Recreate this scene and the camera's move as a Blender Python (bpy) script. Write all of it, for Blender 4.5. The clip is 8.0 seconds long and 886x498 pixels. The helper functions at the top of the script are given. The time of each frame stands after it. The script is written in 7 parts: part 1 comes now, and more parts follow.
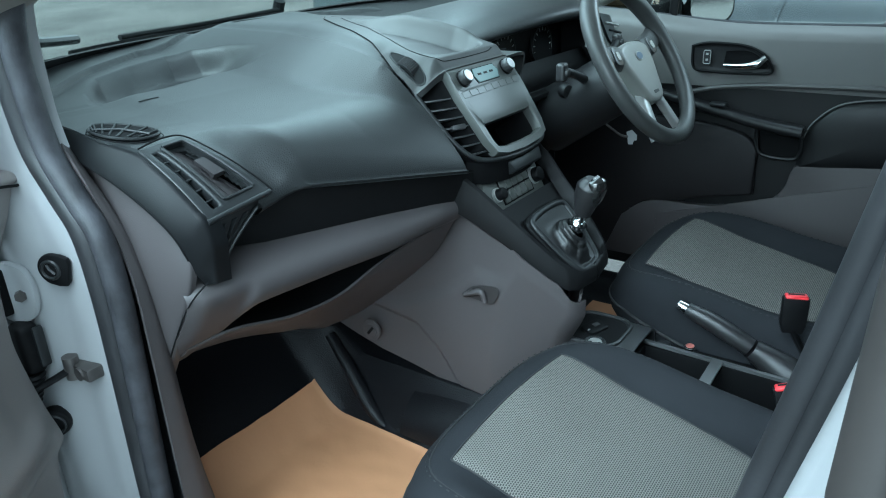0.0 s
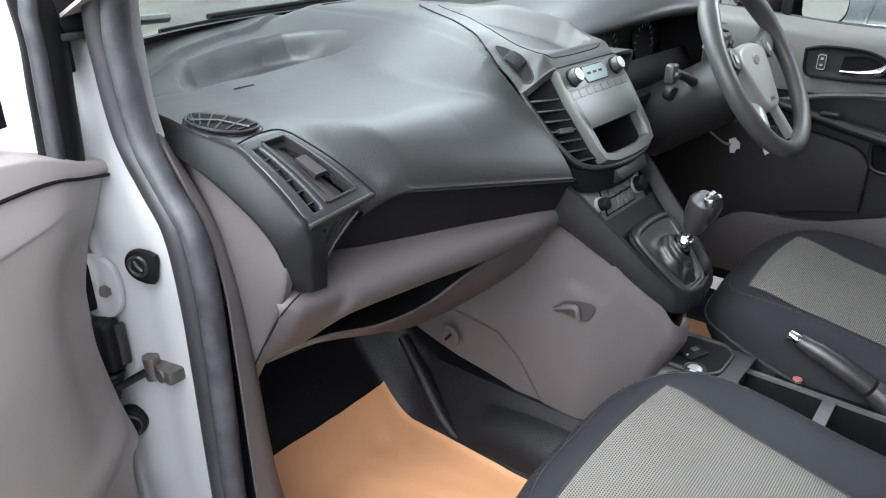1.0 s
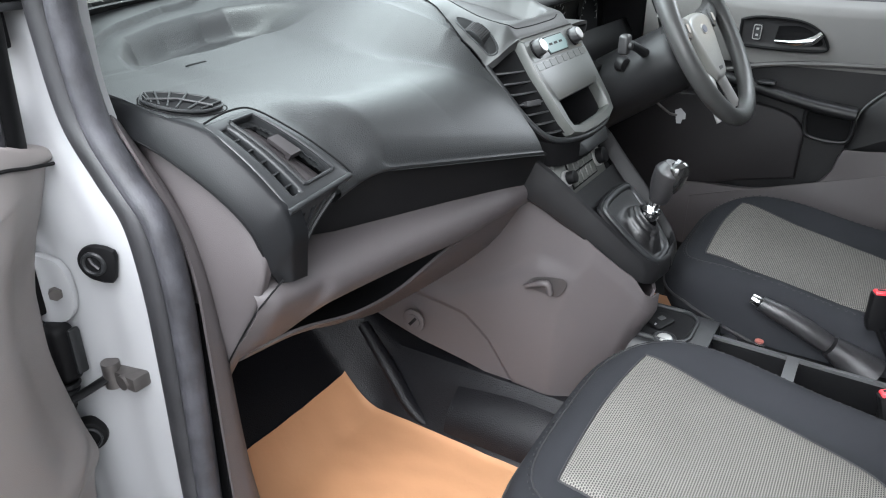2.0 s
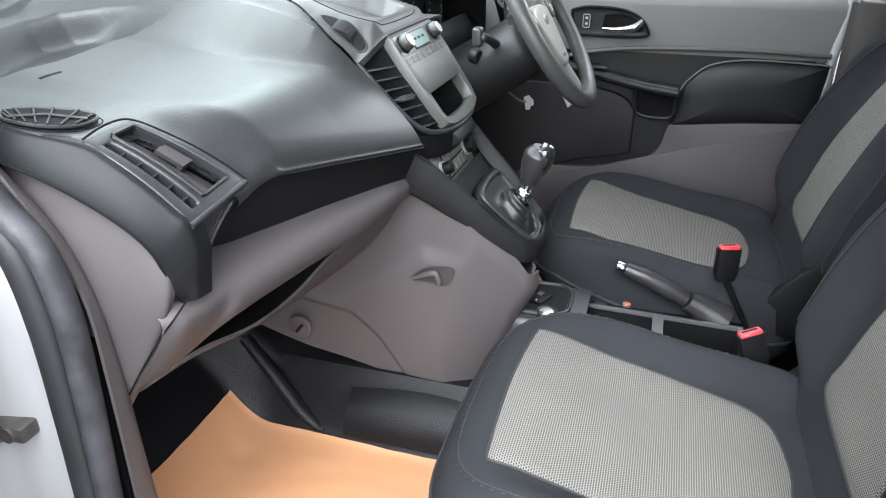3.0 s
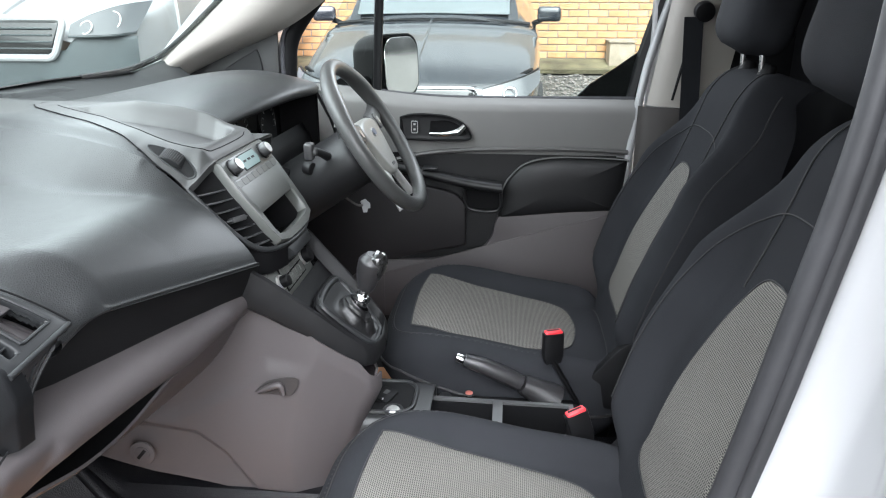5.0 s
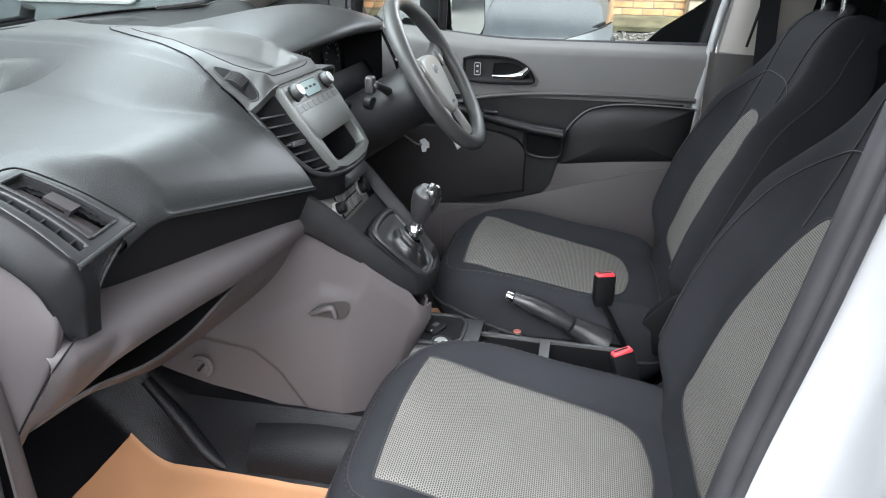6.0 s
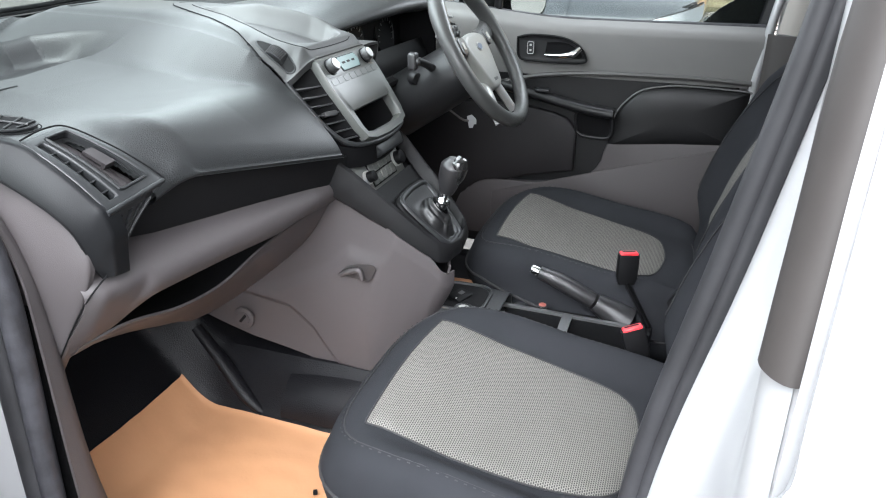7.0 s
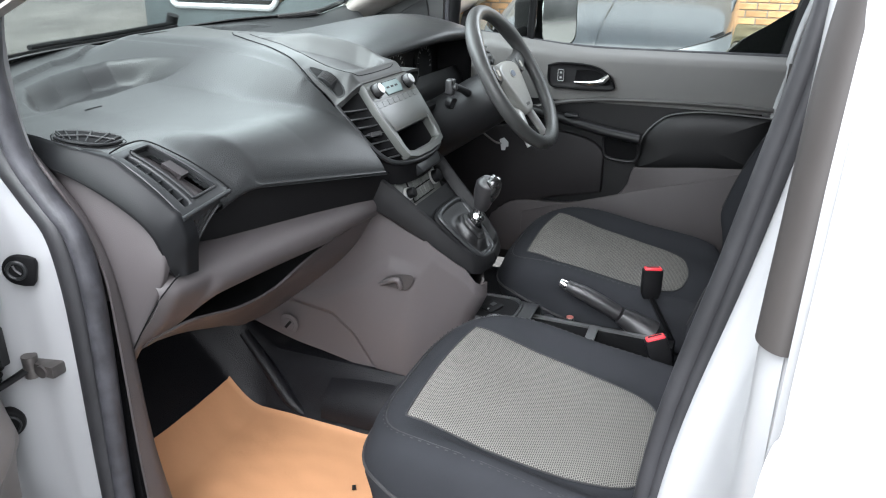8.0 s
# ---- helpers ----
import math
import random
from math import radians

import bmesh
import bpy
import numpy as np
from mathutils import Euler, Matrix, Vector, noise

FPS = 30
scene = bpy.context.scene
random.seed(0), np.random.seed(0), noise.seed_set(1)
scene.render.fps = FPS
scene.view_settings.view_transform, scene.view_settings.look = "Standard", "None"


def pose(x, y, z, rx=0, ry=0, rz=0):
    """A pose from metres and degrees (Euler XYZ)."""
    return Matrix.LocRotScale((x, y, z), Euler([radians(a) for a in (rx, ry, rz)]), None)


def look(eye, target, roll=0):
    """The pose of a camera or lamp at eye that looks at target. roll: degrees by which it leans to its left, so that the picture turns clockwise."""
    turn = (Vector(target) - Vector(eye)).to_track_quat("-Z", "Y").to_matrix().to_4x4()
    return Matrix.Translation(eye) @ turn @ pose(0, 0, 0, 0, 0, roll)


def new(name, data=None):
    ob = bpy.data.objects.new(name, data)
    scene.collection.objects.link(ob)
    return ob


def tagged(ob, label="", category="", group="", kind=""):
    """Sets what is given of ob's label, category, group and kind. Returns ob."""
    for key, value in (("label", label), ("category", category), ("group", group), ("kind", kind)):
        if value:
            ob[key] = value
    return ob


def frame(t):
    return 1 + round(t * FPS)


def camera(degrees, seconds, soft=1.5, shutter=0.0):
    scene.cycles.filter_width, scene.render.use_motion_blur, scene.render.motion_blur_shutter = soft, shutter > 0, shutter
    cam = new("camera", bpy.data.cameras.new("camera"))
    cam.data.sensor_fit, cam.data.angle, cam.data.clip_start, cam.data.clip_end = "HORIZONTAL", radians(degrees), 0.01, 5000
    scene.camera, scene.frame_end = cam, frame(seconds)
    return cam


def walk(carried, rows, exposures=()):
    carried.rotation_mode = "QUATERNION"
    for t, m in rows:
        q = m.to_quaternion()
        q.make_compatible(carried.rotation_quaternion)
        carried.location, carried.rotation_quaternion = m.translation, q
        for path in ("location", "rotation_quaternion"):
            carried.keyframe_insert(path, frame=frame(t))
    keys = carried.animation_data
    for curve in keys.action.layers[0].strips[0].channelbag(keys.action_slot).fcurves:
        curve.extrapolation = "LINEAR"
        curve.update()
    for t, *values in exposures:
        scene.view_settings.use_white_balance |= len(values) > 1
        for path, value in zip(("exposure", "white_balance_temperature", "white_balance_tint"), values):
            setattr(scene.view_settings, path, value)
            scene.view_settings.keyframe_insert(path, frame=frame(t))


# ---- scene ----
cam = camera(63.8, 8.0, soft=1.1)
PATH = [
    (0, (-1.132, 0.207, 1.442), (0.369, 1.277, 0.666), -2.4),
    (0.5, (-1.112, 0.269, 1.452), (0.319, 1.415, 0.653), -1.3),
    (1, (-1.113, 0.336, 1.45), (0.307, 1.484, 0.634), -0.4),
    (1.2, (-1.12, 0.363, 1.445), (0.311, 1.493, 0.622), -0.2),
    (2.5, (-1.145, 0.462, 1.426), (0.485, 1.223, 0.552), -0.2),
    (3, (-1.175, 0.5, 1.428), (0.549, 1.03, 0.564), 0.0),
    (3.5, (-1.19, 0.469, 1.434), (0.617, 0.786, 0.638), 0.1),
    (4, (-1.209, 0.445, 1.476), (0.654, 0.633, 0.774), 0.2),
    (4.2, (-1.216, 0.444, 1.497), (0.663, 0.601, 0.83), 0.1),
    (5.3, (-1.205, 0.447, 1.493), (0.675, 0.634, 0.837), 0.4),
    (5.5, (-1.208, 0.438, 1.484), (0.657, 0.667, 0.799), 0.6),
    (6, (-1.231, 0.426, 1.452), (0.587, 0.765, 0.691), 0.9),
    (6.5, (-1.248, 0.348, 1.449), (0.521, 0.816, 0.642), 0.9),
    (7, (-1.261, 0.283, 1.458), (0.471, 0.866, 0.645), 0.6),
    (7.5, (-1.287, 0.266, 1.461), (0.435, 0.917, 0.679), 0.6),
    (8, (-1.359, 0.267, 1.471), (0.374, 0.929, 0.723), 0.6),
]
EV = 2.60
EXPO = [(0.0, EV - 0.50, 4950, -11), (0.4, EV - 0.30, 5650, 7), (0.8, EV + 0.10, 5950, 9), (1.2, EV + 0.14, 6050, 10), (2.3, EV + 0.22, 6050, 10), (3.0, EV + 0.38, 6050, 10), (3.5, EV + 0.56, 6050, 10), (4.2, EV + 0.50, 6050, 10), (5.3, EV + 0.12, 6050, 10), (6.2, EV + 0.22, 6050, 10), (7.0, EV + 0.26, 6050, 10), (8.0, EV + 0.02, 6050, 10)]
walk(cam, [(t, look(eye, target, roll)) for t, eye, target, roll in PATH], EXPO)

# ---- light ----
world = bpy.data.worlds.new("world")
scene.world = world
world.use_nodes = True
wn = world.node_tree
sky = wn.nodes.new("ShaderNodeTexSky")
sky.sky_type, sky.sun_disc = "NISHITA", False
sky.sun_elevation, sky.sun_rotation = radians(50), radians(267)
sky.dust_density, sky.air_density = 6.0, 1.2
hsv = wn.nodes.new("ShaderNodeHueSaturation")
hsv.inputs["Saturation"].default_value = 0.04
wn.links.new(sky.outputs[0], hsv.inputs["Color"])
wn.links.new(hsv.outputs[0], wn.nodes["Background"].inputs[0])
wn.nodes["Background"].inputs[1].default_value = 0.12
sun = new("sun", bpy.data.lights.new("sun", "SUN"))
sun.data.energy, sun.data.angle, sun.data.color = 1.0, radians(95), (1.0, 0.97, 0.93)
sun.matrix_world = look((-4.5, -0.2, 5.4), (0, 0, 0))
# added fill lamps, upper windscreen opening and driver's window, to brighten pad and cab
for name, eye, aim, wide, high, power in (("windscreen_fill", (0.0, 1.20, 1.60), (0.0, 0.80, 1.10), 0.85, 0.30, 1.3), ("side_window_fill", (0.72, 0.42, 1.62), (-0.2, 0.50, 1.10), 0.60, 0.18, 0.8)):
    day = new(name, bpy.data.lights.new(name, "AREA"))
    day.data.shape, day.data.size, day.data.size_y, day.data.energy = "RECTANGLE", wide, high, power
    day.data.color = (0.97, 0.99, 1.0)
    day.matrix_world = look(eye, aim)


# ---- materials ----
def material(name, colour, rough=0.5, metal=0.0, grain=0.0, scale=400.0, depth=0.0004, mottle=0.0, patch=6.0,
             coat=0.0, spec=0.5, kind="noise", per_object=0.0):
    """A surface with fine relief (grain), large soft variation (mottle) and variation between pieces."""
    m = bpy.data.materials.new(name)
    m.use_nodes = True
    n, l = m.node_tree.nodes, m.node_tree.links
    b = n["Principled BSDF"]
    b.inputs["Roughness"].default_value, b.inputs["Metallic"].default_value = rough, metal
    b.inputs["Specular IOR Level"].default_value, b.inputs["Coat Weight"].default_value = spec, coat
    b.inputs["Coat Roughness"].default_value = max(0.06, rough - 0.06) if coat < 0.5 else 0.08
    geo = n.new("ShaderNodeTexCoord")
    big = n.new("ShaderNodeTexNoise")
    big.inputs["Scale"].default_value, big.inputs["Detail"].default_value = patch, 5
    l.new(geo.outputs["Object"], big.inputs["Vector"])
    ramp = n.new("ShaderNodeMapRange")
    ramp.inputs["From Min"].default_value, ramp.inputs["From Max"].default_value = 0.3, 0.7
    ramp.inputs["To Min"].default_value, ramp.inputs["To Max"].default_value = 1 - mottle, 1 + mottle
    l.new(big.outputs["Fac"], ramp.inputs["Value"])
    mul = n.new("ShaderNodeVectorMath")
    mul.operation = "SCALE"
    mul.inputs[0].default_value = colour
    l.new(ramp.outputs[0], mul.inputs["Scale"])
    last = mul.outputs[0]
    if per_object:
        info = n.new("ShaderNodeObjectInfo")
        r2 = n.new("ShaderNodeMapRange")
        r2.inputs["To Min"].default_value, r2.inputs["To Max"].default_value = 1 - per_object, 1 + per_object
        l.new(info.outputs["Random"], r2.inputs["Value"])
        m2 = n.new("ShaderNodeVectorMath")
        m2.operation = "SCALE"
        l.new(last, m2.inputs[0])
        l.new(r2.outputs[0], m2.inputs["Scale"])
        last = m2.outputs[0]
    l.new(last, b.inputs["Base Color"])
    rr = n.new("ShaderNodeMapRange")
    rr.inputs["To Min"].default_value, rr.inputs["To Max"].default_value = max(0.02, rough - 0.08), min(1, rough + 0.08)
    l.new(big.outputs["Fac"], rr.inputs["Value"])
    l.new(rr.outputs[0], b.inputs["Roughness"])
    if grain:
        if kind == "leather":
            tex = n.new("ShaderNodeTexVoronoi")
            tex.feature = "DISTANCE_TO_EDGE"
            out = tex.outputs["Distance"]
        else:
            tex = n.new("ShaderNodeTexNoise")
            tex.inputs["Detail"].default_value = 3
            out = tex.outputs["Fac"]
        tex.inputs["Scale"].default_value = scale
        l.new(geo.outputs["Object"], tex.inputs["Vector"])
        bump = n.new("ShaderNodeBump")
        bump.inputs["Strength"].default_value, bump.inputs["Distance"].default_value = grain, depth
        l.new(out, bump.inputs["Height"])
        l.new(bump.outputs[0], b.inputs["Normal"])
    return m


def weave(name, light, dark, size):
    """Open-mesh seat cloth: light threads round dark holes, in rows set off by half a step."""
    m = material(name, light, 0.85, spec=0.25, mottle=0.08, patch=9)
    n, l = m.node_tree.nodes, m.node_tree.links
    b = n["Principled BSDF"]
    base = b.inputs["Base Color"].links[0].from_socket
    tc = n.new("ShaderNodeTexCoord")
    tex = n.new("ShaderNodeTexBrick")
    tex.offset, tex.inputs["Scale"].default_value = 0.5, 1.0
    tex.inputs["Brick Width"].default_value, tex.inputs["Row Height"].default_value = size, size * 0.75
    tex.inputs["Mortar Size"].default_value, tex.inputs["Mortar Smooth"].default_value = size * 0.165, 0.35
    l.new(tc.outputs["UV"], tex.inputs["Vector"])
    mix = n.new("ShaderNodeMix")
    mix.data_type = "RGBA"
    l.new(tex.outputs["Fac"], mix.inputs[0])
    mix.inputs[6].default_value = (*dark, 1)
    l.new(base, mix.inputs[7])
    l.new(mix.outputs[2], b.inputs["Base Color"])
    bump = n.new("ShaderNodeBump")
    bump.inputs["Strength"].default_value, bump.inputs["Distance"].default_value = 0.6, 0.0008
    l.new(tex.outputs["Fac"], bump.inputs["Height"])
    l.new(bump.outputs[0], b.inputs["Normal"])
    return m


def ribbed(name, colour, step):
    """Plastic with fine slanting ribs."""
    m = material(name, colour, 0.5, spec=0.2)
    n, l = m.node_tree.nodes, m.node_tree.links
    tc = n.new("ShaderNodeTexCoord")
    tex = n.new("ShaderNodeTexWave")
    tex.bands_direction = "DIAGONAL"
    tex.inputs["Scale"].default_value = 1 / step / 20
    l.new(tc.outputs["Object"], tex.inputs["Vector"])
    bump = n.new("ShaderNodeBump")
    bump.inputs["Strength"].default_value, bump.inputs["Distance"].default_value = 0.5, 0.0006
    l.new(tex.outputs["Fac"], bump.inputs["Height"])
    l.new(bump.outputs[0], n["Principled BSDF"].inputs["Normal"])
    return m


def glass(name, tint=(1, 1, 1)):
    """A thin clear pane: light goes straight through, with a mirror's gloss at grazing angles."""
    m = bpy.data.materials.new(name)
    m.use_nodes = True
    n, l = m.node_tree.nodes, m.node_tree.links
    n.remove(n["Principled BSDF"])
    clear, gloss, mix, fres = (n.new("ShaderNode" + k) for k in ("BsdfTransparent", "BsdfGlossy", "MixShader", "LayerWeight"))
    clear.inputs[0].default_value = (*tint, 1)
    gloss.inputs["Roughness"].default_value = 0.02
    fres.inputs["Blend"].default_value = 0.5
    soft = n.new("ShaderNodeMath")
    soft.operation = "POWER"
    soft.inputs[1].default_value = 4.0
    l.new(fres.outputs["Facing"], soft.inputs[0])
    part_of = n.new("ShaderNodeMath")
    part_of.operation = "MULTIPLY_ADD"
    part_of.inputs[1].default_value, part_of.inputs[2].default_value = 0.55, 0.02
    l.new(soft.outputs[0], part_of.inputs[0])
    l.new(part_of.outputs[0], mix.inputs[0])
    l.new(clear.outputs[0], mix.inputs[1])
    l.new(gloss.outputs[0], mix.inputs[2])
    l.new(mix.outputs[0], n["Material Output"].inputs[0])
    return m


def lamp_surface(name, colour, strength):
    m = material(name, colour, 0.4)
    b = m.node_tree.nodes["Principled BSDF"]
    b.inputs["Emission Color"].default_value, b.inputs["Emission Strength"].default_value = (*colour, 1), strength
    return m


PAD = material("pad_skin", (0.0135, 0.0145, 0.0152), 0.52, grain=0.9, kind="leather", scale=330, depth=0.0015, mottle=0.10, patch=4, spec=0.15, coat=0.80)
PAD.node_tree.nodes["Principled BSDF"].inputs["Coat IOR"].default_value = 1.45
PAD.node_tree.nodes["Principled BSDF"].inputs["Coat Roughness"].default_value = 0.40
BLACK = material("black_plastic", (0.0055, 0.0055, 0.006), 0.50, grain=0.35, scale=800, mottle=0.12, spec=0.14)
VENTBLACK = material("vent_plastic", (0.0155, 0.0165, 0.0175), 0.42, grain=0.3, scale=900, mottle=0.10, spec=0.42)
# near black: joints and slots, and shade painted into cavities, wells and pockets
DEEP = material("cavity_shade_and_joints", (0.004, 0.004, 0.0045), 0.8, spec=0.15)
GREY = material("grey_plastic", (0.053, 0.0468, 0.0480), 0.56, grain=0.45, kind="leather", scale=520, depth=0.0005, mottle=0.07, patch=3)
STACK = material("stack_plastic", (0.060, 0.063, 0.059), 0.34, grain=0.2, scale=900, mottle=0.06, spec=0.5)
KNOB = material("knob_plastic", (0.034, 0.034, 0.035), 0.35, grain=0.2, scale=600)
RIB = ribbed("ribbed_plastic", (0.007, 0.007, 0.0075), 0.004)
CLOTH = material("dark_seat_cloth", (0.0178, 0.0186, 0.0210), 0.88, grain=0.6, scale=1200, depth=0.0006, mottle=0.14, patch=7, spec=0.08)
MESH = weave("light_mesh_cloth", (0.146, 0.139, 0.127), (0.034, 0.033, 0.031), 0.0041)
STITCH = material("stitching", (0.012, 0.012, 0.013), 0.8)
VINYL = material("floor_vinyl", (0.005, 0.005, 0.006), 0.40, spec=0.18, grain=0.7, kind="leather", scale=260, depth=0.0012, mottle=0.2, patch=5)
PAPER = material("kraft_paper", (0.40, 0.205, 0.102), 0.62, grain=0.3, scale=90, depth=0.0010, mottle=0.07, patch=5)
PAINT = material("white_paint", (0.335, 0.339, 0.345), 0.34, mottle=0.02, coat=0.6)
RUBBER = material("door_rubber", (0.031, 0.031, 0.036), 0.58, grain=0.5, scale=420, depth=0.0008, mottle=0.45, patch=38)
TRIMDARK = material("dark_trim", (0.036, 0.032, 0.030), 0.55, mottle=0.15)
CHROME = material("chrome", (0.78, 0.78, 0.78), 0.14, metal=1.0)
SILVER = material("silver_paint", (0.42, 0.42, 0.41), 0.35, metal=0.5)
GLOSS = material("gloss_black", (0.012, 0.012, 0.012), 0.10, coat=0.8)
LEATHER = material("gaiter_leather", (0.018, 0.0175, 0.0185), 0.36, grain=0.5, kind="leather", scale=500, depth=0.0006)
RED = material("red_plastic", (0.62, 0.035, 0.045), 0.40)
WHEELSKIN = material("wheel_skin", (0.052, 0.053, 0.052), 0.38, grain=0.5, kind="leather", scale=600, depth=0.0004)
# wheel skin made much paler, window light on the hub put into its colour
HUB = material("hub_skin_lit", (0.23, 0.231, 0.217), 0.36, grain=0.4, kind="leather", scale=600, depth=0.0003, mottle=0.05)
HEADLINER = material("headliner", (0.66, 0.64, 0.60), 0.9, grain=0.4, scale=900, mottle=0.05)
BEIGE = material("pillar_trim", (0.27, 0.252, 0.230), 0.65, grain=0.2, scale=700, mottle=0.04)
GLASS = glass("window_glass", (0.80, 0.84, 0.82))
MIRROR = material("mirror_glass", (0.9, 0.9, 0.9), 0.02, metal=1.0)
STEEL = material("steel", (0.15, 0.14, 0.135), 0.45, metal=0.8, mottle=0.25, patch=40)
SCREEN = lamp_surface("radio_display", (0.07, 0.12, 0.115), 0.10)


# ---- building helpers ----
def thing(name, label, category, at=(0, 0, 0), kind="", group=""):
    e = new(name)
    e.location = at
    e["origin"] = list(at)
    return tagged(e, label, category, group, kind)


def origin_of(ob):
    while ob.parent:
        ob = ob.parent
    return Vector(ob["origin"]) if "origin" in ob else Vector(ob.location)


def part(name, bm, mat, parent=None, label="", smooth=40.0):
    """Links a bmesh, modelled in world metres, as one mesh under a thing or a part."""
    bmesh.ops.recalc_face_normals(bm, faces=bm.faces)
    me = bpy.data.meshes.new(name)
    if parent:
        bmesh.ops.translate(bm, vec=-origin_of(parent), verts=bm.verts)
    for f in bm.faces:
        f.smooth = True
    for e in bm.edges:
        if len(e.link_faces) == 2 and e.calc_face_angle(0) > radians(smooth):
            e.smooth = False
    bm.to_mesh(me)
    bm.free()
    me.materials.append(mat)
    ob = new(name, me)
    if parent:
        ob.parent = parent
    if label:
        ob["label"] = label
    return ob


def box(x0, x1, y0, y1, z0, z1, bevel=0.004, segs=2, m=None):
    bm = bmesh.new()
    bmesh.ops.create_cube(bm, size=1)
    for v in bm.verts:
        v.co = Vector(((x0 + x1) / 2 + v.co.x * (x1 - x0), (y0 + y1) / 2 + v.co.y * (y1 - y0), (z0 + z1) / 2 + v.co.z * (z1 - z0)))
    if bevel:
        bmesh.ops.bevel(bm, geom=bm.edges[:], offset=bevel, segments=segs, profile=0.6, affect="EDGES")
    if m:
        bmesh.ops.transform(bm, matrix=m, verts=bm.verts)
    return bm


def join(*bms):
    out = bms[0]
    for b in bms[1:]:
        me = bpy.data.meshes.new("tmp")
        b.to_mesh(me)
        out.from_mesh(me)
        bpy.data.meshes.remove(me)
        b.free()
    return out


def cyl(a, b, r0, r1=None, n=24, bevel=0.0, segs=2):
    a, b = Vector(a), Vector(b)
    r1 = r0 if r1 is None else r1
    bm = bmesh.new()
    bmesh.ops.create_cone(bm, cap_ends=True, segments=n, radius1=r0, radius2=r1, depth=(b - a).length)
    if bevel:
        rim = [e for e in bm.edges if len([f for f in e.link_faces if len(f.verts) > 4]) == 1]
        bmesh.ops.bevel(bm, geom=rim, offset=bevel, segments=segs, profile=0.5, affect="EDGES")
    m = Matrix.Translation((a + b) / 2) @ (b - a).to_track_quat("Z", "Y").to_matrix().to_4x4()
    bmesh.ops.transform(bm, matrix=m, verts=bm.verts)
    return bm


def spline(points, n):
    """n points along a smooth curve through the given ones (Catmull-Rom)."""
    p = np.array(points, float)
    k = len(p)
    ext = np.vstack([2 * p[0] - p[1], p, 2 * p[-1] - p[-2]])
    out = []
    for s in np.linspace(0, k - 1, n):
        i = min(int(s), k - 2)
        u = s - i
        a, b, c, d = ext[i:i + 4]
        out.append(0.5 * ((2 * b) + (c - a) * u + (2 * a - 5 * b + 4 * c - d) * u * u + (3 * b - a - 3 * c + d) * u ** 3))
    return np.array(out)


def tube(points, radius, n=10, steps=0, flat=1.0, closed=False):
    """A round (or flattened) bar along a path; radius may be a list along the points."""
    pts = spline(points, steps) if steps else np.array(points, float)
    rad = np.interp(np.linspace(0, 1, len(pts)), np.linspace(0, 1, len(np.atleast_1d(radius))), np.atleast_1d(radius))
    bm = bmesh.new()
    rings = []
    side = None
    k = len(pts)
    for i, p in enumerate(pts):
        if closed:
            t = Vector(pts[(i + 1) % k] - pts[i - 1]).normalized()
        else:
            t = Vector(pts[min(i + 1, k - 1)] - pts[max(i - 1, 0)]).normalized()
        if side is None:
            side = t.orthogonal().normalized() if abs(t.z) > 0.95 else t.cross(Vector((0, 0, 1))).normalized()
        side = (side - side.dot(t) * t).normalized()
        up = side.cross(t)
        rings.append([bm.verts.new(Vector(p) + float(rad[i]) * (math.cos(a) * side + flat * math.sin(a) * up))
                      for a in [2 * math.pi * q / n for q in range(n)]])
    for i in range(k if closed else k - 1):
        r, s = rings[i], rings[(i + 1) % k]
        for j in range(n):
            bm.faces.new((r[j], r[(j + 1) % n], s[(j + 1) % n], s[j]))
    if not closed:
        bm.faces.new(rings[0][::-1])
        bm.faces.new(rings[-1])
    return bm


def shell(grid, thick=0.004, uv=False):
    """A thick skin over a grid of points (rows x columns x 3); the thickness lies behind its face."""
    g = np.array(grid, float)
    r, c = g.shape[:2]
    du = np.gradient(g, axis=0)
    dv = np.gradient(g, axis=1)
    nrm = np.cross(du, dv)
    nrm /= np.maximum(np.linalg.norm(nrm, axis=2, keepdims=True), 1e-9)
    bm = bmesh.new()
    top = [[bm.verts.new(g[i, j]) for j in range(c)] for i in range(r)]
    low = [[bm.verts.new(g[i, j] - thick * nrm[i, j]) for j in range(c)] for i in range(r)]
    layer = bm.loops.layers.uv.new("UVMap") if uv else None
    lu = np.vstack([np.zeros((1, c)), np.cumsum(np.linalg.norm(np.diff(g, axis=0), axis=2), axis=0)])
    lv = np.hstack([np.zeros((r, 1)), np.cumsum(np.linalg.norm(np.diff(g, axis=1), axis=2), axis=1)])
    for i in range(r - 1):
        for j in range(c - 1):
            f = bm.faces.new((top[i][j], top[i + 1][j], top[i + 1][j + 1], top[i][j + 1]))
            if layer:
                for lp, (a, b) in zip(f.loops, ((i, j), (i + 1, j), (i + 1, j + 1), (i, j + 1))):
                    lp[layer].uv = (lu[a, b], lv[a, b])
            bm.faces.new((low[i][j], low[i][j + 1], low[i + 1][j + 1], low[i + 1][j]))
    edge = [(i, 0) for i in range(r)] + [(r - 1, j) for j in range(1, c)] + [(i, c - 1) for i in range(r - 2, -1, -1)] + [(0, j) for j in range(c - 2, 0, -1)]
    for (a, b), (d, e) in zip(edge, edge[1:] + edge[:1]):
        bm.faces.new((top[a][b], low[a][b], low[d][e], top[d][e]))
    return bm


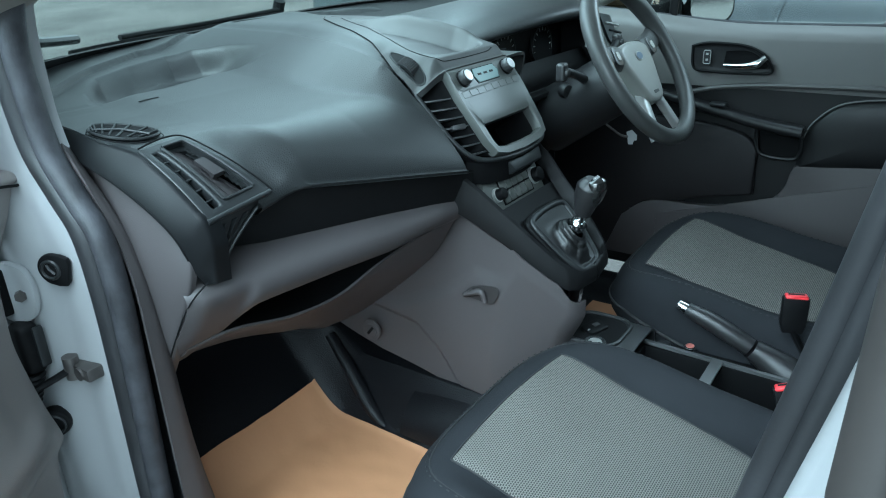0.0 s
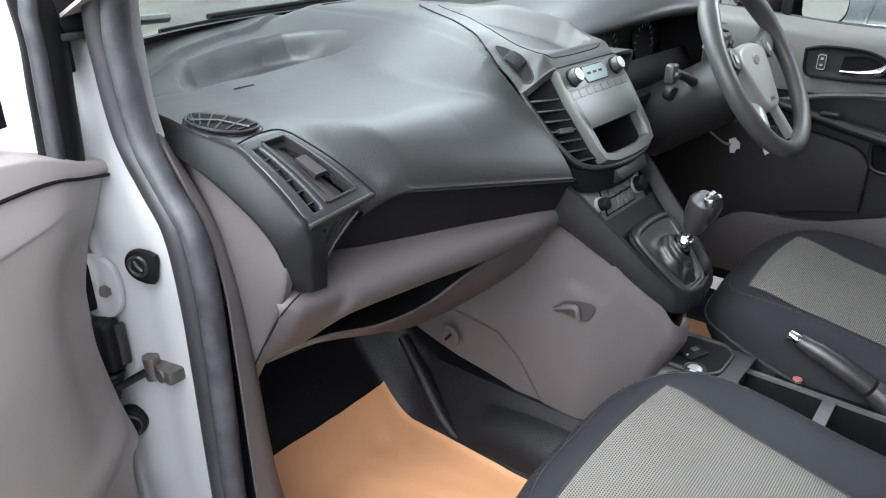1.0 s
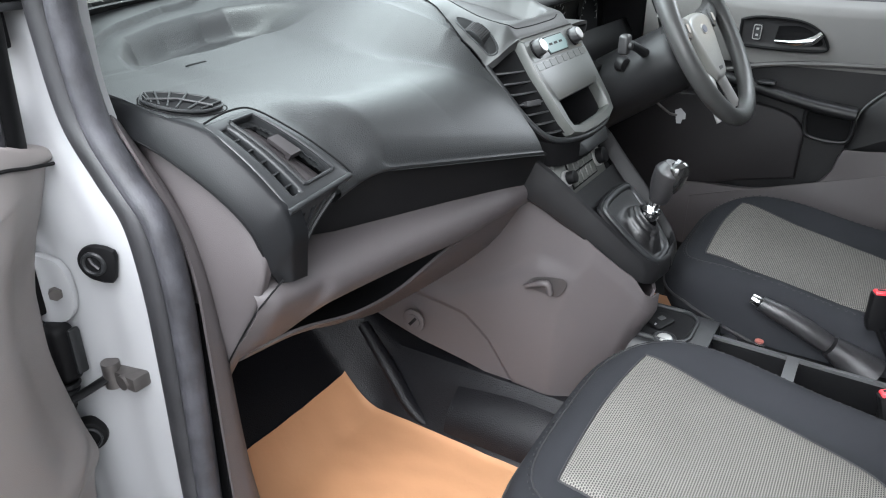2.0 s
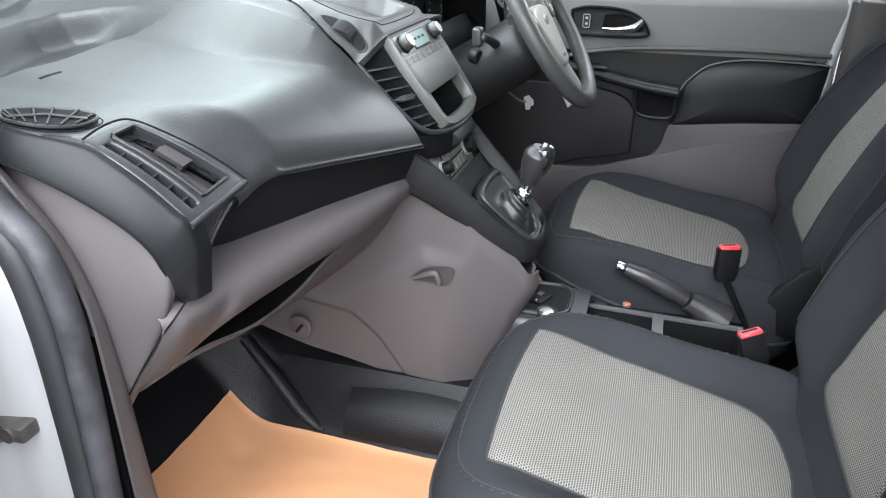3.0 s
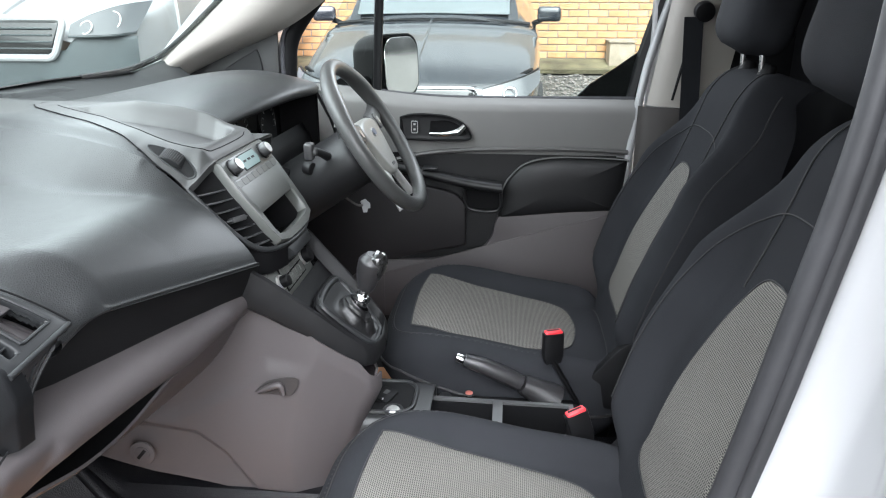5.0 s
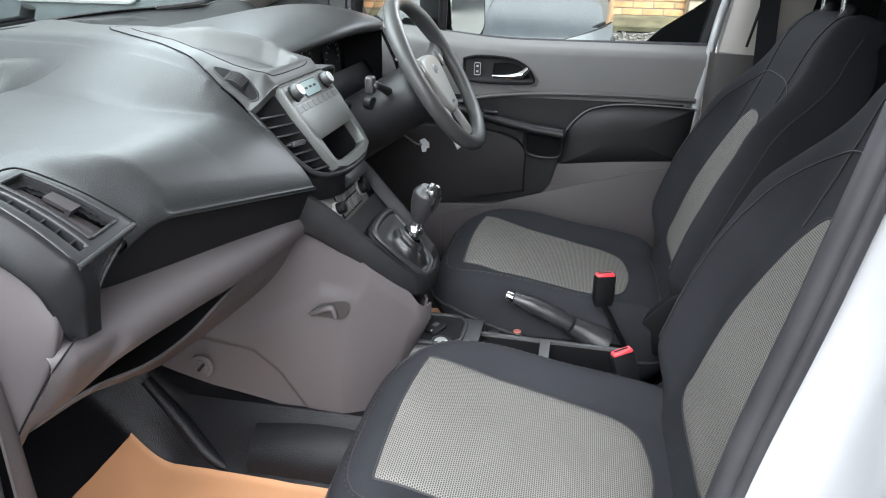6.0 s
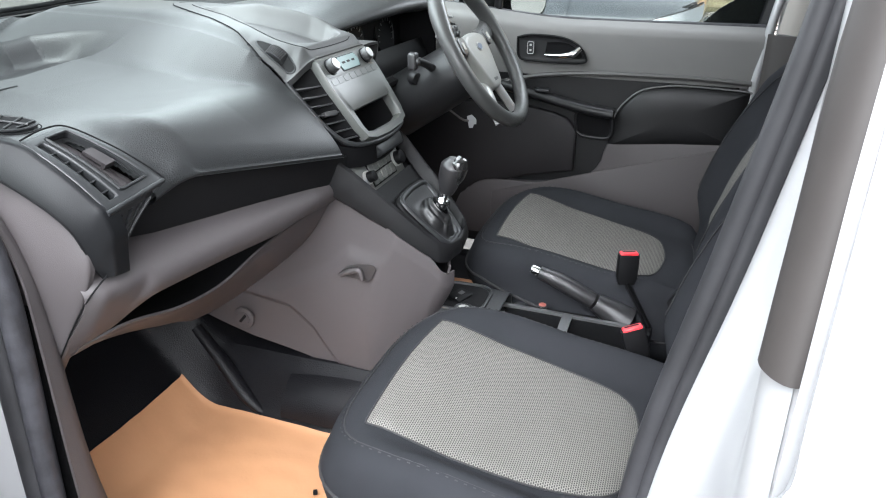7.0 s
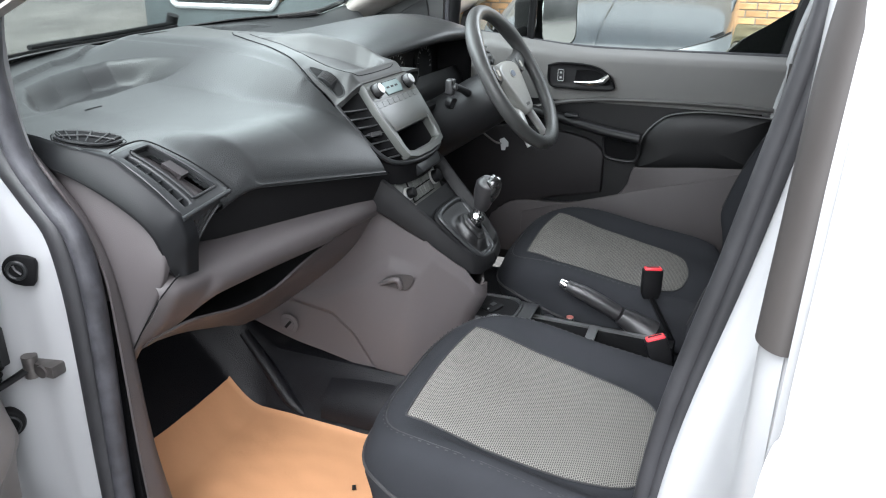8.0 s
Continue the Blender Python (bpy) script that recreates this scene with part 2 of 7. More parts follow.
def loft(sections, n_along=24, n_across=20, thick=0.004, uv=False):
    """A skin through a few section lines (each a list of points), smooth both ways."""
    rows = [spline(s, n_across) for s in sections]
    cols = [spline([r[j] for r in rows], n_along) for j in range(n_across)]
    return shell(np.array(cols).transpose(1, 0, 2), thick, uv)


def prism(outline, frm, thick, bevel=0.003, segs=2):
    """A flat piece of any outline, given in the plane of the matrix frm (x, y), thick along its z."""
    bm = bmesh.new()
    vs = [bm.verts.new((x, y, 0)) for x, y in outline]
    f = bm.faces.new(vs)
    ext = bmesh.ops.extrude_face_region(bm, geom=[f])
    bmesh.ops.translate(bm, vec=(0, 0, thick), verts=[v for v in ext["geom"] if isinstance(v, bmesh.types.BMVert)])
    bmesh.ops.recalc_face_normals(bm, faces=bm.faces)
    if bevel:
        rim = [e for e in bm.edges if any(len(g.verts) == len(outline) for g in e.link_faces)]
        bmesh.ops.bevel(bm, geom=rim, offset=bevel, segments=segs, profile=0.5, affect="EDGES")
    bmesh.ops.transform(bm, matrix=frm, verts=bm.verts)
    return bm


def rounded(w, h, r, n=5, taper=0.0):
    """Outline of a rounded rectangle about 0, 0; taper narrows its lower edge."""
    pts = []
    for cx, cy, a0 in ((w / 2 - r, h / 2 - r, 0), (-w / 2 + r, h / 2 - r, 90), (-w / 2 + r, -h / 2 + r, 180), (w / 2 - r, -h / 2 + r, 270)):
        for k in range(n + 1):
            a = radians(a0 + 90 * k / n)
            x, y = cx + r * math.cos(a), cy + r * math.sin(a)
            pts.append((x * (1 - taper * (0.5 - y / h)), y))
    return pts


def plate(quad, us, vs, holes, thick):
    """A moulded panel over four corners (a, b, c, d; u from a to d, v from a to b) with openings, given as cells (i, j)."""
    a, b, c, d = (Vector(q) for q in quad)
    nrm = (d - a).cross(b - a).normalized()
    bm = bmesh.new()

    def at(u, v, k):
        return (1 - u) * ((1 - v) * a + v * b) + u * ((1 - v) * d + v * c) - k * nrm
    tv = {(i, j, k): bm.verts.new(at(u, v, k * thick)) for i, u in enumerate(us) for j, v in enumerate(vs) for k in (0, 1)}
    solid = {(i, j) for i in range(len(us) - 1) for j in range(len(vs) - 1)} - set(holes)
    for i, j in solid:
        bm.faces.new([tv[q] for q in ((i, j, 0), (i, j + 1, 0), (i + 1, j + 1, 0), (i + 1, j, 0))])
        bm.faces.new([tv[q] for q in ((i, j, 1), (i + 1, j, 1), (i + 1, j + 1, 1), (i, j + 1, 1))])
        for di, dj, p, q in ((-1, 0, (i, j), (i, j + 1)), (1, 0, (i + 1, j), (i + 1, j + 1)), (0, -1, (i, j), (i + 1, j)), (0, 1, (i, j + 1), (i + 1, j + 1))):
            if (i + di, j + dj) not in solid:
                bm.faces.new([tv[(*p, 0)], tv[(*q, 0)], tv[(*q, 1)], tv[(*p, 1)]])
    sharp = [e for e in bm.edges if len(e.link_faces) == 2 and e.calc_face_angle(0) > 1.0]
    bmesh.ops.recalc_face_normals(bm, faces=bm.faces)
    bmesh.ops.bevel(bm, geom=sharp, offset=0.0025, segments=2, profile=0.5, affect="EDGES")
    return bm


def step(a, b, x):
    t = np.clip((np.asarray(x, float) - a) / (b - a), 0, 1)
    return t * t * (3 - 2 * t)


def plane_at(o, xdir, ydir):
    """A matrix whose x and y lie along the two directions, at o."""
    x = Vector(xdir).normalized()
    z = x.cross(Vector(ydir)).normalized()
    y = z.cross(x)
    return Matrix(((x.x, y.x, z.x, o[0]), (x.y, y.y, z.y, o[1]), (x.z, y.z, z.z, o[2]), (0, 0, 0, 1)))


# ---- the van's shell ----
van = thing("van_shell", "white van bodyshell with the passenger door open", "van", kind="structure")


def floor_z(x, y):
    x, y = np.asarray(x, float), np.asarray(y, float)
    tunnel = 0.13 * (1 - step(0.115, 0.205, np.abs(x)))
    return 0.49 + 0.9 * np.maximum(0, y - 1.16) * step(1.10, 1.30, y) + tunnel + 0.05 * step(0.60, 0.68, np.abs(x))


gx, gy = np.meshgrid(np.linspace(-0.69, 0.72, 95), np.linspace(-0.25, 1.50, 95))
part("floor", shell(np.dstack([gx, gy, floor_z(gx, gy)]), -0.02), VINYL, van, "black moulded vinyl floor")
part("vinyl_fold", tube([(-0.150, 1.225, 0.662), (-0.163, 1.16, 0.598), (-0.176, 1.10, 0.535), (-0.180, 1.065, 0.508), (-0.180, 1.04, 0.494)], [0.013, 0.016, 0.017, 0.013, 0.004], 14, 40, flat=0.75), VINYL, van)
part("vinyl_bulge", shell([[(-0.100 - 0.100 * math.sin(1.57 * q), y, 0.600 - 0.085 * q ** 1.6 + 0.012 * math.sin(math.pi * (y - 0.70) / 0.30) * (1 - q)) for q in np.linspace(0, 1, 14)] for y in np.linspace(0.70, 1.00, 24)], 0.004), VINYL, van)
part("bulkhead", box(-0.74, 0.76, -0.29, -0.26, 0.45, 1.77), BLACK, van)
part("roof", box(-0.72, 0.74, -0.27, 0.93, 1.765, 1.80, 0.01), HEADLINER, van)
part("firewall", box(-0.70, 0.72, 1.50, 1.53, 0.45, 1.22), BLACK, van)
part("roof_skin", box(-0.78, 0.80, -2.3, 0.95, 1.81, 1.83, 0.008), PAINT, van)

SEAL = [(-0.69, 1.080, 0.47), (-0.69, 1.072, 0.75), (-0.69, 1.065, 0.93), (-0.69, 1.064, 1.04), (-0.69, 1.076, 1.12), (-0.691, 1.110, 1.168), (-0.693, 1.144, 1.222), (-0.695, 1.155, 1.30), (-0.695, 1.154, 1.37), (-0.685, 1.12, 1.46),
        (-0.66, 0.94, 1.64), (-0.645, 0.82, 1.72), (-0.64, 0.60, 1.745), (-0.64, 0.215, 1.73), (-0.66, 0.180, 1.62), (-0.69, 0.192, 1.44),
        (-0.69, 0.226, 1.23), (-0.69, 0.268, 1.00), (-0.69, 0.285, 0.75), (-0.69, 0.29, 0.50), (-0.69, 0.34, 0.47)]
seal = spline(SEAL + SEAL[:1], 150)[:-1]
centre = np.array((-0.69, 0.66, 1.1))
away = (seal - centre) * np.array((0, 1, 1))
away /= np.linalg.norm(away, axis=1, keepdims=True)
SEALBLACK = material("seal_black", (0.016, 0.016, 0.018), 0.52, grain=0.4, scale=150, depth=0.0008, mottle=0.35, patch=14)
rub = thing("door_seal", "dusty black rubber seal round the open passenger doorway", "door seal")
thin = 1 - 0.55 * step(0.75, 0.45, seal[:, 1])
part("bulb", tube(seal + (0.0130 * thin)[:, None] * away + np.array((-0.006, 0, 0)), list(0.0165 * thin) + [0.0165], 14, flat=1.0, closed=True), SEALBLACK, rub)
lip = seal - (0.0145 * thin)[:, None] * away
# one lip in two colours: the front paler for sunlight, the rear darker
cut = [i for i in range(len(seal)) if seal[i, 1] < 0.50 and seal[i, 2] > 0.48]
fore = [i for i in range(max(cut), len(seal))] + [i for i in range(0, min(cut) + 1)]
part("lip", tube(lip[fore], list(0.0165 * thin[fore]), 14, flat=0.8), RUBBER, rub, "worn grey inner lip of the seal, paler for the sun on it")
part("groove", tube((seal + np.array((-0.008, 0, 0)))[fore], 0.0022, 6), DEEP, rub)
part("rear_lip", tube(lip[cut], list(0.024 * thin[cut]), 12), SEALBLACK, rub, "dark rear lip of the seal")

# front door jamb, in white paint, from the seal out to the hinges
rows = []
for z, dy in ((0.42, 0.0), (0.70, 0.0), (1.02, 0.0), (1.10, 0.008), (1.16, 0.034), (1.22, 0.066), (1.30, 0.078), (1.42, 0.06), (1.56, -0.05), (1.74, -0.25)):
    rows.append([(-0.655, 1.085 + dy, z), (-0.690, 1.100 + dy, z), (-0.704, 1.135 + dy, z), (-0.712, 1.165 + dy, z), (-0.735, 1.200 + dy * 0.7, z),
                 (-0.745, 1.245 + dy * 0.5, z), (-0.775, 1.32, z), (-0.82, 1.38, z)])
part("front_jamb", loft(rows, 50, 40, 0.012), PAINT, van, "white painted door jamb")
part("front_wing", box(-0.885, -0.85, 1.34, 2.2, 0.35, 1.18, 0.02, 3), PAINT, van)

# rear jamb and pillar in white paint, then the black pillar strip and the sliding door behind it
rows = []
for z, y in ((0.42, 0.285), (0.75, 0.283), (1.00, 0.263), (1.23, 0.216), (1.44, 0.181), (1.62, 0.145), (1.78, 0.125)):
    rows.append([(-0.655, y - 0.02, z), (-0.695, y - 0.012, z), (-0.715, y - 0.022, z), (-0.745, y - 0.040, z),
                 (-0.79, (y + 0.20) / 2 - 0.022, z), (-0.825, 0.203 - 0.02 * abs(z - 1.3), z), (-0.846, 0.190 - 0.02 * abs(z - 1.3), z), (-0.853, 0.163, z), (-0.857, -0.05, z)])
part("rear_jamb", loft(rows, 40, 44, 0.010), PAINT, van, "white painted centre pillar")
rows = []
for z, y in ((1.212, 0.208), (1.29, 0.206), (1.44, 0.201), (1.62, 0.186), (1.74, 0.176)):
    rows.append([(-0.832, y + 0.002, z), (-0.840, y + 0.001, z), (-0.849, y - 0.004, z), (-0.853, y - 0.010, z), (-0.849, y - 0.015, z)])
strip = thing("pillar_strip", "matt dark plastic strip on the white centre pillar", "trim strip")
part("cover", loft(rows, 30, 16, 0.006), TRIMDARK, strip)
slide = thing("sliding_door", "white painted sliding side door, shut", "van door")
rows = []
for z, x in ((0.36, -0.885), (0.60, -0.905), (0.95, -0.912), (1.13, -0.900), (1.17, -0.888), (1.22, -0.878), (1.45, -0.845), (1.74, -0.79)):
    yy = 0.176 if z < 1.16 else 0.166 - 0.03 * (z - 1.2)
    rows.append([(x + 0.03, yy, z), (x + 0.006, yy - 0.004, z), (x, yy - 0.02, z), (x, -0.4, z), (x, -1.2, z)])
part("skin", loft(rows, 60, 30, 0.010), PAINT, slide)
part("handle_recess", box(-0.909, -0.903, -0.42, -0.26, 0.98, 1.04, 0.002), BLACK, slide)

# sill below the doorway
part("sill", box(-0.86, -0.60, 0.25, 1.12, 0.36, 0.475, 0.02, 3), PAINT, van)
scuff = thing("sill_cover", "black plastic scuff cover on the door sill", "sill trim")
part("cover", loft([[(-0.685, y, 0.47), (-0.67, y, 0.50), (-0.63, y, 0.505), (-0.60, y, 0.495)] for y in (0.33, 0.7, 1.0)]
                   + [[(-0.66, 1.05, 0.50), (-0.655, 1.055, 0.56), (-0.63, 1.06, 0.60), (-0.60, 1.07, 0.55)]], 24, 12, 0.004), BLACK, scuff)

# bits on the front jamb
jambhole = thing("rubber_grommet", "black rubber grommet in the white jamb", "grommet")
m = plane_at((-0.7125, 1.150, 1.064), (-0.42, 0.90, 0.0), (0, 0, 1)) @ pose(0, 0, 0, 0, 0, 12)
dee = [(0.024 * math.cos(a), 0.023 * math.sin(a)) for a in np.linspace(-1.35, 1.35, 14)] + [(-0.008, 0.0235), (-0.019, 0.021), (-0.0225, 0.014), (-0.0225, -0.014), (-0.019, -0.021), (-0.008, -0.0235)]
part("plate", prism(dee, m, -0.009, 0.003), BLACK, jambhole)
part("socket_ring", tube([m @ Vector((0.003 + 0.0125 * math.cos(a), 0.0125 * math.sin(a), -0.0095)) for a in np.linspace(0, 6.283, 24, endpoint=False)], 0.0028, 8, closed=True), VENTBLACK, jambhole)
part("socket", cyl(m @ Vector((0.003, 0, -0.0092)), m @ Vector((0.003, 0, -0.0098)), 0.0115, n=20), DEEP, jambhole)
part("catch", tube([m @ Vector((-0.004, -0.004, -0.0105)), m @ Vector((0.004, 0.001, -0.0105)), m @ Vector((0.008, 0.007, -0.0105))], 0.002, 6), KNOB, jambhole)
check = thing("door_check", "steel door check strap bolted to the jamb", "door check")
part("bracket", join(box(-0.725, -0.700, 1.120, 1.172, 0.895, 0.915, 0.004), cyl((-0.728, 1.14, 0.905), (-0.704, 1.14, 0.905), 0.010, n=12),
                     cyl((-0.722, 1.165, 0.890), (-0.722, 1.165, 0.925), 0.011, n=12)), STEEL, check)
part("arm", tube([(-0.722, 1.165, 0.905), (-0.77, 1.19, 0.885), (-0.82, 1.215, 0.872)], [0.009, 0.008, 0.008], 8, 12, flat=0.5), BLACK, check)
boot = thing("wiring_boot", "black rubber wiring boot between door and jamb", "rubber boot")
part("cover", box(-0.770, -0.740, 1.188, 1.222, 0.905, 0.985, 0.012, 3), BLACK, boot)
part("clip", box(-0.752, -0.737, 1.184, 1.192, 0.915, 0.978, 0.004, 2), VENTBLACK, boot)
for k in range(7):
    part("bellow", tube([np.array((-0.760 - 0.002 * k, 1.205 + 0.002 * k, 0.900 - 0.0085 * k)) + 0.013 * np.array((math.cos(a), math.sin(a), 0)) for a in np.linspace(0, 6.283, 18, endpoint=False)], 0.0045, 6, closed=True), BLACK, boot)
hinge = thing("hinge_assembly", "white painted door hinge bolted to the jamb", "hinge")
part("leaf", prism([tuple(p) for p in spline([(0.0, 0.045), (0.022, 0.036), (0.032, 0.010), (0.030, -0.022), (0.016, -0.042), (-0.012, -0.046), (-0.03, -0.03), (-0.03, 0.03), (-0.012, 0.044), (0.0, 0.045)], 36)[:-1]], plane_at((-0.742, 1.212, 1.028), (0.42, -0.90, 0.0), (0, 0, 1)), 0.012, 0.004, 2), PAINT, hinge)
part("arm", box(-0.790, -0.752, 1.212, 1.240, 0.995, 1.065, 0.006, 2), BLACK, hinge)
part("bolt", cyl((-0.742, 1.204, 1.026), (-0.752, 1.190, 1.026), 0.008, n=6), STEEL, hinge)
plug = thing("rubber_plug", "round black rubber plug in the white jamb", "plug")
part("disc", cyl((-0.742, 1.214, 0.812), (-0.754, 1.200, 0.812), 0.025, 0.023, 26, 0.004), BLACK, plug)
part("ring", tube([np.array((-0.7555, 1.1985, 0.812)) + 0.016 * (math.cos(a) * np.array((-0.76, 0.65, 0)) * -1 + math.sin(a) * np.array((0, 0, 1))) for a in np.linspace(0, 6.283, 26, endpoint=False)], 0.0022, 6, closed=True), VENTBLACK, plug)
stay = thing("pillar_bracket", "black plastic bracket on the white windscreen pillar", "bracket")
part("block", box(-0.738, -0.690, 1.196, 1.250, 1.345, 1.400, 0.010, 3), BLACK, stay)
part("tongue", box(-0.735, -0.720, 1.205, 1.245, 1.300, 1.350, 0.005, 2), BLACK, stay)
part("band", box(-0.740, -0.692, 1.193, 1.240, 1.338, 1.347, 0.003, 2), VENTBLACK, stay)


def base_y(x):
    return 1.575 - 0.55 * x * x


# windscreen, its black edge, pillars
def screen(x, s):
    return (x, (1.585 - 0.55 * x * x) * (1 - s) + (0.95 - 0.15 * x * x) * s, 1.295 + 0.028 * float(step(-0.15, 0.45, x)) * (1 - s) + 0.46 * s)


ws = thing("windscreen", "clear windscreen with a black printed edge", "windscreen")
pane = part("pane", shell([[screen(x, s) for x in np.linspace(-0.70, 0.70, 30)] for s in np.linspace(0, 1, 16)], 0.004), GLASS, ws)
pane.visible_shadow = False
part("edge", shell([[np.array(screen(x, s)) + (0, -0.006, -0.004) for x in np.linspace(-0.70, 0.56, 40)] for s in np.linspace(-0.035, 0.022, 6)], 0.003), GLOSS, ws)
part("cowl", shell([[(x, 1.60 - 0.55 * x * x + 0.12 * s, 1.262 - 0.03 * s) for x in np.linspace(-0.70, 0.58, 30)] for s in np.linspace(0, 1, 6)], 0.01), BLACK, ws)


def wiper(name_x0, name_x1, lift):
    w = thing("wiper", "black windscreen wiper resting at the foot of the glass", "wiper", group="wipers")
    a = [(x, screen(x, 0.045 + lift)[1] + 0.022, screen(x, 0.045 + lift)[2] - 0.006) for x in np.linspace(name_x0, name_x1, 14)]
    part("arm", tube(a[3:], 0.0055, 8), BLACK, w)
    part("blade", tube([(p[0], p[1] - 0.008, p[2] - 0.010) for p in a], 0.0045, 6, flat=1.6), BLACK, w)
    part("pivot", cyl((a[-1][0], a[-1][1] + 0.02, a[-1][2] - 0.03), (a[-1][0], a[-1][1], a[-1][2] + 0.02), 0.014, n=14), BLACK, w)


wiper(-0.46, 0.14, 0.0)
rows = []
for x in np.linspace(0.16, 0.648, 40):
    y, z = base_y(x), 1.295 + 0.028 * float(step(-0.15, 0.45, x)) + 0.030 * float(step(0.54, 0.66, x))
    rows.append([(x, y - 0.135, 1.272), (x, y - 0.105, 1.283), (x, y - 0.070, 1.290 + 0.2 * (z - 1.295)), (x, y - 0.035, 1.293 + 0.6 * (z - 1.295)), (x, y - 0.010, z - 0.004), (x, y + 0.004, z - 0.002)])
corner_rows = rows
for sx, label in ((1, "pale grey moulded windscreen pillar trim"), (-1, "pale grey pillar trim of the open doorway")):
    rows = []
    for z, y0, y1 in ((1.285, 1.46, 1.385), (1.31, 1.41, 1.345), (1.36, 1.345, 1.235), (1.45, 1.235, 1.03), (1.60, 1.06, 0.83), (1.765, 0.90, 0.62)):
        k = (z - 1.285) * 0.11
        rows.append([(sx * (0.655 - k), y0, z), (sx * (0.640 - k), (2 * y0 + y1) / 3, z), (sx * (0.652 - k), (y0 + 2 * y1) / 3, z), (sx * (0.70 - k), y1, z), (sx * (0.74 - k), y1 - 0.02, z)])
    post = thing("pillar_trim", label, "pillar trim", group="windscreen pillar trims")
    part("cover", loft(rows, 30, 24, 0.004 * sx), BEIGE, post)
    part("glass_edge", tube([(sx * 0.44, base_y(0.44) - 0.004, 1.322), (sx * 0.54, base_y(0.54) - 0.004, 1.330), (sx * 0.615, 1.385, 1.345), (sx * 0.640, 1.34, 1.372), (sx * (0.652 - 0.018), 1.24, 1.45), (sx * (0.652 - 0.035), 1.065, 1.60), (sx * 0.600, 0.905, 1.765)], 0.008, 8, 50), GLOSS, post)
    part("outer_post", tube([(sx * 0.72, 1.45, 1.26), (sx * 0.69, 1.26, 1.45), (sx * 0.645, 0.92, 1.77)], 0.028, 10, 14), PAINT, post)

# ---- dashboard ----
dash = thing("dashboard", "dark moulded dashboard with grained padded top and grey lower half", "dashboard")


def lip_yz(x):
    return 0.949 - 0.285 * (x + 0.502), 1.141 - 0.156 * (x + 0.502)


def top_z(x, y):
    """Height of the dashboard top: it rises gently to the windscreen, humps in the middle and falls to the door."""
    flat = np.interp(y, (0.90, 1.06, 1.16, 1.30, 1.42, 1.60), (1.200, 1.224, 1.243, 1.262, 1.275, 1.290))
    hump = np.interp(y, (0.93, 1.0, 1.06, 1.13, 1.26), (1.262, 1.277, 1.295, 1.309, 1.320))
    wide = np.interp(y, (0.955, 0.98, 1.02, 1.10, 1.25), (0.145, 0.175, 0.200, 0.24, 0.28))
    core = np.interp(y, (0.955, 1.02, 1.10, 1.25), (0.085, 0.090, 0.080, 0.070))
    z = flat + (hump - flat) * step(wide, core, np.abs(x + 0.02)) * step(1.58, 1.46, y)
    outer = np.interp(y, (0.944, 0.965, 0.99, 1.046, 1.085, 1.15, 1.21, 1.35, 1.5), (1.131, 1.158, 1.181, 1.216, 1.228, 1.239, 1.245, 1.264, 1.278))
    rim = np.interp(y, (0.944, 1.074, 1.20), (-0.496, -0.540, -0.560))
    return z + (outer - z) * step(rim + 0.065, rim, x)


def pad_z(x, y):
    """Height of the pad where its sloping front rolls over into the top."""
    ly, lz = lip_yz(x)
    q = y - ly
    slope = lz + 0.004 + float(np.interp(x, (-0.44, -0.158), (0.024, 0.014))) * (1 - math.exp(-max(0.0, q) / 0.010)) + float(np.interp(x, (-0.44, -0.30, -0.158), (1.40, 1.15, 1.05))) * q
    roof = float(top_z(x, y))
    k = float(np.interp(x, (-0.30, -0.16), (0.060, 0.040)))
    h = float(np.clip(0.5 + 0.5 * (roof - slope) / k, 0, 1))
    return roof + (slope - roof) * h - k * h * (1 - h)


def pad_row(x):
    """Front edge of the pad from its lip up to the top."""
    y, z = lip_yz(x)
    top = float(top_z(x, y + 0.165))
    pts = [(y + 0.030, z - 0.002), (y + 0.003, z), (y - 0.003, z + 0.006)]
    for q in (0.001, 0.005, 0.011, 0.020, 0.040, 0.060, 0.080, 0.100, 0.120, 0.142, 0.165):
        pts.append((y + q, pad_z(x, y + q)))
    d = 0.18 * min(0, x + 0.5)
    side = [(0.985, 1.112 + d), (0.960, 1.116 + d), (0.947, 1.124 + d)] + [(q, float(top_z(x, q))) for q in np.linspace(0.950, y + 0.165, 11)]
    w = float(step(-0.502, -0.435, x))
    return spline(np.array(side) * (1 - w) + np.array(pts) * w, 56)


def hollow(x, y):
    """Depth of the open tray in the top: a long scoop with a steep rear wall against the windscreen."""
    back = np.interp(x, (-0.565, -0.54, -0.485, -0.40, -0.30, -0.25, -0.215, -0.195, -0.185), (1.250, 1.300, 1.357, 1.397, 1.428, 1.415, 1.365, 1.305, 1.262))
    front = np.interp(x, (-0.56, -0.43, -0.30, -0.23, -0.19), (1.232, 1.238, 1.263, 1.250, 1.236))
    return 0.044 * step(0.0, 0.032, back - y) * np.clip((y - front) / 0.085, 0, 1) ** 0.8 * step(-0.188, -0.240, x) * np.interp(x, (-0.565, -0.51, -0.43), (0.25, 0.7, 1.0))


def ledge(x, y):
    """The raised ledge along the windscreen."""
    ridge = np.interp(np.abs(x), (0.17, 0.243, 0.332, 0.466, 0.60), (1.515, 1.478, 1.458, 1.390, 1.300))
    return 0.009 * step(0, 0.008, y - ridge) * step(0.14, 0.19, np.abs(x)) + 0.026 * step(-0.10, 0.40, x) * step(1.36, 1.50, y)


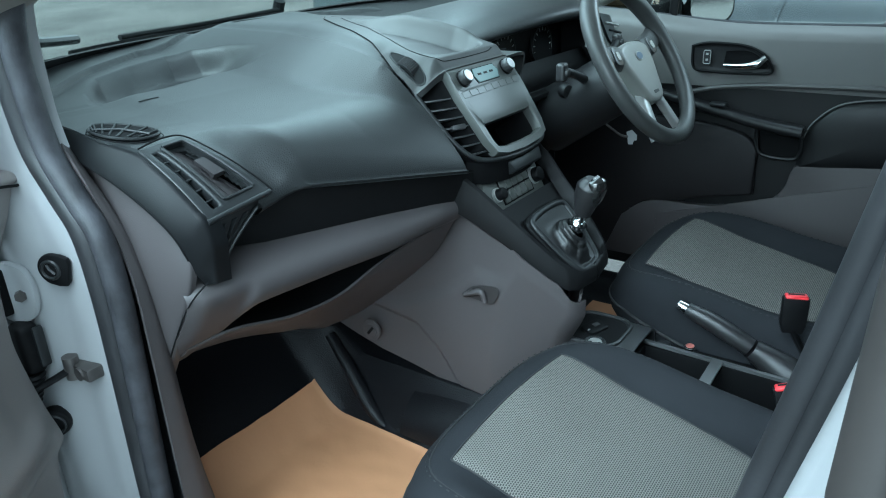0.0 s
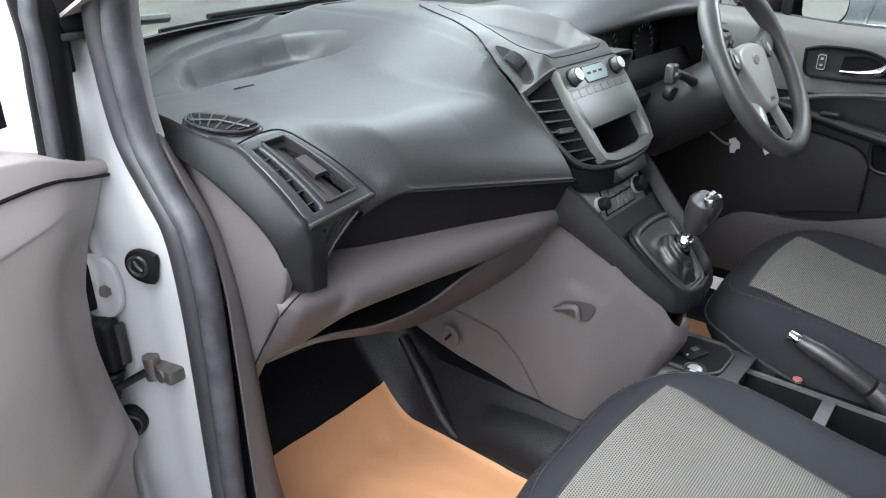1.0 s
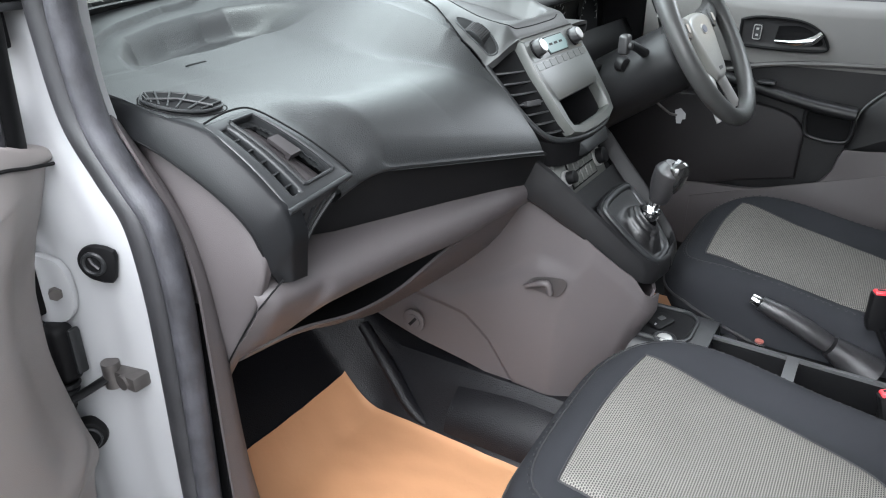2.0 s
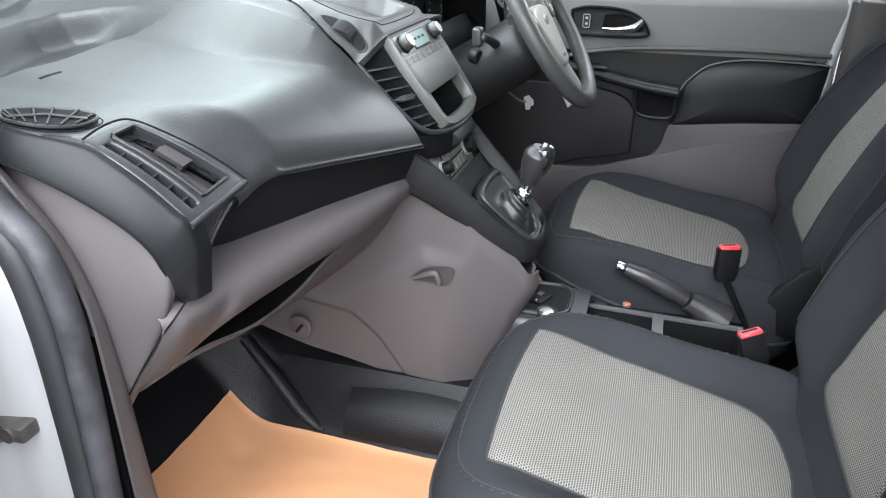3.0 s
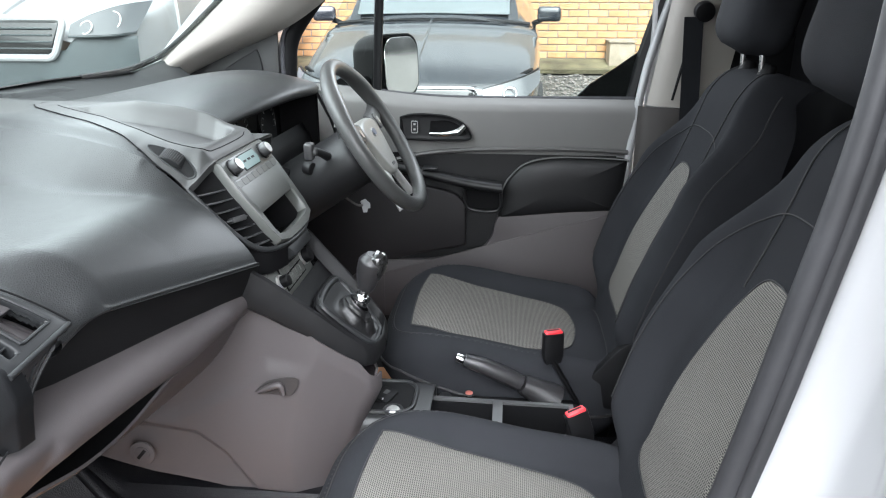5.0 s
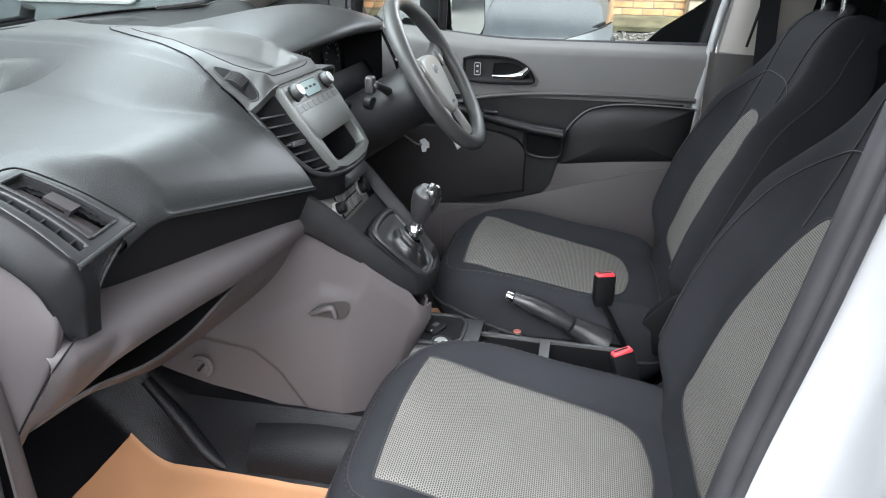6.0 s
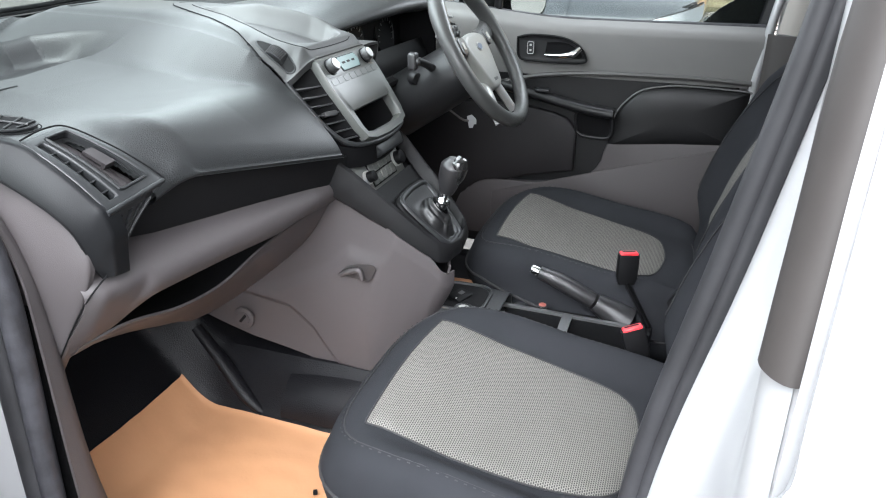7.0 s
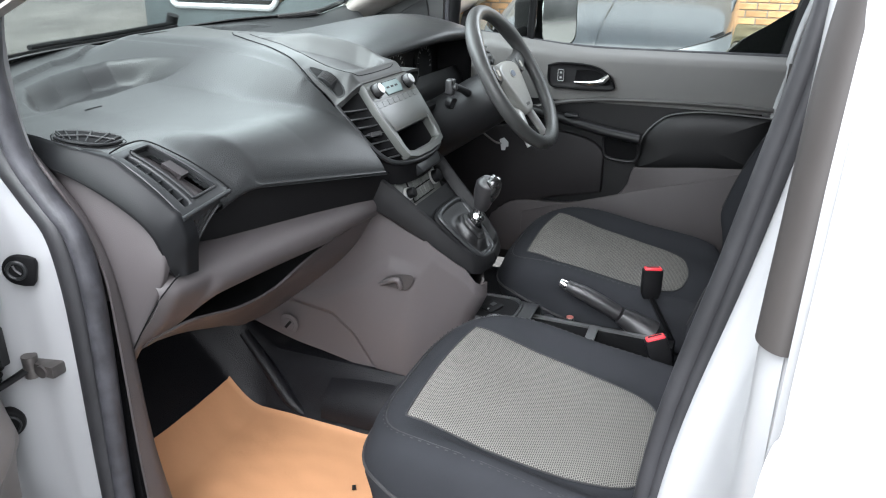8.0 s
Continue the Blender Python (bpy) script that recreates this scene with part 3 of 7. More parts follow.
rows = []
for x in np.linspace(-0.629, -0.150, 150):
    front = [(x, p[0], p[1]) for p in pad_row(x)]
    ys = np.linspace(front[-1][1], base_y(x) + 0.012, 131)[1:]
    rows.append(front + [(x, y, z) for y, z in zip(ys, top_z(x, ys) - hollow(x, ys) + ledge(x, ys))])
gp = np.array(rows)
gp[:, :, 2] -= 0.030 * step(-0.618, -0.632, gp[:, :, 0]) * step(1.085, 1.045, gp[:, :, 1])
gp[:, :, 0] += np.interp(gp[:, :, 1], (0.96, 1.04), (0.030, 0.0)) * step(-0.58, -0.646, gp[:, :, 0])
gp[:, :, 0] -= 0.016 * step(-0.590, -0.629, gp[:, :, 0]) * step(1.050, 1.095, gp[:, :, 1])
pad_skin = shell(gp, 0.005)


def inside(p, poly):
    c = False
    for (xa, ya), (xb, yb) in zip(poly, poly[1:] + poly[:1]):
        if (ya > p.y) != (yb > p.y) and p.x < xa + (p.y - ya) / (yb - ya) * (xb - xa):
            c = not c
    return c


VENT_HOLE = [(-0.616, 1.034), (-0.566, 1.030), (-0.512, 0.930), (-0.604, 0.930)]
bmesh.ops.delete(pad_skin, geom=[f for f in pad_skin.faces if inside(f.calc_center_median(), VENT_HOLE)], context="FACES")
part("top_pad", pad_skin, PAD, dash, "grained dark grey padded dashboard top")
part("tray_mark", shell([[(x, y + 0.05 * (x + 0.49), float(top_z(x, y)) + 0.0008) for y in (1.1985, 1.2015)] for x in np.linspace(-0.512, -0.477, 6)], 0.0005), BLACK, dash)
# small grille at the foot of the windscreen
part("screen_grille", shell([[(x, y, float(top_z(x, y)) + 0.001) for y in (1.440, 1.452)] for x in np.linspace(-0.11, 0.0, 12)], 0.001), BLACK, dash)


def tray_shape(x, y):
    """Depth of the oval tray and height of its raised far rim."""
    half = np.interp(y, (0.950, 0.952, 0.956, 0.964, 0.978, 1.0, 1.03, 1.06, 1.11, 1.16, 1.20, 1.235), (0.0, 0.045, 0.070, 0.086, 0.095, 0.098, 0.093, 0.083, 0.064, 0.044, 0.026, 0.0))
    d = half - np.abs(x)
    deep = step(0.0, 0.026, d) * step(0.948, 0.972, y) * (0.022 + 0.12 * np.clip(x, -0.08, 0.08))
    return deep, 0.012 * step(-0.022, -0.004, d) * step(0.010, -0.004, d) * step(-0.02, 0.03, x) * step(0.97, 1.02, y) * step(1.22, 1.12, y)


SPINE_LEFT = ((0.924, 0.930, 0.940, 0.956, 1.00, 1.03, 1.08, 1.128, 1.20, 1.264, 1.285), (0.106, 0.120, 0.137, 0.151, 0.152, 0.142, 0.122, 0.106, 0.072, 0.036, 0.010))
SPINE_FOOT = ((0.924, 0.930, 0.940, 0.956, 0.98, 1.00, 1.03, 1.08), (1.246, 1.239, 1.225, 1.209, 1.232, 1.250, 1.273, 1.290))
XC = 0.006


def spine_half(y):
    return np.interp(y, *SPINE_LEFT)


gc = []
for x in np.linspace(-0.152, 0.69, 120):
    ys = np.linspace(1.0 if x < 0.17 else 1.06, base_y(x) + 0.012, 70)
    high = np.array([pad_z(min(x, -0.150), y) for y in ys]) if x < -0.12 else top_z(x, ys)
    mix = float(step(-0.152, -0.122, x))
    z = (high * (1 - mix) + top_z(x, ys) * mix) + ledge(x, ys) - 0.05 * step(0.16, 0.24, x) * step(1.12, 1.0, ys)
    gc.append([(x, y, q - 0.045 * float(step(0.0, 0.012, spine_half(y) - abs(x - XC) - 0.002)) * float(step(1.292, 1.27, y))) for y, q in zip(ys, z)])
part("centre_top", shell(gc, 0.005), PAD, dash, "dark dashboard top behind the centre stack")

# black ribbed strip below the pad
part("ribbed_strip", loft([[(x, lip_yz(x)[0] + 0.022, lip_yz(x)[1] - 0.001), (x, lip_yz(x)[0] + 0.030, lip_yz(x)[1] - 0.03), (x, lip_yz(x)[0] + 0.052, lip_yz(x)[1] - 0.085)] for x in (-0.56, -0.40, -0.25, -0.115)], 30, 10, 0.004), RIB, dash)

# grey shelf edge above the open glove compartment
SHORT = [(0.090, 0.027), (0.055, 0.019), (0.022, 0.006), (0.006, -0.006), (0.000, -0.019), (0.003, -0.034), (0.014, -0.046), (0.05, -0.050)]


def shelf_front(x):
    return np.interp(x, (-0.64, -0.62, -0.50, -0.40, -0.30, -0.20, -0.12), (0.975, 0.963, 0.945, 0.927, 0.905, 0.886, 0.876))


# the edge and the cheek at its outer end are one moulding: the profile runs down to the compartment's foot there
rows = []
for x in np.linspace(-0.638, -0.13, 90):
    f = float(shelf_front(x))
    short = [(f + a, 1.030 + b * (1 - 0.2 * float(step(-0.30, -0.20, x)))) for a, b in SHORT]
    tall = [(f + 0.085, 1.056), (f + 0.045, 1.047), (f + 0.012, 1.034), (f + 0.004, 1.015), (f + 0.028, 0.975), (f + 0.058, 0.940), (1.062, 0.905), (1.104, 0.872)]
    w = float(step(-0.538, -0.580, x))
    turn = 0.005 * float(step(-0.622, -0.640, x))
    rows.append([(x, y + turn, z) for y, z in spline(np.array(short) * (1 - w) + np.array(tall) * w, 40)])
part("shelf_edge", shell(rows, 0.004), GREY, dash, "grey grained shelf edge and outer cheek")
# glove compartment: cavity and lower lip
LOWLIP = [(-0.620, (1.030, 0.925), (1.045, 0.910), (1.085, 0.885), (1.105, 0.872)),
          (-0.55, (1.004, 0.932), (1.020, 0.918), (1.090, 0.878), (1.112, 0.863)),
          (-0.45, (0.992, 0.910), (1.012, 0.895), (1.100, 0.845), (1.130, 0.832)),
          (-0.35, (0.985, 0.905), (1.008, 0.885), (1.110, 0.805), (1.150, 0.792)),
          (-0.27, (0.955, 0.942), (0.985, 0.900), (1.120, 0.780), (1.170, 0.750)),
          (-0.20, (0.910, 0.980), (0.970, 0.895), (1.120, 0.760), (1.185, 0.715)),
          (-0.13, (0.890, 0.990), (0.960, 0.890), (1.120, 0.750), (1.20, 0.70))]
# compartment lining near black, its inner shade put into the colour
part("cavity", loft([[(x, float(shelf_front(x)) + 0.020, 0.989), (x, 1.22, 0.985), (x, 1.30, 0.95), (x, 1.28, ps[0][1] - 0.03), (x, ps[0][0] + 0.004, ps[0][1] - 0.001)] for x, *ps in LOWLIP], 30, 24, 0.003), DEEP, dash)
part("lower_lip", loft([[(x, *p) for p in ps] for x, *ps in LOWLIP], 50, 20, -0.004), GREY, dash, "grey grained lip of the glove compartment")
# grey end cover towards the door
part("end_cover", loft([[(-0.640, 1.180, 1.222), (-0.652, 1.17, 1.10), (-0.648, 1.14, 0.98), (-0.640, 1.10, 0.87)],
                        [(-0.642, 1.090, 1.200), (-0.654, 1.09, 1.10), (-0.650, 1.09, 0.99), (-0.642, 1.085, 0.87)],
                        [(-0.638, 1.000, 1.150), (-0.648, 1.01, 1.06), (-0.645, 1.04, 0.97), (-0.638, 1.075, 0.87)],
                        [(-0.630, 0.970, 1.118), (-0.638, 0.974, 1.050), (-0.638, 1.018, 0.960), (-0.635, 1.075, 0.87)],
                        [(-0.622, 0.961, 1.085), (-0.626, 0.974, 1.040), (-0.624, 1.016, 0.960), (-0.622, 1.073, 0.87)]], 24, 24, -0.004), GREY, dash, "grey grained end cover")
# black end band that carries the side vents
VA, VB, VC, VD = (-0.626, 1.046, 1.2185), (-0.560, 1.040, 1.2245), (-0.500, 0.946, 1.1440), (-0.610, 0.944, 1.1340)


def quad_at(u, v, k=0.0):
    """A point of the curved vent panel: u from the windscreen back to the cab, v from the door inwards, k below it."""
    u, v, k = float(u), float(v), float(k)
    a, b, c, d = (Vector(q) for q in (VA, VB, VC, VD))
    n = (d - a).cross(b - a).normalized()
    return (1 - u) * ((1 - v) * a + v * b) + u * ((1 - v) * d + v * c) + (0.030 * u * (1 - u) + 0.004 * v * (1 - v) - k) * (-n if n.z < 0 else n)


BANDBLACK = material("band_plastic", (0.0060, 0.0064, 0.0072), 0.48, grain=0.4, scale=700, mottle=0.10, spec=0.2)
EDGE = spline([(-0.640, 1.215, 1.240), (-0.645, 1.150, 1.235), (-0.644, 1.095, 1.226)] + [tuple(quad_at(u, -0.05, 0.0030)) for u in (0.04, 0.25, 0.45, 0.65, 0.85, 0.97)] + [(-0.611, 0.944, 1.105), (-0.609, 0.949, 1.080), (-0.606, 0.956, 1.044)], 60)
FOOTLINE = spline([(-0.654, 1.200, 1.212), (-0.658, 1.140, 1.205), (-0.658, 1.080, 1.190), (-0.653, 1.030, 1.166), (-0.646, 0.992, 1.138), (-0.639, 0.974, 1.112), (-0.632, 0.969, 1.085), (-0.624, 0.969, 1.060), (-0.610, 0.972, 1.040)], 60)
rows = []
for e, f in zip(EDGE, FOOTLINE):
    across = f - e
    inner = np.array((0.024, 0.0, -0.003))
    rows.append([e + inner, e + 0.16 * inner, e + 0.05 * inner + 0.015 * across, e + 0.07 * across, e + 0.5 * across, e + 0.95 * across, f, f + np.array((0.010, 0.004, -0.002))])
part("end_band", shell(rows, 0.003), BANDBLACK, dash, "black end band of the dashboard")
part("band_joint", tube([f + np.array((-0.0008, -0.0004, -0.0010)) for f in FOOTLINE], 0.0015, 6), DEEP, dash)
part("cover_joint", tube([(-0.613, 0.962, 1.046), (-0.634, 0.968, 1.030), (-0.6405, 0.990, 1.000), (-0.6400, 1.030, 0.942), (-0.637, 1.072, 0.878)], 0.0012, 6, 24), DEEP, dash)


def slab(u0, u1, v0, v1, k0, k1, nu=2, nv=2):
    """A block let into the vent panel, between two depths."""
    bm = bmesh.new()
    rings = [[[bm.verts.new(quad_at(u, v, k)) for v in np.linspace(v0, v1, nv)] for u in np.linspace(u0, u1, nu)] for k in (k0, k1)]
    for g in rings:
        for i in range(nu - 1):
            for j in range(nv - 1):
                bm.faces.new((g[i][j], g[i + 1][j], g[i + 1][j + 1], g[i][j + 1]))
    rim = [(i, 0) for i in range(nu)] + [(nu - 1, j) for j in range(1, nv)] + [(i, nv - 1) for i in range(nu - 2, -1, -1)] + [(0, j) for j in range(nv - 2, 0, -1)]
    for (a, b), (c, d) in zip(rim, rim[1:] + rim[:1]):
        bm.faces.new((rings[0][a][b], rings[1][a][b], rings[1][c][d], rings[0][c][d]))
    return bm


def panel_with_holes(us, vs, holes, thick, inset):
    """The vent panel's skin with openings whose edges are rounded inwards."""
    bm = bmesh.new()
    vert = {}

    def at(i, j, k):
        if (i, j, k) not in vert:
            vert[i, j, k] = bm.verts.new(quad_at(us[i], vs[j], k))
        return vert[i, j, k]
    solid = {(i, j) for i in range(len(us) - 1) for j in range(len(vs) - 1) if not any(a <= us[i] < b - 1e-6 and c <= vs[j] < d - 1e-6 for a, b, c, d in holes)}
    for i, j in solid:
        bm.faces.new([at(i, j, 0), at(i, j + 1, 0), at(i + 1, j + 1, 0), at(i + 1, j, 0)])
        for di, dj, p, q in ((-1, 0, (i, j), (i, j + 1)), (1, 0, (i + 1, j), (i + 1, j + 1)), (0, -1, (i, j), (i + 1, j)), (0, 1, (i, j + 1), (i + 1, j + 1))):
            if (i + di, j + dj) not in solid:
                bm.faces.new([at(*p, 0), at(*q, 0), at(*q, thick), at(*p, thick)])
    bmesh.ops.recalc_face_normals(bm, faces=bm.faces)
    sharp = [e for e in bm.edges if len(e.link_faces) == 2 and e.calc_face_angle(0) > 1.0]
    bmesh.ops.bevel(bm, geom=sharp, offset=inset, segments=3, profile=0.5, affect="EDGES")
    return bm


US = [0.0, 0.09] + list(np.linspace(0.12, 0.84, 13)) + [0.87, 0.905, 1.0]
VS = [0.0, 0.17, 0.285, 0.40, 0.52, 0.64, 0.76, 0.86, 1.0]
vent = part("side_vent", panel_with_holes(US, VS, [(0.12, 0.905, 0.17, 0.285), (0.09, 0.87, 0.40, 0.86)], 0.016, 0.0035), VENTBLACK, dash, "satin black side air vent frame")
FLAP = material("flap_plastic", (0.030, 0.027, 0.028), 0.5, grain=0.2, scale=800)
part("well", slab(0.03, 0.96, 0.10, 0.94, 0.030, 0.034, 6, 3), DEEP, vent)
part("window_rim", tube([quad_at(u, v, -0.0012) for u, v in ((0.10, 0.385), (0.3, 0.382), (0.5, 0.382), (0.7, 0.382), (0.87, 0.385), (0.885, 0.42), (0.885, 0.6), (0.885, 0.84), (0.87, 0.872), (0.7, 0.875), (0.5, 0.875), (0.3, 0.875), (0.10, 0.872), (0.078, 0.84), (0.078, 0.6), (0.078, 0.42))], 0.0022, 8, closed=True), VENTBLACK, vent)
for k, (v0, v1) in enumerate(((0.405, 0.535), (0.545, 0.695), (0.705, 0.80))):
    rows = [[quad_at(u, v0 + (v1 - v0) * q + 0.020 * math.sin(7 * u + k) * q, 0.004 + 0.006 * k + 0.004 * q * q) for q in np.linspace(0, 1, 5)] for u in np.linspace(0.095 + 0.02 * k, 0.865, 26)]
    part("flap", shell(rows, 0.003), FLAP, vent)
part("thumb_tab", join(slab(0.36, 0.58, 0.585, 0.775, 0.0005, 0.006, 4, 3), slab(0.56, 0.60, 0.585, 0.775, 0.000, 0.010, 2, 3)), FLAP, vent)
for u in np.linspace(0.24, 0.80, 5):
    part("rib", slab(u, u + 0.016, 0.165, 0.29, 0.004, 0.012), VENTBLACK, vent)
part("panel_joint", tube([quad_at(u, v, 0.0004) for u, v in ((1.0, 1.03), (0.8, 1.035), (0.5, 1.04), (0.2, 1.04), (0.04, 1.03), (-0.03, 0.92), (-0.045, 0.6), (-0.03, 0.3), (-0.01, 0.06))], 0.0012, 6, 40), DEEP, vent)
# the panel's rear face, folded down under it, with slanting slits
FOOT = Vector((-0.606, 0.956, 1.046))


def fold(a, q):
    """A point of the rear face: a from the door side inwards, q down to the foot."""
    a, q = float(a), float(q)
    top = quad_at(1.0, a)
    low = FOOT + (Vector((-0.585, 0.962, 1.062)) - FOOT) * a
    p = top + (low - top) * q
    return p + Vector((0, 0.010, -0.004)) * math.sin(math.pi * min(1, q)) * a


part("vent_face_well", shell([[fold(a, q) + Vector((0.004, 0.012, 0)) for a in (0.03, 0.5, 0.97)] for q in (0.0, 0.5, 0.98)], -0.002), DEEP, dash)
bars = [(0.0, 0.16), (0.30, 0.42), (0.54, 0.64), (0.76, 0.84), (0.93, 1.0)]
for a0, a1 in bars:
    part("face_bar", shell([[fold(a0 + (a1 - a0) * w, q) for w in np.linspace(0, 1, 4)] for q in np.linspace(0, 1, 10)], 0.009), VENTBLACK, vent)
part("face_top", shell([[fold(a, q) + Vector((0, -0.0006, 0)) for a in np.linspace(0, 1, 10)] for q in np.linspace(0, 0.17, 4)], 0.008), VENTBLACK, vent)
part("face_edge", tube([fold(1.0, q) for q in np.linspace(0, 1, 12)], 0.0028, 8), VENTBLACK, vent)
part("nose_edge", tube([quad_at(1.0, v, 0.0025) for v in np.linspace(0.0, 1.0, 12)], 0.0040, 10), VENTBLACK, vent)
# small demister vent, an eye-shaped grille let into the outer end
EYE_SHAPE = spline([(-0.640, 1.124), (-0.622, 1.140), (-0.592, 1.118), (-0.570, 1.074), (-0.598, 1.066), (-0.626, 1.080), (-0.637, 1.100), (-0.640, 1.124)], 49)[:-1]


def eye_point(s, c=(-0.606, 1.098), k=1.0, lift=0.0):
    x, y = EYE_SHAPE[s % 48]
    x, y = c[0] + (x - c[0]) * k, c[1] + (y - c[1]) * k
    return (x, y, float(top_z(x, y)) + lift)


small = part("demister_vent", tube([eye_point(s, lift=0.0040) for s in range(48)], 0.0020, 8, closed=True), VENTBLACK, dash, "small black demister grille")
part("groove", tube([eye_point(s, k=1.10, lift=-0.0002) for s in range(48)], 0.0010, 6, closed=True), DEEP, small)
part("well", shell([[eye_point(s, k=k, lift=0.0050) for k in (0.02, 0.5, 0.97)] for s in range(49)], 0.0004), DEEP, small)
for s0, s1 in ((3, 46), (6, 44), (9, 41), (12, 38), (15, 35), (18, 32), (21, 29)):
    part("slat", tube([eye_point(s0, k=0.95, lift=0.0062), eye_point(s1, k=0.95, lift=0.0062)], 0.0013, 6), VENTBLACK, small)
part("slat", tube([eye_point(47, k=0.9, lift=0.0070), eye_point(0, k=0.1, lift=0.0070), eye_point(25, k=0.92, lift=0.0070)], 0.0016, 6), VENTBLACK, small)

# centre stack: local frame, x across, y up the sloping face
SU = Vector((0, 0.574, 0.819)).normalized()
SM = plane_at(Vector((XC, 0.835, 1.111)), (1, 0, 0), SU)


def on_face(x, v, out=0.0):
    return SM @ Vector((x, v, out))


stack = thing("centre_stack", "grey centre stack with radio, pocket and air vents", "centre console")
FACE = [(-0.104, 0.160), (0.104, 0.160), (0.108, 0.105), (0.104, 0.060), (0.100, 0.020), (0.090, -0.005), (0.060, -0.014), (0.0, -0.017), (-0.060, -0.014), (-0.090, -0.005), (-0.100, 0.020), (-0.104, 0.060), (-0.108, 0.105)]
POCKET = [(-0.084, 0.052), (0.084, 0.052), (0.0845, 0.047), (0.085, 0.036), (0.0845, 0.015), (0.080, 0.004), (0.058, -0.001), (0.0, -0.002), (-0.058, -0.001), (-0.080, 0.004), (-0.0845, 0.015), (-0.085, 0.036), (-0.0845, 0.047)]
part("fascia", shell([[on_face(p[0] + (q[0] - p[0]) * u, p[1] + (q[1] - p[1]) * u, o) for u, o in ((0.0, -0.010), (0.0, 0.003), (0.04, 0.006), (0.9, 0.006), (1.0, 0.004), (1.0, -0.012))] for p, q in zip(FACE + FACE[:1], POCKET + POCKET[:1])], 0.002), STACK, stack, "satin grey fascia")
# pocket walls carry their shade as near-black colour
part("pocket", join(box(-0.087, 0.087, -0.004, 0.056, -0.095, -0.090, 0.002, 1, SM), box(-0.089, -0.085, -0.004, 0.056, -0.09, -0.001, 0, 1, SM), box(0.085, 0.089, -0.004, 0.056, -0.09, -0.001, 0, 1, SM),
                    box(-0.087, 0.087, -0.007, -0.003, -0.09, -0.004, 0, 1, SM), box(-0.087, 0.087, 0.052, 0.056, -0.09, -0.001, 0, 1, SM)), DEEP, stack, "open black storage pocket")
part("radio_gap", box(-0.1015, 0.1015, 0.1015, 0.1575, 0.002, 0.0068, 0.002, 1, SM), DEEP, stack)
radio = part("radio", box(-0.0995, 0.0995, 0.1185, 0.1555, 0.003, 0.0085, 0.0015, 2, SM), STACK, stack, "grey radio panel")
HEX = [(-0.040, 0.0), (-0.035, 0.0135), (0.034, 0.0135), (0.042, 0.0), (0.034, -0.0135), (-0.035, -0.0135)]
part("display_frame", prism([(x * 1.07, y * 1.14) for x, y in HEX], SM @ pose(0.002, 0.1375, 0.007), 0.0022, 0.0006, 1), BLACK, radio)
part("display", prism(HEX, SM @ pose(0.002, 0.1375, 0.0088), 0.0014, 0.0004, 1), SCREEN, radio, "dim green display")
for k in range(3):
    part("display_bar", box(-0.026 + 0.020 * k, -0.014 + 0.020 * k, 0.1365, 0.1405, 0.0100, 0.0106, 0, 1, SM), BLACK, radio)
for sx in (-1, 1):
    kn = part("knob", cyl(on_face(sx * 0.0745, 0.138, 0.007), on_face(sx * 0.0745, 0.138, 0.024), 0.0140, 0.0128, 28, 0.003), KNOB, radio)
    part("knob_skirt", cyl(on_face(sx * 0.0745, 0.138, 0.007), on_face(sx * 0.0745, 0.138, 0.011), 0.0158, n=28), BLACK, kn)
    part("knob_cap", cyl(on_face(sx * 0.0745, 0.138, 0.0235), on_face(sx * 0.0745, 0.138, 0.0250), 0.0102, n=24), SILVER, kn)
for k in range(8):
    part("button", box(-0.0990 + 0.02485 * k, -0.0752 + 0.02485 * k, 0.1035, 0.1165, 0.004, 0.0085, 0.001, 1, SM), STACK, radio)
part("latch_line", prism([(-0.0125, 0.0090), (0.0125, 0.0090), (0.0125, -0.0045), (0.007, -0.0112), (-0.007, -0.0112), (-0.0125, -0.0045)], SM @ pose(0, 0.084, 0.0058), 0.0006, 0), DEEP, stack)
part("latch", prism([(-0.011, 0.008), (0.011, 0.008), (0.011, -0.004), (0.006, -0.010), (-0.006, -0.010), (-0.011, -0.004)], SM @ pose(0, 0.084, 0.006), 0.0012, 0.0005, 1), STACK, stack)
OUTER = [(0.090, -0.012, -0.010), (0.112, -0.002, -0.018), (0.129, 0.016, -0.025), (0.141, 0.045, -0.030), (0.147, 0.080, -0.034), (0.149, 0.115, -0.039), (0.149, 0.150, -0.044)]
INNER = [(0.085, -0.008, -0.006), (0.098, 0.010, -0.006), (0.101, 0.025, -0.006), (0.104, 0.050, -0.006), (0.107, 0.080, -0.006), (0.108, 0.110, -0.007), (0.105, 0.152, -0.008)]
BLADE = material("vent_blade", (0.026, 0.027, 0.028), 0.42, grain=0.2, scale=900, mottle=0.06, spec=0.5)
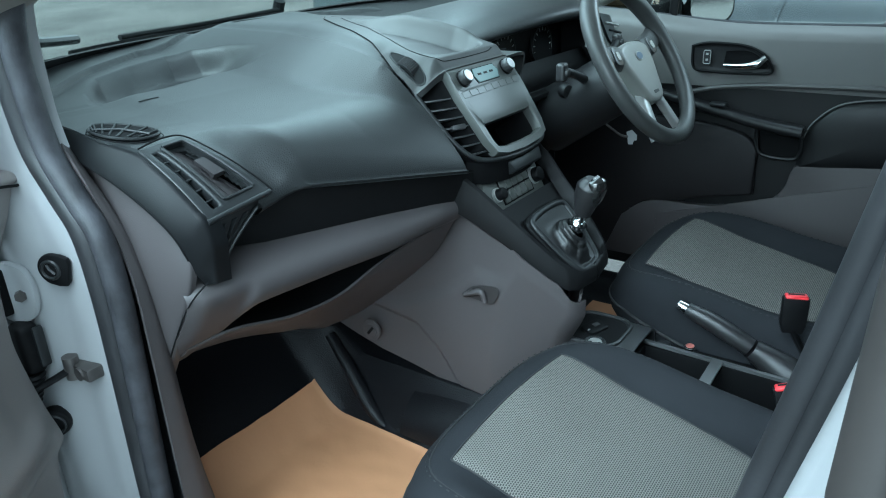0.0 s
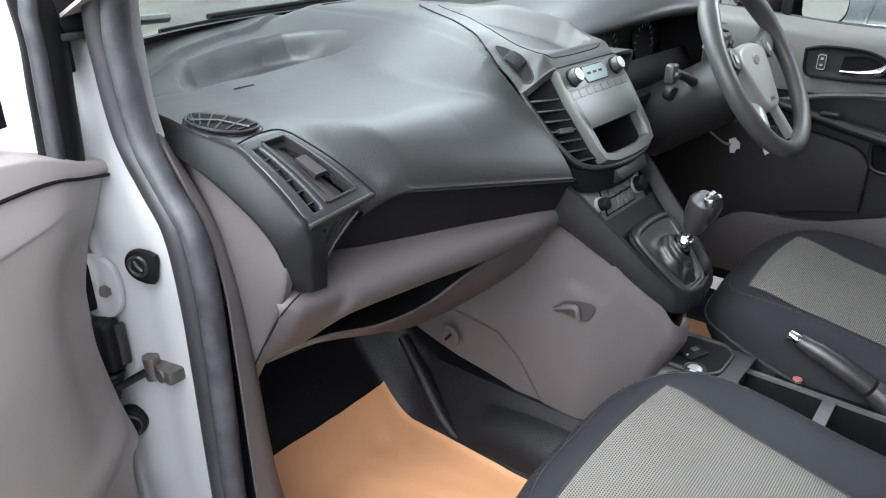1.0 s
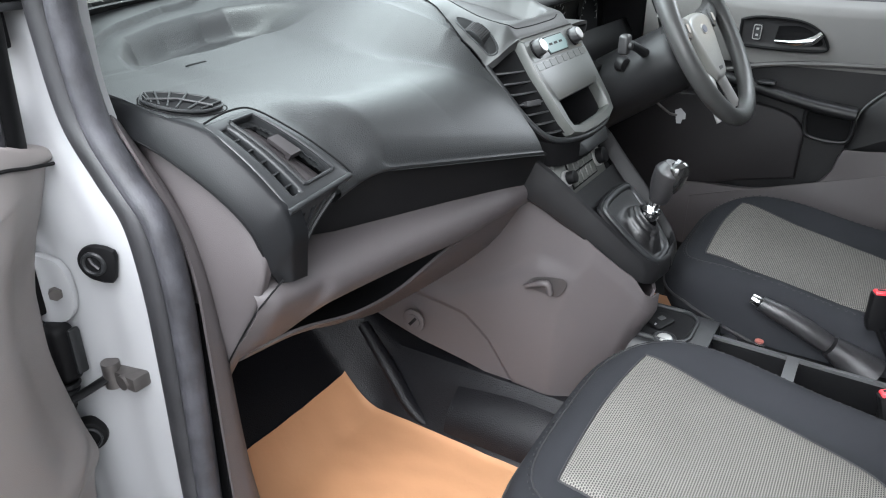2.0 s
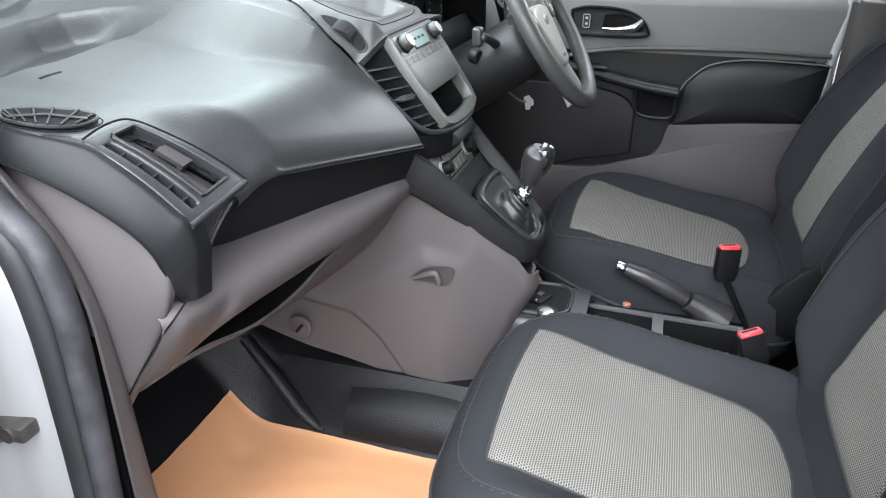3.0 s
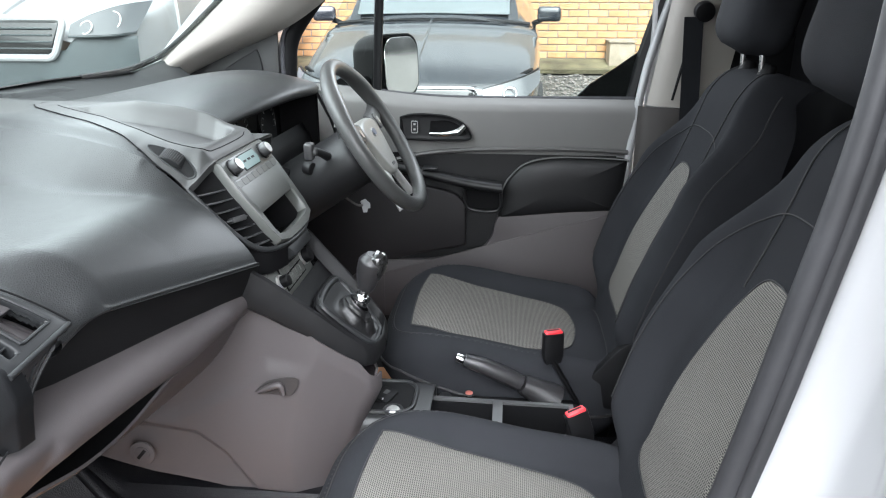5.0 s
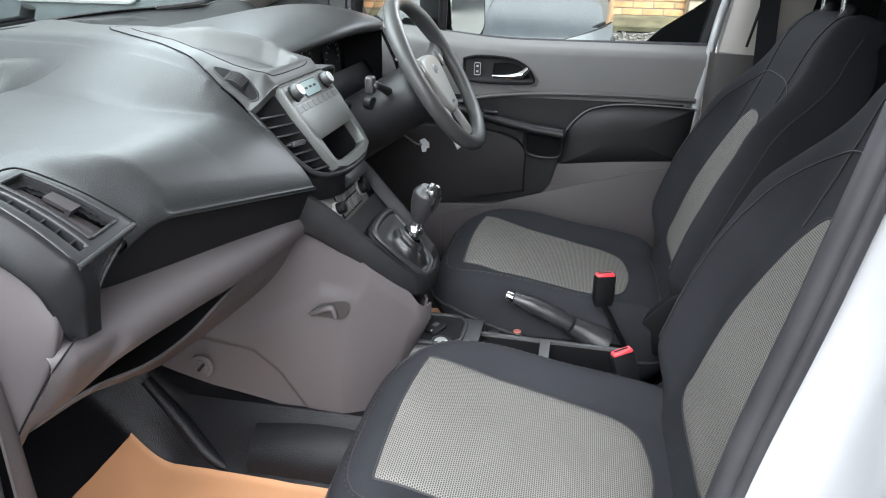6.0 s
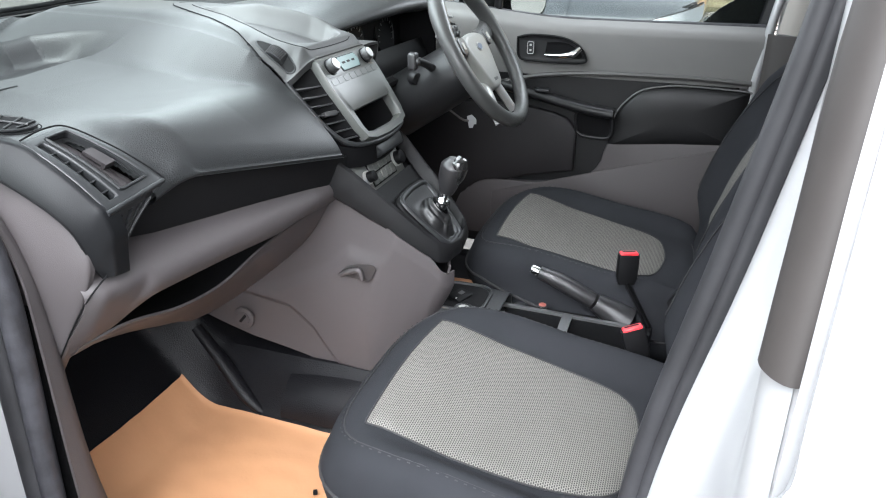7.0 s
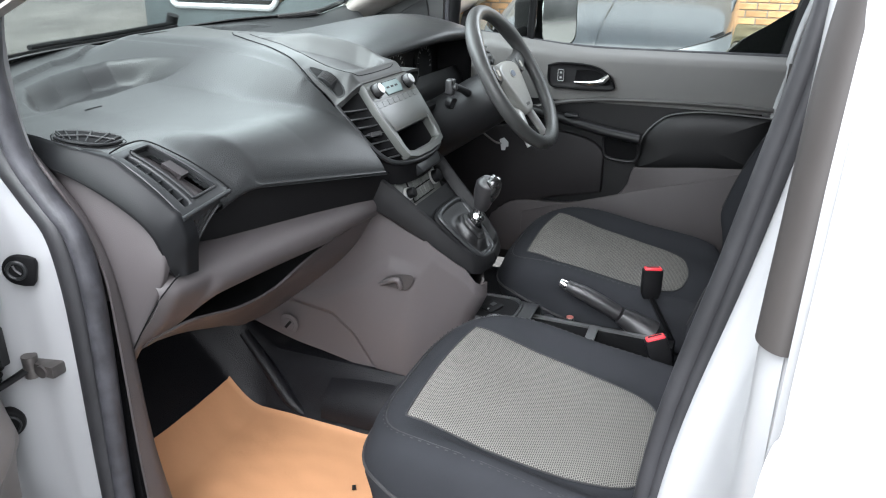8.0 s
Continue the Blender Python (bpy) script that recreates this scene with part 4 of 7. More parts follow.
for sx in (-1, 1):
    inner = spline([on_face(sx * x, v, o) for x, v, o in INNER], 60)
    outer = spline([on_face(sx * x, v, o) for x, v, o in OUTER], 60)
    # well behind the slats coloured near black to stand for its shade
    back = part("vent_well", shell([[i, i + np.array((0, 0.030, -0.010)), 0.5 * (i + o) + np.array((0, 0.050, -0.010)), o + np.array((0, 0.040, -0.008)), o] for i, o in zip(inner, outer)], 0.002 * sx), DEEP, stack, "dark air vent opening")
    for k in range(7):
        z = 1.112 + 0.0148 * k
        a, b = (np.array([np.interp(z, line[:, 2], line[:, c]) for c in range(3)]) for line in (inner, outer))
        b = b + np.array((0, 0, -0.004))
        rows = [[a + (b - a) * q + d * np.array((0, 0.92, -0.30)) + np.array((0, -0.003 * math.sin(math.pi * q), 0)) for q in np.linspace(0.02, 0.98, 7)] for d in (0.0, 0.012, 0.024, 0.036)]
        part("vent_slat", shell(rows, 0.0026 * sx), BLADE, back)
        if k == 3:
            m = plane_at(a + 0.45 * (b - a) + np.array((0, -0.004, 0.001)), (b - a) * sx, (0, 0.92, -0.30))
            part("vent_tab", box(-0.012, 0.012, -0.006, 0.018, -0.004, 0.005, 0.002, 2, m), KNOB, back)
    part("vent_cheek", shell([[o + np.array((sx * 0.002, 0, 0)), o + np.array((sx * 0.004, 0.02, -0.004)), o + np.array((sx * 0.004, 0.10, -0.03))] for o in outer], 0.004 * sx), BLACK, stack)
rim_line = [(-x, v, o) for x, v, o in OUTER[::-1]] + [(-0.045, -0.020, -0.004), (0.0, -0.022, -0.003), (0.045, -0.020, -0.004)] + OUTER
part("vent_rim", tube([on_face(x, v, o + 0.002) for x, v, o in rim_line], 0.0046, 10, 110), VENTBLACK, stack, "black rounded rim below the pocket and vents")
part("chin", shell([[on_face(x, v - 0.002 - 0.030 * q, o - 0.004 - 0.030 * q) for x, v, o in rim_line[4:-4]] for q in (0.0, 0.5, 1.0)], 0.004), BLACK, stack)
part("chin_tray", prism([(0.074, 0.006), (0.062, -0.018), (-0.038, -0.018), (-0.050, 0.006)], SM @ pose(0, -0.030, -0.034), 0.022, 0.004), VENTBLACK, stack)
part("core", box(-0.100, 0.100, -0.03, 0.150, -0.15, -0.10, 0.004, 1, SM), BLACK, stack)
# spine above the stack, with the oval tray sunk into it
SPINE = material("spine_plastic", (0.030, 0.0305, 0.0305), 0.50, grain=0.25, scale=800, mottle=0.06, spec=0.6)
FOOT_LINE = (SPINE_FOOT[0] + (1.128, 1.20, 1.264, 1.285), SPINE_FOOT[1] + (1.3085, 1.3155, 1.3205, 1.3215))


def spine_z(x, y):
    d, h = abs(x - XC), float(spine_half(y))
    deep, rim = tray_shape(x - XC, y)
    crest = float(top_z(XC - 0.02, y)) - 0.016 * float(step(0.947, 0.922, y))
    edge = min(h - 0.004, float(np.interp(y, (0.924, 0.945, 0.97, 1.01, 1.06, 1.11, 1.16, 1.22, 1.26), (0.100, 0.104, 0.108, 0.104, 0.090, 0.072, 0.052, 0.024, 0.006))))
    fall = max(0.0, (d - edge) / (h - edge)) ** 1.25
    side = XC - h
    mix = float(step(-0.152, -0.122, side))
    under = pad_z(min(side, -0.150), y) * (1 - mix) + float(top_z(side, y)) * mix if y > 0.962 else 0.0
    return crest + (max(under, float(np.interp(y, *FOOT_LINE))) - crest) * min(1.0, fall) + 0.0014 - deep + rim


spine = []
for y in np.concatenate([np.linspace(0.924, 0.956, 14), np.linspace(0.96, 1.285, 84)]):
    h = float(spine_half(y))
    spine.append([(x, y, float(spine_z(x, y))) for x in np.linspace(XC - h, XC + h, 110)])
part("spine", shell(spine, -0.004), SPINE, stack, "smooth dark grey spine with a sunken oval tray")
part("spine_joint", tube([np.array(r[0]) + (-0.0006, 0, -0.0006) for r in spine[13:]], 0.0009, 6), DEEP, stack)
part("tray_line", tube([(x + XC, y, float(spine_z(x + XC, y)) + 0.0002) for x, y in spline([(0.08, 0.941), (0.05, 0.937), (-0.06, 0.937), (-0.096, 0.942), (-0.106, 0.970), (-0.102, 1.01), (-0.089, 1.06), (-0.070, 1.11), (-0.049, 1.16), (-0.020, 1.22), (-0.004, 1.245)], 60)], 0.0009, 6), DEEP, stack)
brow = [r[0] for r in spine[13:0:-1]] + spine[0] + [r[-1] for r in spine[1:14]]
part("spine_edge", shell([[np.array(p) + np.array((0, 0.003 * q, -0.014 * q)) for p in brow] for q in np.linspace(0, 1, 5)], 0.003), SPINE, stack)
# hazard roller in its long oval recess on the spine's flank
HC = np.array((-0.126, 0.984))
HA, HB = np.array((-0.12, -0.993)), np.array((-0.80, 0.60))


def haz(a, k=1.0, lift=0.0):
    x, y = HC + k * (0.038 * math.cos(a) * HA + 0.0125 * math.sin(a) * HB)
    return (x, y, float(spine_z(x, y)) + 0.0002 + lift)


bez = part("dial_bezel", tube([haz(a, 1, 0.0004) for a in np.linspace(0, 2 * math.pi, 40, endpoint=False)], 0.0016, 8, closed=True), VENTBLACK, stack)
part("dial_dish", shell([[haz(a, k, 0.0010) for k in (0.03, 0.5, 0.96)] for a in np.linspace(0, 2 * math.pi, 41)], 0.0004), BLACK, bez)
hz = np.array(haz(0, 0))
up = np.array((-0.55, -0.15, 0.82))
along = np.array((-0.10, -0.90, -0.24))
axle = np.cross(up, along) / np.linalg.norm(np.cross(up, along))
hub = hz - 0.012 * up
rot = part("hazard_dial", cyl(hub - 0.011 * axle, hub + 0.011 * axle, 0.022, n=36, bevel=0.002), VENTBLACK, stack, "black knurled roller with a silver edge")
for a in np.linspace(-0.9, 0.9, 13):
    arm = math.cos(a) * up / np.linalg.norm(up) + math.sin(a) * along / np.linalg.norm(along)
    part("knurl", tube([hub + 0.0222 * arm - 0.010 * axle, hub + 0.0222 * arm + 0.010 * axle], 0.0011, 5), KNOB, rot)
rim = [hub + 0.0224 * (math.cos(a) * up / np.linalg.norm(up) + math.sin(a) * along / np.linalg.norm(along)) for a in np.linspace(-1.2, -0.75, 8)]
part("dial_rim", shell([[p - 0.009 * axle, p + 0.009 * axle] for p in rim], 0.001), CHROME, rot)

# climate panel
C0 = Vector((XC, 0.812, 0.957))
CM = plane_at(C0, (1, 0, 0), (0, 0.055, 0.115))
climate = thing("climate_panel", "grey heater control panel with two dials", "heater controls")
CLIMATE = material("climate_plastic", (0.095, 0.098, 0.091), 0.40, grain=0.2, scale=900, mottle=0.06)
part("panel", box(-0.098, 0.098, 0.030, 0.108, -0.03, 0.0, 0.004, 2, CM), CLIMATE, climate)
for sx, r in ((-1, 0.0115), (1, 0.015)):
    d = part("dial", cyl(CM @ Vector((sx * 0.070, 0.072, 0)), CM @ Vector((sx * 0.070, 0.072, 0.020)), r, r * 0.93, 28, 0.002), BLACK, climate)
    part("dial_ring", cyl(CM @ Vector((sx * 0.070, 0.072, 0)), CM @ Vector((sx * 0.070, 0.072, 0.006)), r + 0.002, n=28), SILVER, d)
part("button_bed", box(-0.056, 0.057, 0.047, 0.098, -0.002, 0.0012, 0.001, 1, CM), DEEP, climate)
for r in range(2):
    for k in range(5):
        part("button", box(-0.052 + 0.0212 * k, -0.0325 + 0.0212 * k, 0.050 + 0.024 * r, 0.071 + 0.024 * r, -0.002, 0.003, 0.0015, 1, CM), CLIMATE, climate)
for k in range(3):
    part("switch", box(-0.086 + 0.060 * k, -0.040 + 0.060 * k, 0.002, 0.026, -0.02, 0.003, 0.003, 2, CM), BLACK, climate)
    part("switch_mark", box(-0.068 + 0.060 * k, -0.058 + 0.060 * k, 0.012, 0.016, 0.003, 0.0036, 0, 1, CM), SILVER, climate)
part("backing", box(-0.106, 0.106, -0.02, 0.14, -0.06, -0.012, 0.004, 1, CM), BLACK, climate)

# console: black wing edges, gear surround, grey sides
con = thing("centre_console", "grey console sides with a black gear lever surround", "centre console")


WING_Y = (0.670, 0.677, 0.690, 0.720, 0.760, 0.800, 0.840, 0.870, 0.960)
WING_W = (0.0, 0.060, 0.080, 0.096, 0.112, 0.124, 0.138, 0.144, 0.150)
WING_Z = (0.896, 0.901, 0.912, 0.940, 0.980, 1.016, 1.054, 1.075, 1.130)
WING_S = (1.0, 0.93, 0.86, 0.74, 0.60, 0.46, 0.32, 0.20, 0.0)


def wing(s):
    """Half width, y, top z of the black wings, from under the pad (0) to the rounded rear tip (1)."""
    return tuple(np.interp(s, WING_S[::-1], line[::-1]) for line in (WING_W, WING_Y, WING_Z))


def wing_foot(y):
    """Where the black wing meets the grey console side."""
    return float(np.interp(y, (0.67, 0.69, 0.72, 0.76, 0.80, 0.84, 0.87, 0.90, 0.96), (0.864, 0.872, 0.893, 0.927, 0.958, 0.988, 1.004, 1.012, 1.02)))


for sx in (-1, 1):
    rows = []
    for s in np.linspace(0, 1, 60):
        w, y, z = wing(s)
        foot = wing_foot(y)
        k = float(step(0.90, 1.0, s))
        rows.append([(XC + sx * max(0, w - 0.022), y + 0.018 * k, z - 0.034), (XC + sx * max(0, w - 0.010), y + 0.009 * k, z - 0.004), (XC + sx * max(0, w - 0.006), y + 0.005 * k, z), (XC + sx * max(0, w - 0.002), y + 0.001, z - 0.001),
                     (XC + sx * w, y - 0.001, z - 0.004), (XC + sx * (w + 0.003), y - 0.003, 0.5 * (z + foot)), (XC + sx * (w + 0.005), y - 0.002, foot + 0.005), (XC + sx * (w + 0.004), y, foot), (XC + sx * max(0, w - 0.006), y + 0.012, foot - 0.004)])
    part("wing", shell(rows, 0.004 * sx), RIB, con, "black ribbed edge")
deckrow = [[(XC + u * (wing(s)[0] - 0.010), wing(s)[1] + 0.004, wing(s)[2] - 0.030) for u in np.linspace(-1, 1, 14)] for s in np.linspace(0.40, 0.955, 24)]
part("deck", shell(deckrow, 0.006), BLACK, con)


def side_x(y, z):
    """The gently bulged grey side of the console, with a raised sweep along its foot."""
    low = np.interp(y, (0.70, 0.90, 0.95, 1.0, 1.09, 1.16), (0.60, 0.62, 0.70, 0.745, 0.765, 0.77))
    up = np.interp(y, (0.66, 0.80, 0.86, 0.92, 1.03, 1.2), (0.885, 0.880, 0.890, 0.838, 0.785, 0.77))
    return 0.118 + 0.010 * math.sin(max(0, min(1, (z - 0.6) / 0.4)) * 3.14) - 0.007 * step(0.007, -0.007, z - low) - 0.006 * step(-0.018, 0.018, z - up) * step(0.74, 0.86, y) + 0.02 * step(0.95, 1.2, y)


for sx, lab in ((-1, "grey grained console side with a hook"), (1, "grey grained console side")):
    rows = []
    for y in np.linspace(0.0, 1.0, 120):
        row = []
        for q in np.linspace(0, 1, 100):
            z0 = np.interp(y, (0, 0.08, 0.3, 0.75, 1), (0.610, 0.600, 0.598, 0.655, 0.700))
            rear = np.interp(z0 + q * 0.3, (0.60, 0.74, 0.87), (0.744, 0.704, 0.668))
            rear += 0.055 if sx > 0 else 0.0
            yy = rear + y * (1.215 - rear)
            ztop = wing_foot(yy) + (-0.020 + 0.026 * float(step(0.672, 0.705, yy))) if yy < 0.90 else float(np.interp(yy, (0.90, 0.94, 1.0, 1.215), (1.018, 1.012, 0.97, 0.74)))
            zz = z0 + q * (ztop - z0)
            wrap = float(np.interp(yy - rear + 0.675, WING_Y[:-1], WING_W[:-1])) + 0.007 + 0.05 * float(step(0.83, 0.88, yy))
            row.append((XC * (1 - step(0.72, 0.86, yy)) + sx * min(side_x(yy, zz), wrap), yy, zz))
        rows.append(row)
    part("side", shell(rows, 0.004 * sx), GREY, con, lab)
rows = []
for x in (-0.058, -0.03, 0, 0.03, 0.058):
    c, skew = 0.25 - 0.25 * (x / 0.058) ** 2, 0.055 * (x / 0.058 + 1) / 2
    rows.append([(XC + x, 0.744 - 0.03 * c + skew, 0.585), (XC + x, 0.715 - 0.03 * c + skew, 0.70), (XC + x, 0.676 - 0.02 * c + skew, 0.840), (XC + x, 0.674 - 0.012 * c + skew, 0.856)])
part("rear_face", loft(rows, 20, 14, 0.004), GREY, con)


# ---- instrument hood, column, steering wheel ----
inst = thing("instrument_cluster", "dark instrument binnacle under a curved hood", "instruments")
HOOD = [(0.10, 1.040, 1.250, 1.110, 1.270), (0.20, 0.998, 1.270, 1.085, 1.302), (0.30, 0.958, 1.286, 1.065, 1.327), (0.40, 0.928, 1.294, 1.055, 1.338), (0.50, 0.912, 1.293, 1.050, 1.332), (0.60, 0.955, 1.283, 1.075, 1.310), (0.665, 1.02, 1.270, 1.10, 1.288)]
part("hood", loft([[(x, fy + 0.030, fz - 0.010), (x, fy, fz), (x, fy + 0.022, fz + 0.45 * (cz - fz)), (x, cy, cz), (x, cy + 0.13, cz - 0.012), (x, base_y(x) - 0.10, 1.280)] for x, fy, fz, cy, cz in HOOD], 60, 44, -0.006), PAD, inst, "dark grained instrument hood")
# binnacle lining near black: shade under the hood painted as colour
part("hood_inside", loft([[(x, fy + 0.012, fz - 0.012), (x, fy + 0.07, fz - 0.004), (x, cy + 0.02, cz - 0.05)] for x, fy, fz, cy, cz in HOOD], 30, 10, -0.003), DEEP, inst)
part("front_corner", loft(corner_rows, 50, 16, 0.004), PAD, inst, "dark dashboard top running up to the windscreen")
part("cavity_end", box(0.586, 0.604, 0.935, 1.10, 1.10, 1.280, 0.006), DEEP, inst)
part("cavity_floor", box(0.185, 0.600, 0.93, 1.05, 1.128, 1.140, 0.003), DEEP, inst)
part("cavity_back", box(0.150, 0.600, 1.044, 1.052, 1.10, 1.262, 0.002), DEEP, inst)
part("dial_pane", box(0.20, 0.58, 1.030, 1.040, 1.15, 1.275, 0.004), BLACK, inst)
for cx in (0.275, 0.455):
    d = part("dial", cyl((cx, 1.030, 1.215), (cx, 1.022, 1.217), 0.052, n=36), BLACK, inst)
    part("dial_ring", tube([(cx + 0.050 * math.cos(a), 1.020, 1.217 + 0.050 * math.sin(a)) for a in np.linspace(0, 6.283, 36, endpoint=False)], 0.0012, 6, closed=True), KNOB, d)
    for k in range(13):
        a = radians(215 - 250 * k / 12)
        part("tick", box(-0.004, 0.004, -0.001, 0.001, 0, 0.001, 0, 1, plane_at((cx + 0.042 * math.cos(a), 1.0205, 1.217 + 0.042 * math.sin(a)), (math.cos(a), 0, math.sin(a)), (-math.sin(a), 0, math.cos(a)))), SILVER, d)
part("hood_wall", loft([[(0.19, 0.965, 1.248), (0.19, 1.05, 1.238)], [(0.19, 0.955, 1.14), (0.19, 1.05, 1.14)]], 6, 6, 0.004), DEEP, inst)
part("side_shroud", loft([[(0.125, 0.935, 1.235), (0.160, 0.920, 1.240), (0.182, 0.922, 1.232), (0.180, 0.935, 1.18)], [(0.12, 1.04, 1.235), (0.16, 1.04, 1.240), (0.184, 1.04, 1.232), (0.182, 1.04, 1.18)]], 8, 16, 0.006), SPINE, inst, "dark grey side of the binnacle")
part("backing", box(0.13, 0.64, 1.05, 1.10, 1.05, 1.275, 0.006), BLACK, inst)
# unseen filler box added to stop light leaking under the dash
part("dash_light_block", box(0.14, 0.69, 1.10, 1.46, 0.92, 1.21, 0.01), BLACK, inst)
part("lower_panel", loft([[(x, 0.98, 1.20), (x, 0.96, 1.15), (x, 1.0, 1.05), (x, 1.08, 0.93)] for x in (0.14, 0.3, 0.5, 0.66)], 16, 14, 0.004), BLACK, inst)
part("end_vent", loft([[(0.575, 0.93, 1.285), (0.62, 0.92, 1.275), (0.65, 0.93, 1.255)], [(0.58, 0.90, 1.22), (0.615, 0.88, 1.19), (0.65, 0.90, 1.16)]], 10, 10, 0.008), VENTBLACK, inst)
for k in range(4):
    part("vent_slat", tube([(0.585 + 0.006 * k, 0.915 - 0.008 * k, 1.262 - 0.018 * k), (0.640, 0.905 - 0.008 * k, 1.250 - 0.018 * k)], 0.003, 6), SILVER if k == 0 else BLACK, inst)

WC = Vector((0.370, 0.746, 1.206))
WUP = Vector((0, 0.535, 0.845)).normalized()
WM = plane_at(WC, (1, 0, 0), WUP)      # z points at the driver
COLUMN = material("column_plastic", (0.013, 0.0132, 0.014), 0.44, spec=0.3, grain=0.3, scale=800, mottle=0.06)
col = thing("steering_column", "black steering column shroud with stalks", "steering column")
part("shroud", loft([[tuple(WM @ Vector((r * math.cos(a), r * 0.85 * math.sin(a) - 0.012, d))) for a in np.linspace(0, 6.283, 15)] for d, r in ((-0.040, 0.066), (-0.062, 0.078), (-0.14, 0.082), (-0.26, 0.086))], 18, 40, 0.004), COLUMN, col)
part("lower_box", box(0.20, 0.52, 0.95, 1.12, 0.98, 1.15, 0.03, 3), BLACK, col)
for tip, foot in (((0.235, 0.861, 1.201), (-0.045, 0.004)), ((0.545, 0.868, 1.225), (0.045, 0.012))):
    tip = np.array(tip)
    root = np.array(WM @ Vector((foot[0], foot[1], -0.095)))
    st = part("stalk", tube([root, root + 0.5 * (tip - root) + np.array((0, 0.004, 0.006)), tip], [0.011, 0.0085, 0.0095], 12, 14), COLUMN, col)
    part("stalk_end", join(box(-0.012, 0.012, -0.010, 0.010, -0.022, 0.016, 0.007, 3, Matrix.Translation(tip)), cyl(tip + np.array((0, -0.004, -0.004)), tip + np.array((0, -0.016, -0.004)), 0.008, n=16, bevel=0.002)), KNOB, st)
part("ignition", cyl((0.300, 0.890, 1.150), (0.292, 0.872, 1.148), 0.016, 0.014, 20, 0.003), COLUMN, col)
part("key_tag", prism([(-0.010, 0.016), (0.004, 0.017), (0.013, 0.002), (0.010, -0.010), (0.003, -0.009), (-0.002, -0.017), (-0.012, -0.014)], plane_at((0.500, 0.800, 1.008), (0.6, -0.75, 0.2), (0.1, 0.2, 1)), 0.001, 0), PAINT, col, "white paper key tag")
part("key_ring", tube([(0.44, 0.86, 1.06), (0.470, 0.82, 1.02), (0.488, 0.806, 1.012)], 0.003, 6, 8), STEEL, col)

wheel = thing("steering_wheel", "black three-spoke steering wheel with a plain oval badge", "steering wheel", tuple(WC))
rim, rr = [], []
for a in np.linspace(0, 2 * math.pi, 72, endpoint=False):
    grip = 0.0028 * (math.exp(-((math.degrees(a) - 38) / 16) ** 2) + math.exp(-((math.degrees(a) - 142) / 16) ** 2))
    rim.append(WM @ Vector((0.178 * math.cos(a), 0.178 * math.sin(a) * (0.985 if math.sin(a) < 0 else 1), 0.004)))
    rr.append(0.0168 + grip)
part("rim", tube(rim, rr, 16, closed=True), WHEELSKIN, wheel)
pad = spline([(0.0, 0.062), (0.045, 0.058), (0.072, 0.044), (0.074, 0.012), (0.058, -0.030), (0.036, -0.072), (0.0, -0.080), (-0.036, -0.072), (-0.058, -0.030), (-0.074, 0.012), (-0.072, 0.044), (-0.045, 0.058), (0.0, 0.062)], 48)[:-1]
part("airbag_cover", prism([tuple(p) for p in pad], WM @ pose(0, -0.012, -0.040), 0.044, 0.012, 4), HUB, wheel, "grained hub cover, paler for the light on it")
part("badge", prism([(0.017 * math.cos(a), 0.0105 * math.sin(a)) for a in np.linspace(0, 6.283, 28, endpoint=False)], WM @ pose(0, 0.012, 0.003), 0.003, 0.001, 1), SILVER, wheel, "plain oval badge")
part("badge_face", prism([(0.0145 * math.cos(a), 0.008 * math.sin(a)) for a in np.linspace(0, 6.283, 28, endpoint=False)], WM @ pose(0, 0.012, 0.0055), 0.0012, 0.0), material("badge_blue", (0.05, 0.09, 0.16), 0.3), wheel)
part("hub_mark", box(-0.013, 0.013, -0.074, -0.067, 0.003, 0.0046, 0.0005, 1, WM), KNOB, wheel)
for sx in (-1, 1):
    sp = part("spoke", loft([[tuple(WM @ Vector((sx * x, y + dy, z))) for dy, z in ((0.030, -0.012), (0.018, 0.0), (-0.012, 0.0), (-0.026, -0.014))] for x, y in ((0.060, 0.022), (0.10, 0.026), (0.135, 0.034), (0.168, 0.046))], 14, 12, -0.008 * sx), WHEELSKIN, wheel)
    part("switch_pod", prism(rounded(0.030, 0.040, 0.010), WM @ pose(sx * 0.098, 0.026, -0.002, 0, 0, sx * 8), 0.006, 0.002), KNOB, sp)
    part("switch_key", prism(rounded(0.014, 0.018, 0.004), WM @ pose(sx * 0.098, 0.026, 0.004, 0, 0, sx * 8), 0.002, 0.0006, 1), SILVER, sp)
    part("lower_spoke", loft([[tuple(WM @ Vector((sx * (x + dx), y, z))) for dx, z in ((0.020, -0.022), (0.010, -0.010), (-0.010, -0.008), (-0.020, -0.020))] for x, y in ((0.030, -0.055), (0.048, -0.100), (0.066, -0.160))], 12, 10, -0.006 * sx), SILVER, wheel, "silver-grey lower spoke")
part("hub_back", cyl(WM @ Vector((0, 0, -0.035)), WM @ Vector((0, 0, -0.06)), 0.055, 0.062, 28), BLACK, wheel)


# ---- seats ----
def sink(y):
    """How far a cushion has dropped towards the backrest."""
    return np.interp(y, (0.17, 0.30, 0.40, 0.52, 0.60, 0.66), (0.088, 0.076, 0.063, 0.040, 0.017, 0.0))


def cushion_z(x, y):
    """Top of a seat cushion; x from its middle, y along the van."""
    crown = 0.832 - sink(y) + 0.004 * np.cos(x * 8)
    bolster = 0.037 * step(0.150, 0.215, np.abs(x)) * step(0.70, 0.50, y)
    return crown + bolster


def outline(a, hw, hl, p):
    c, s = math.cos(a), math.sin(a)
    r = (abs(c) ** p + abs(s) ** p) ** (-1 / p)
    return r * c * hw, r * s * hl


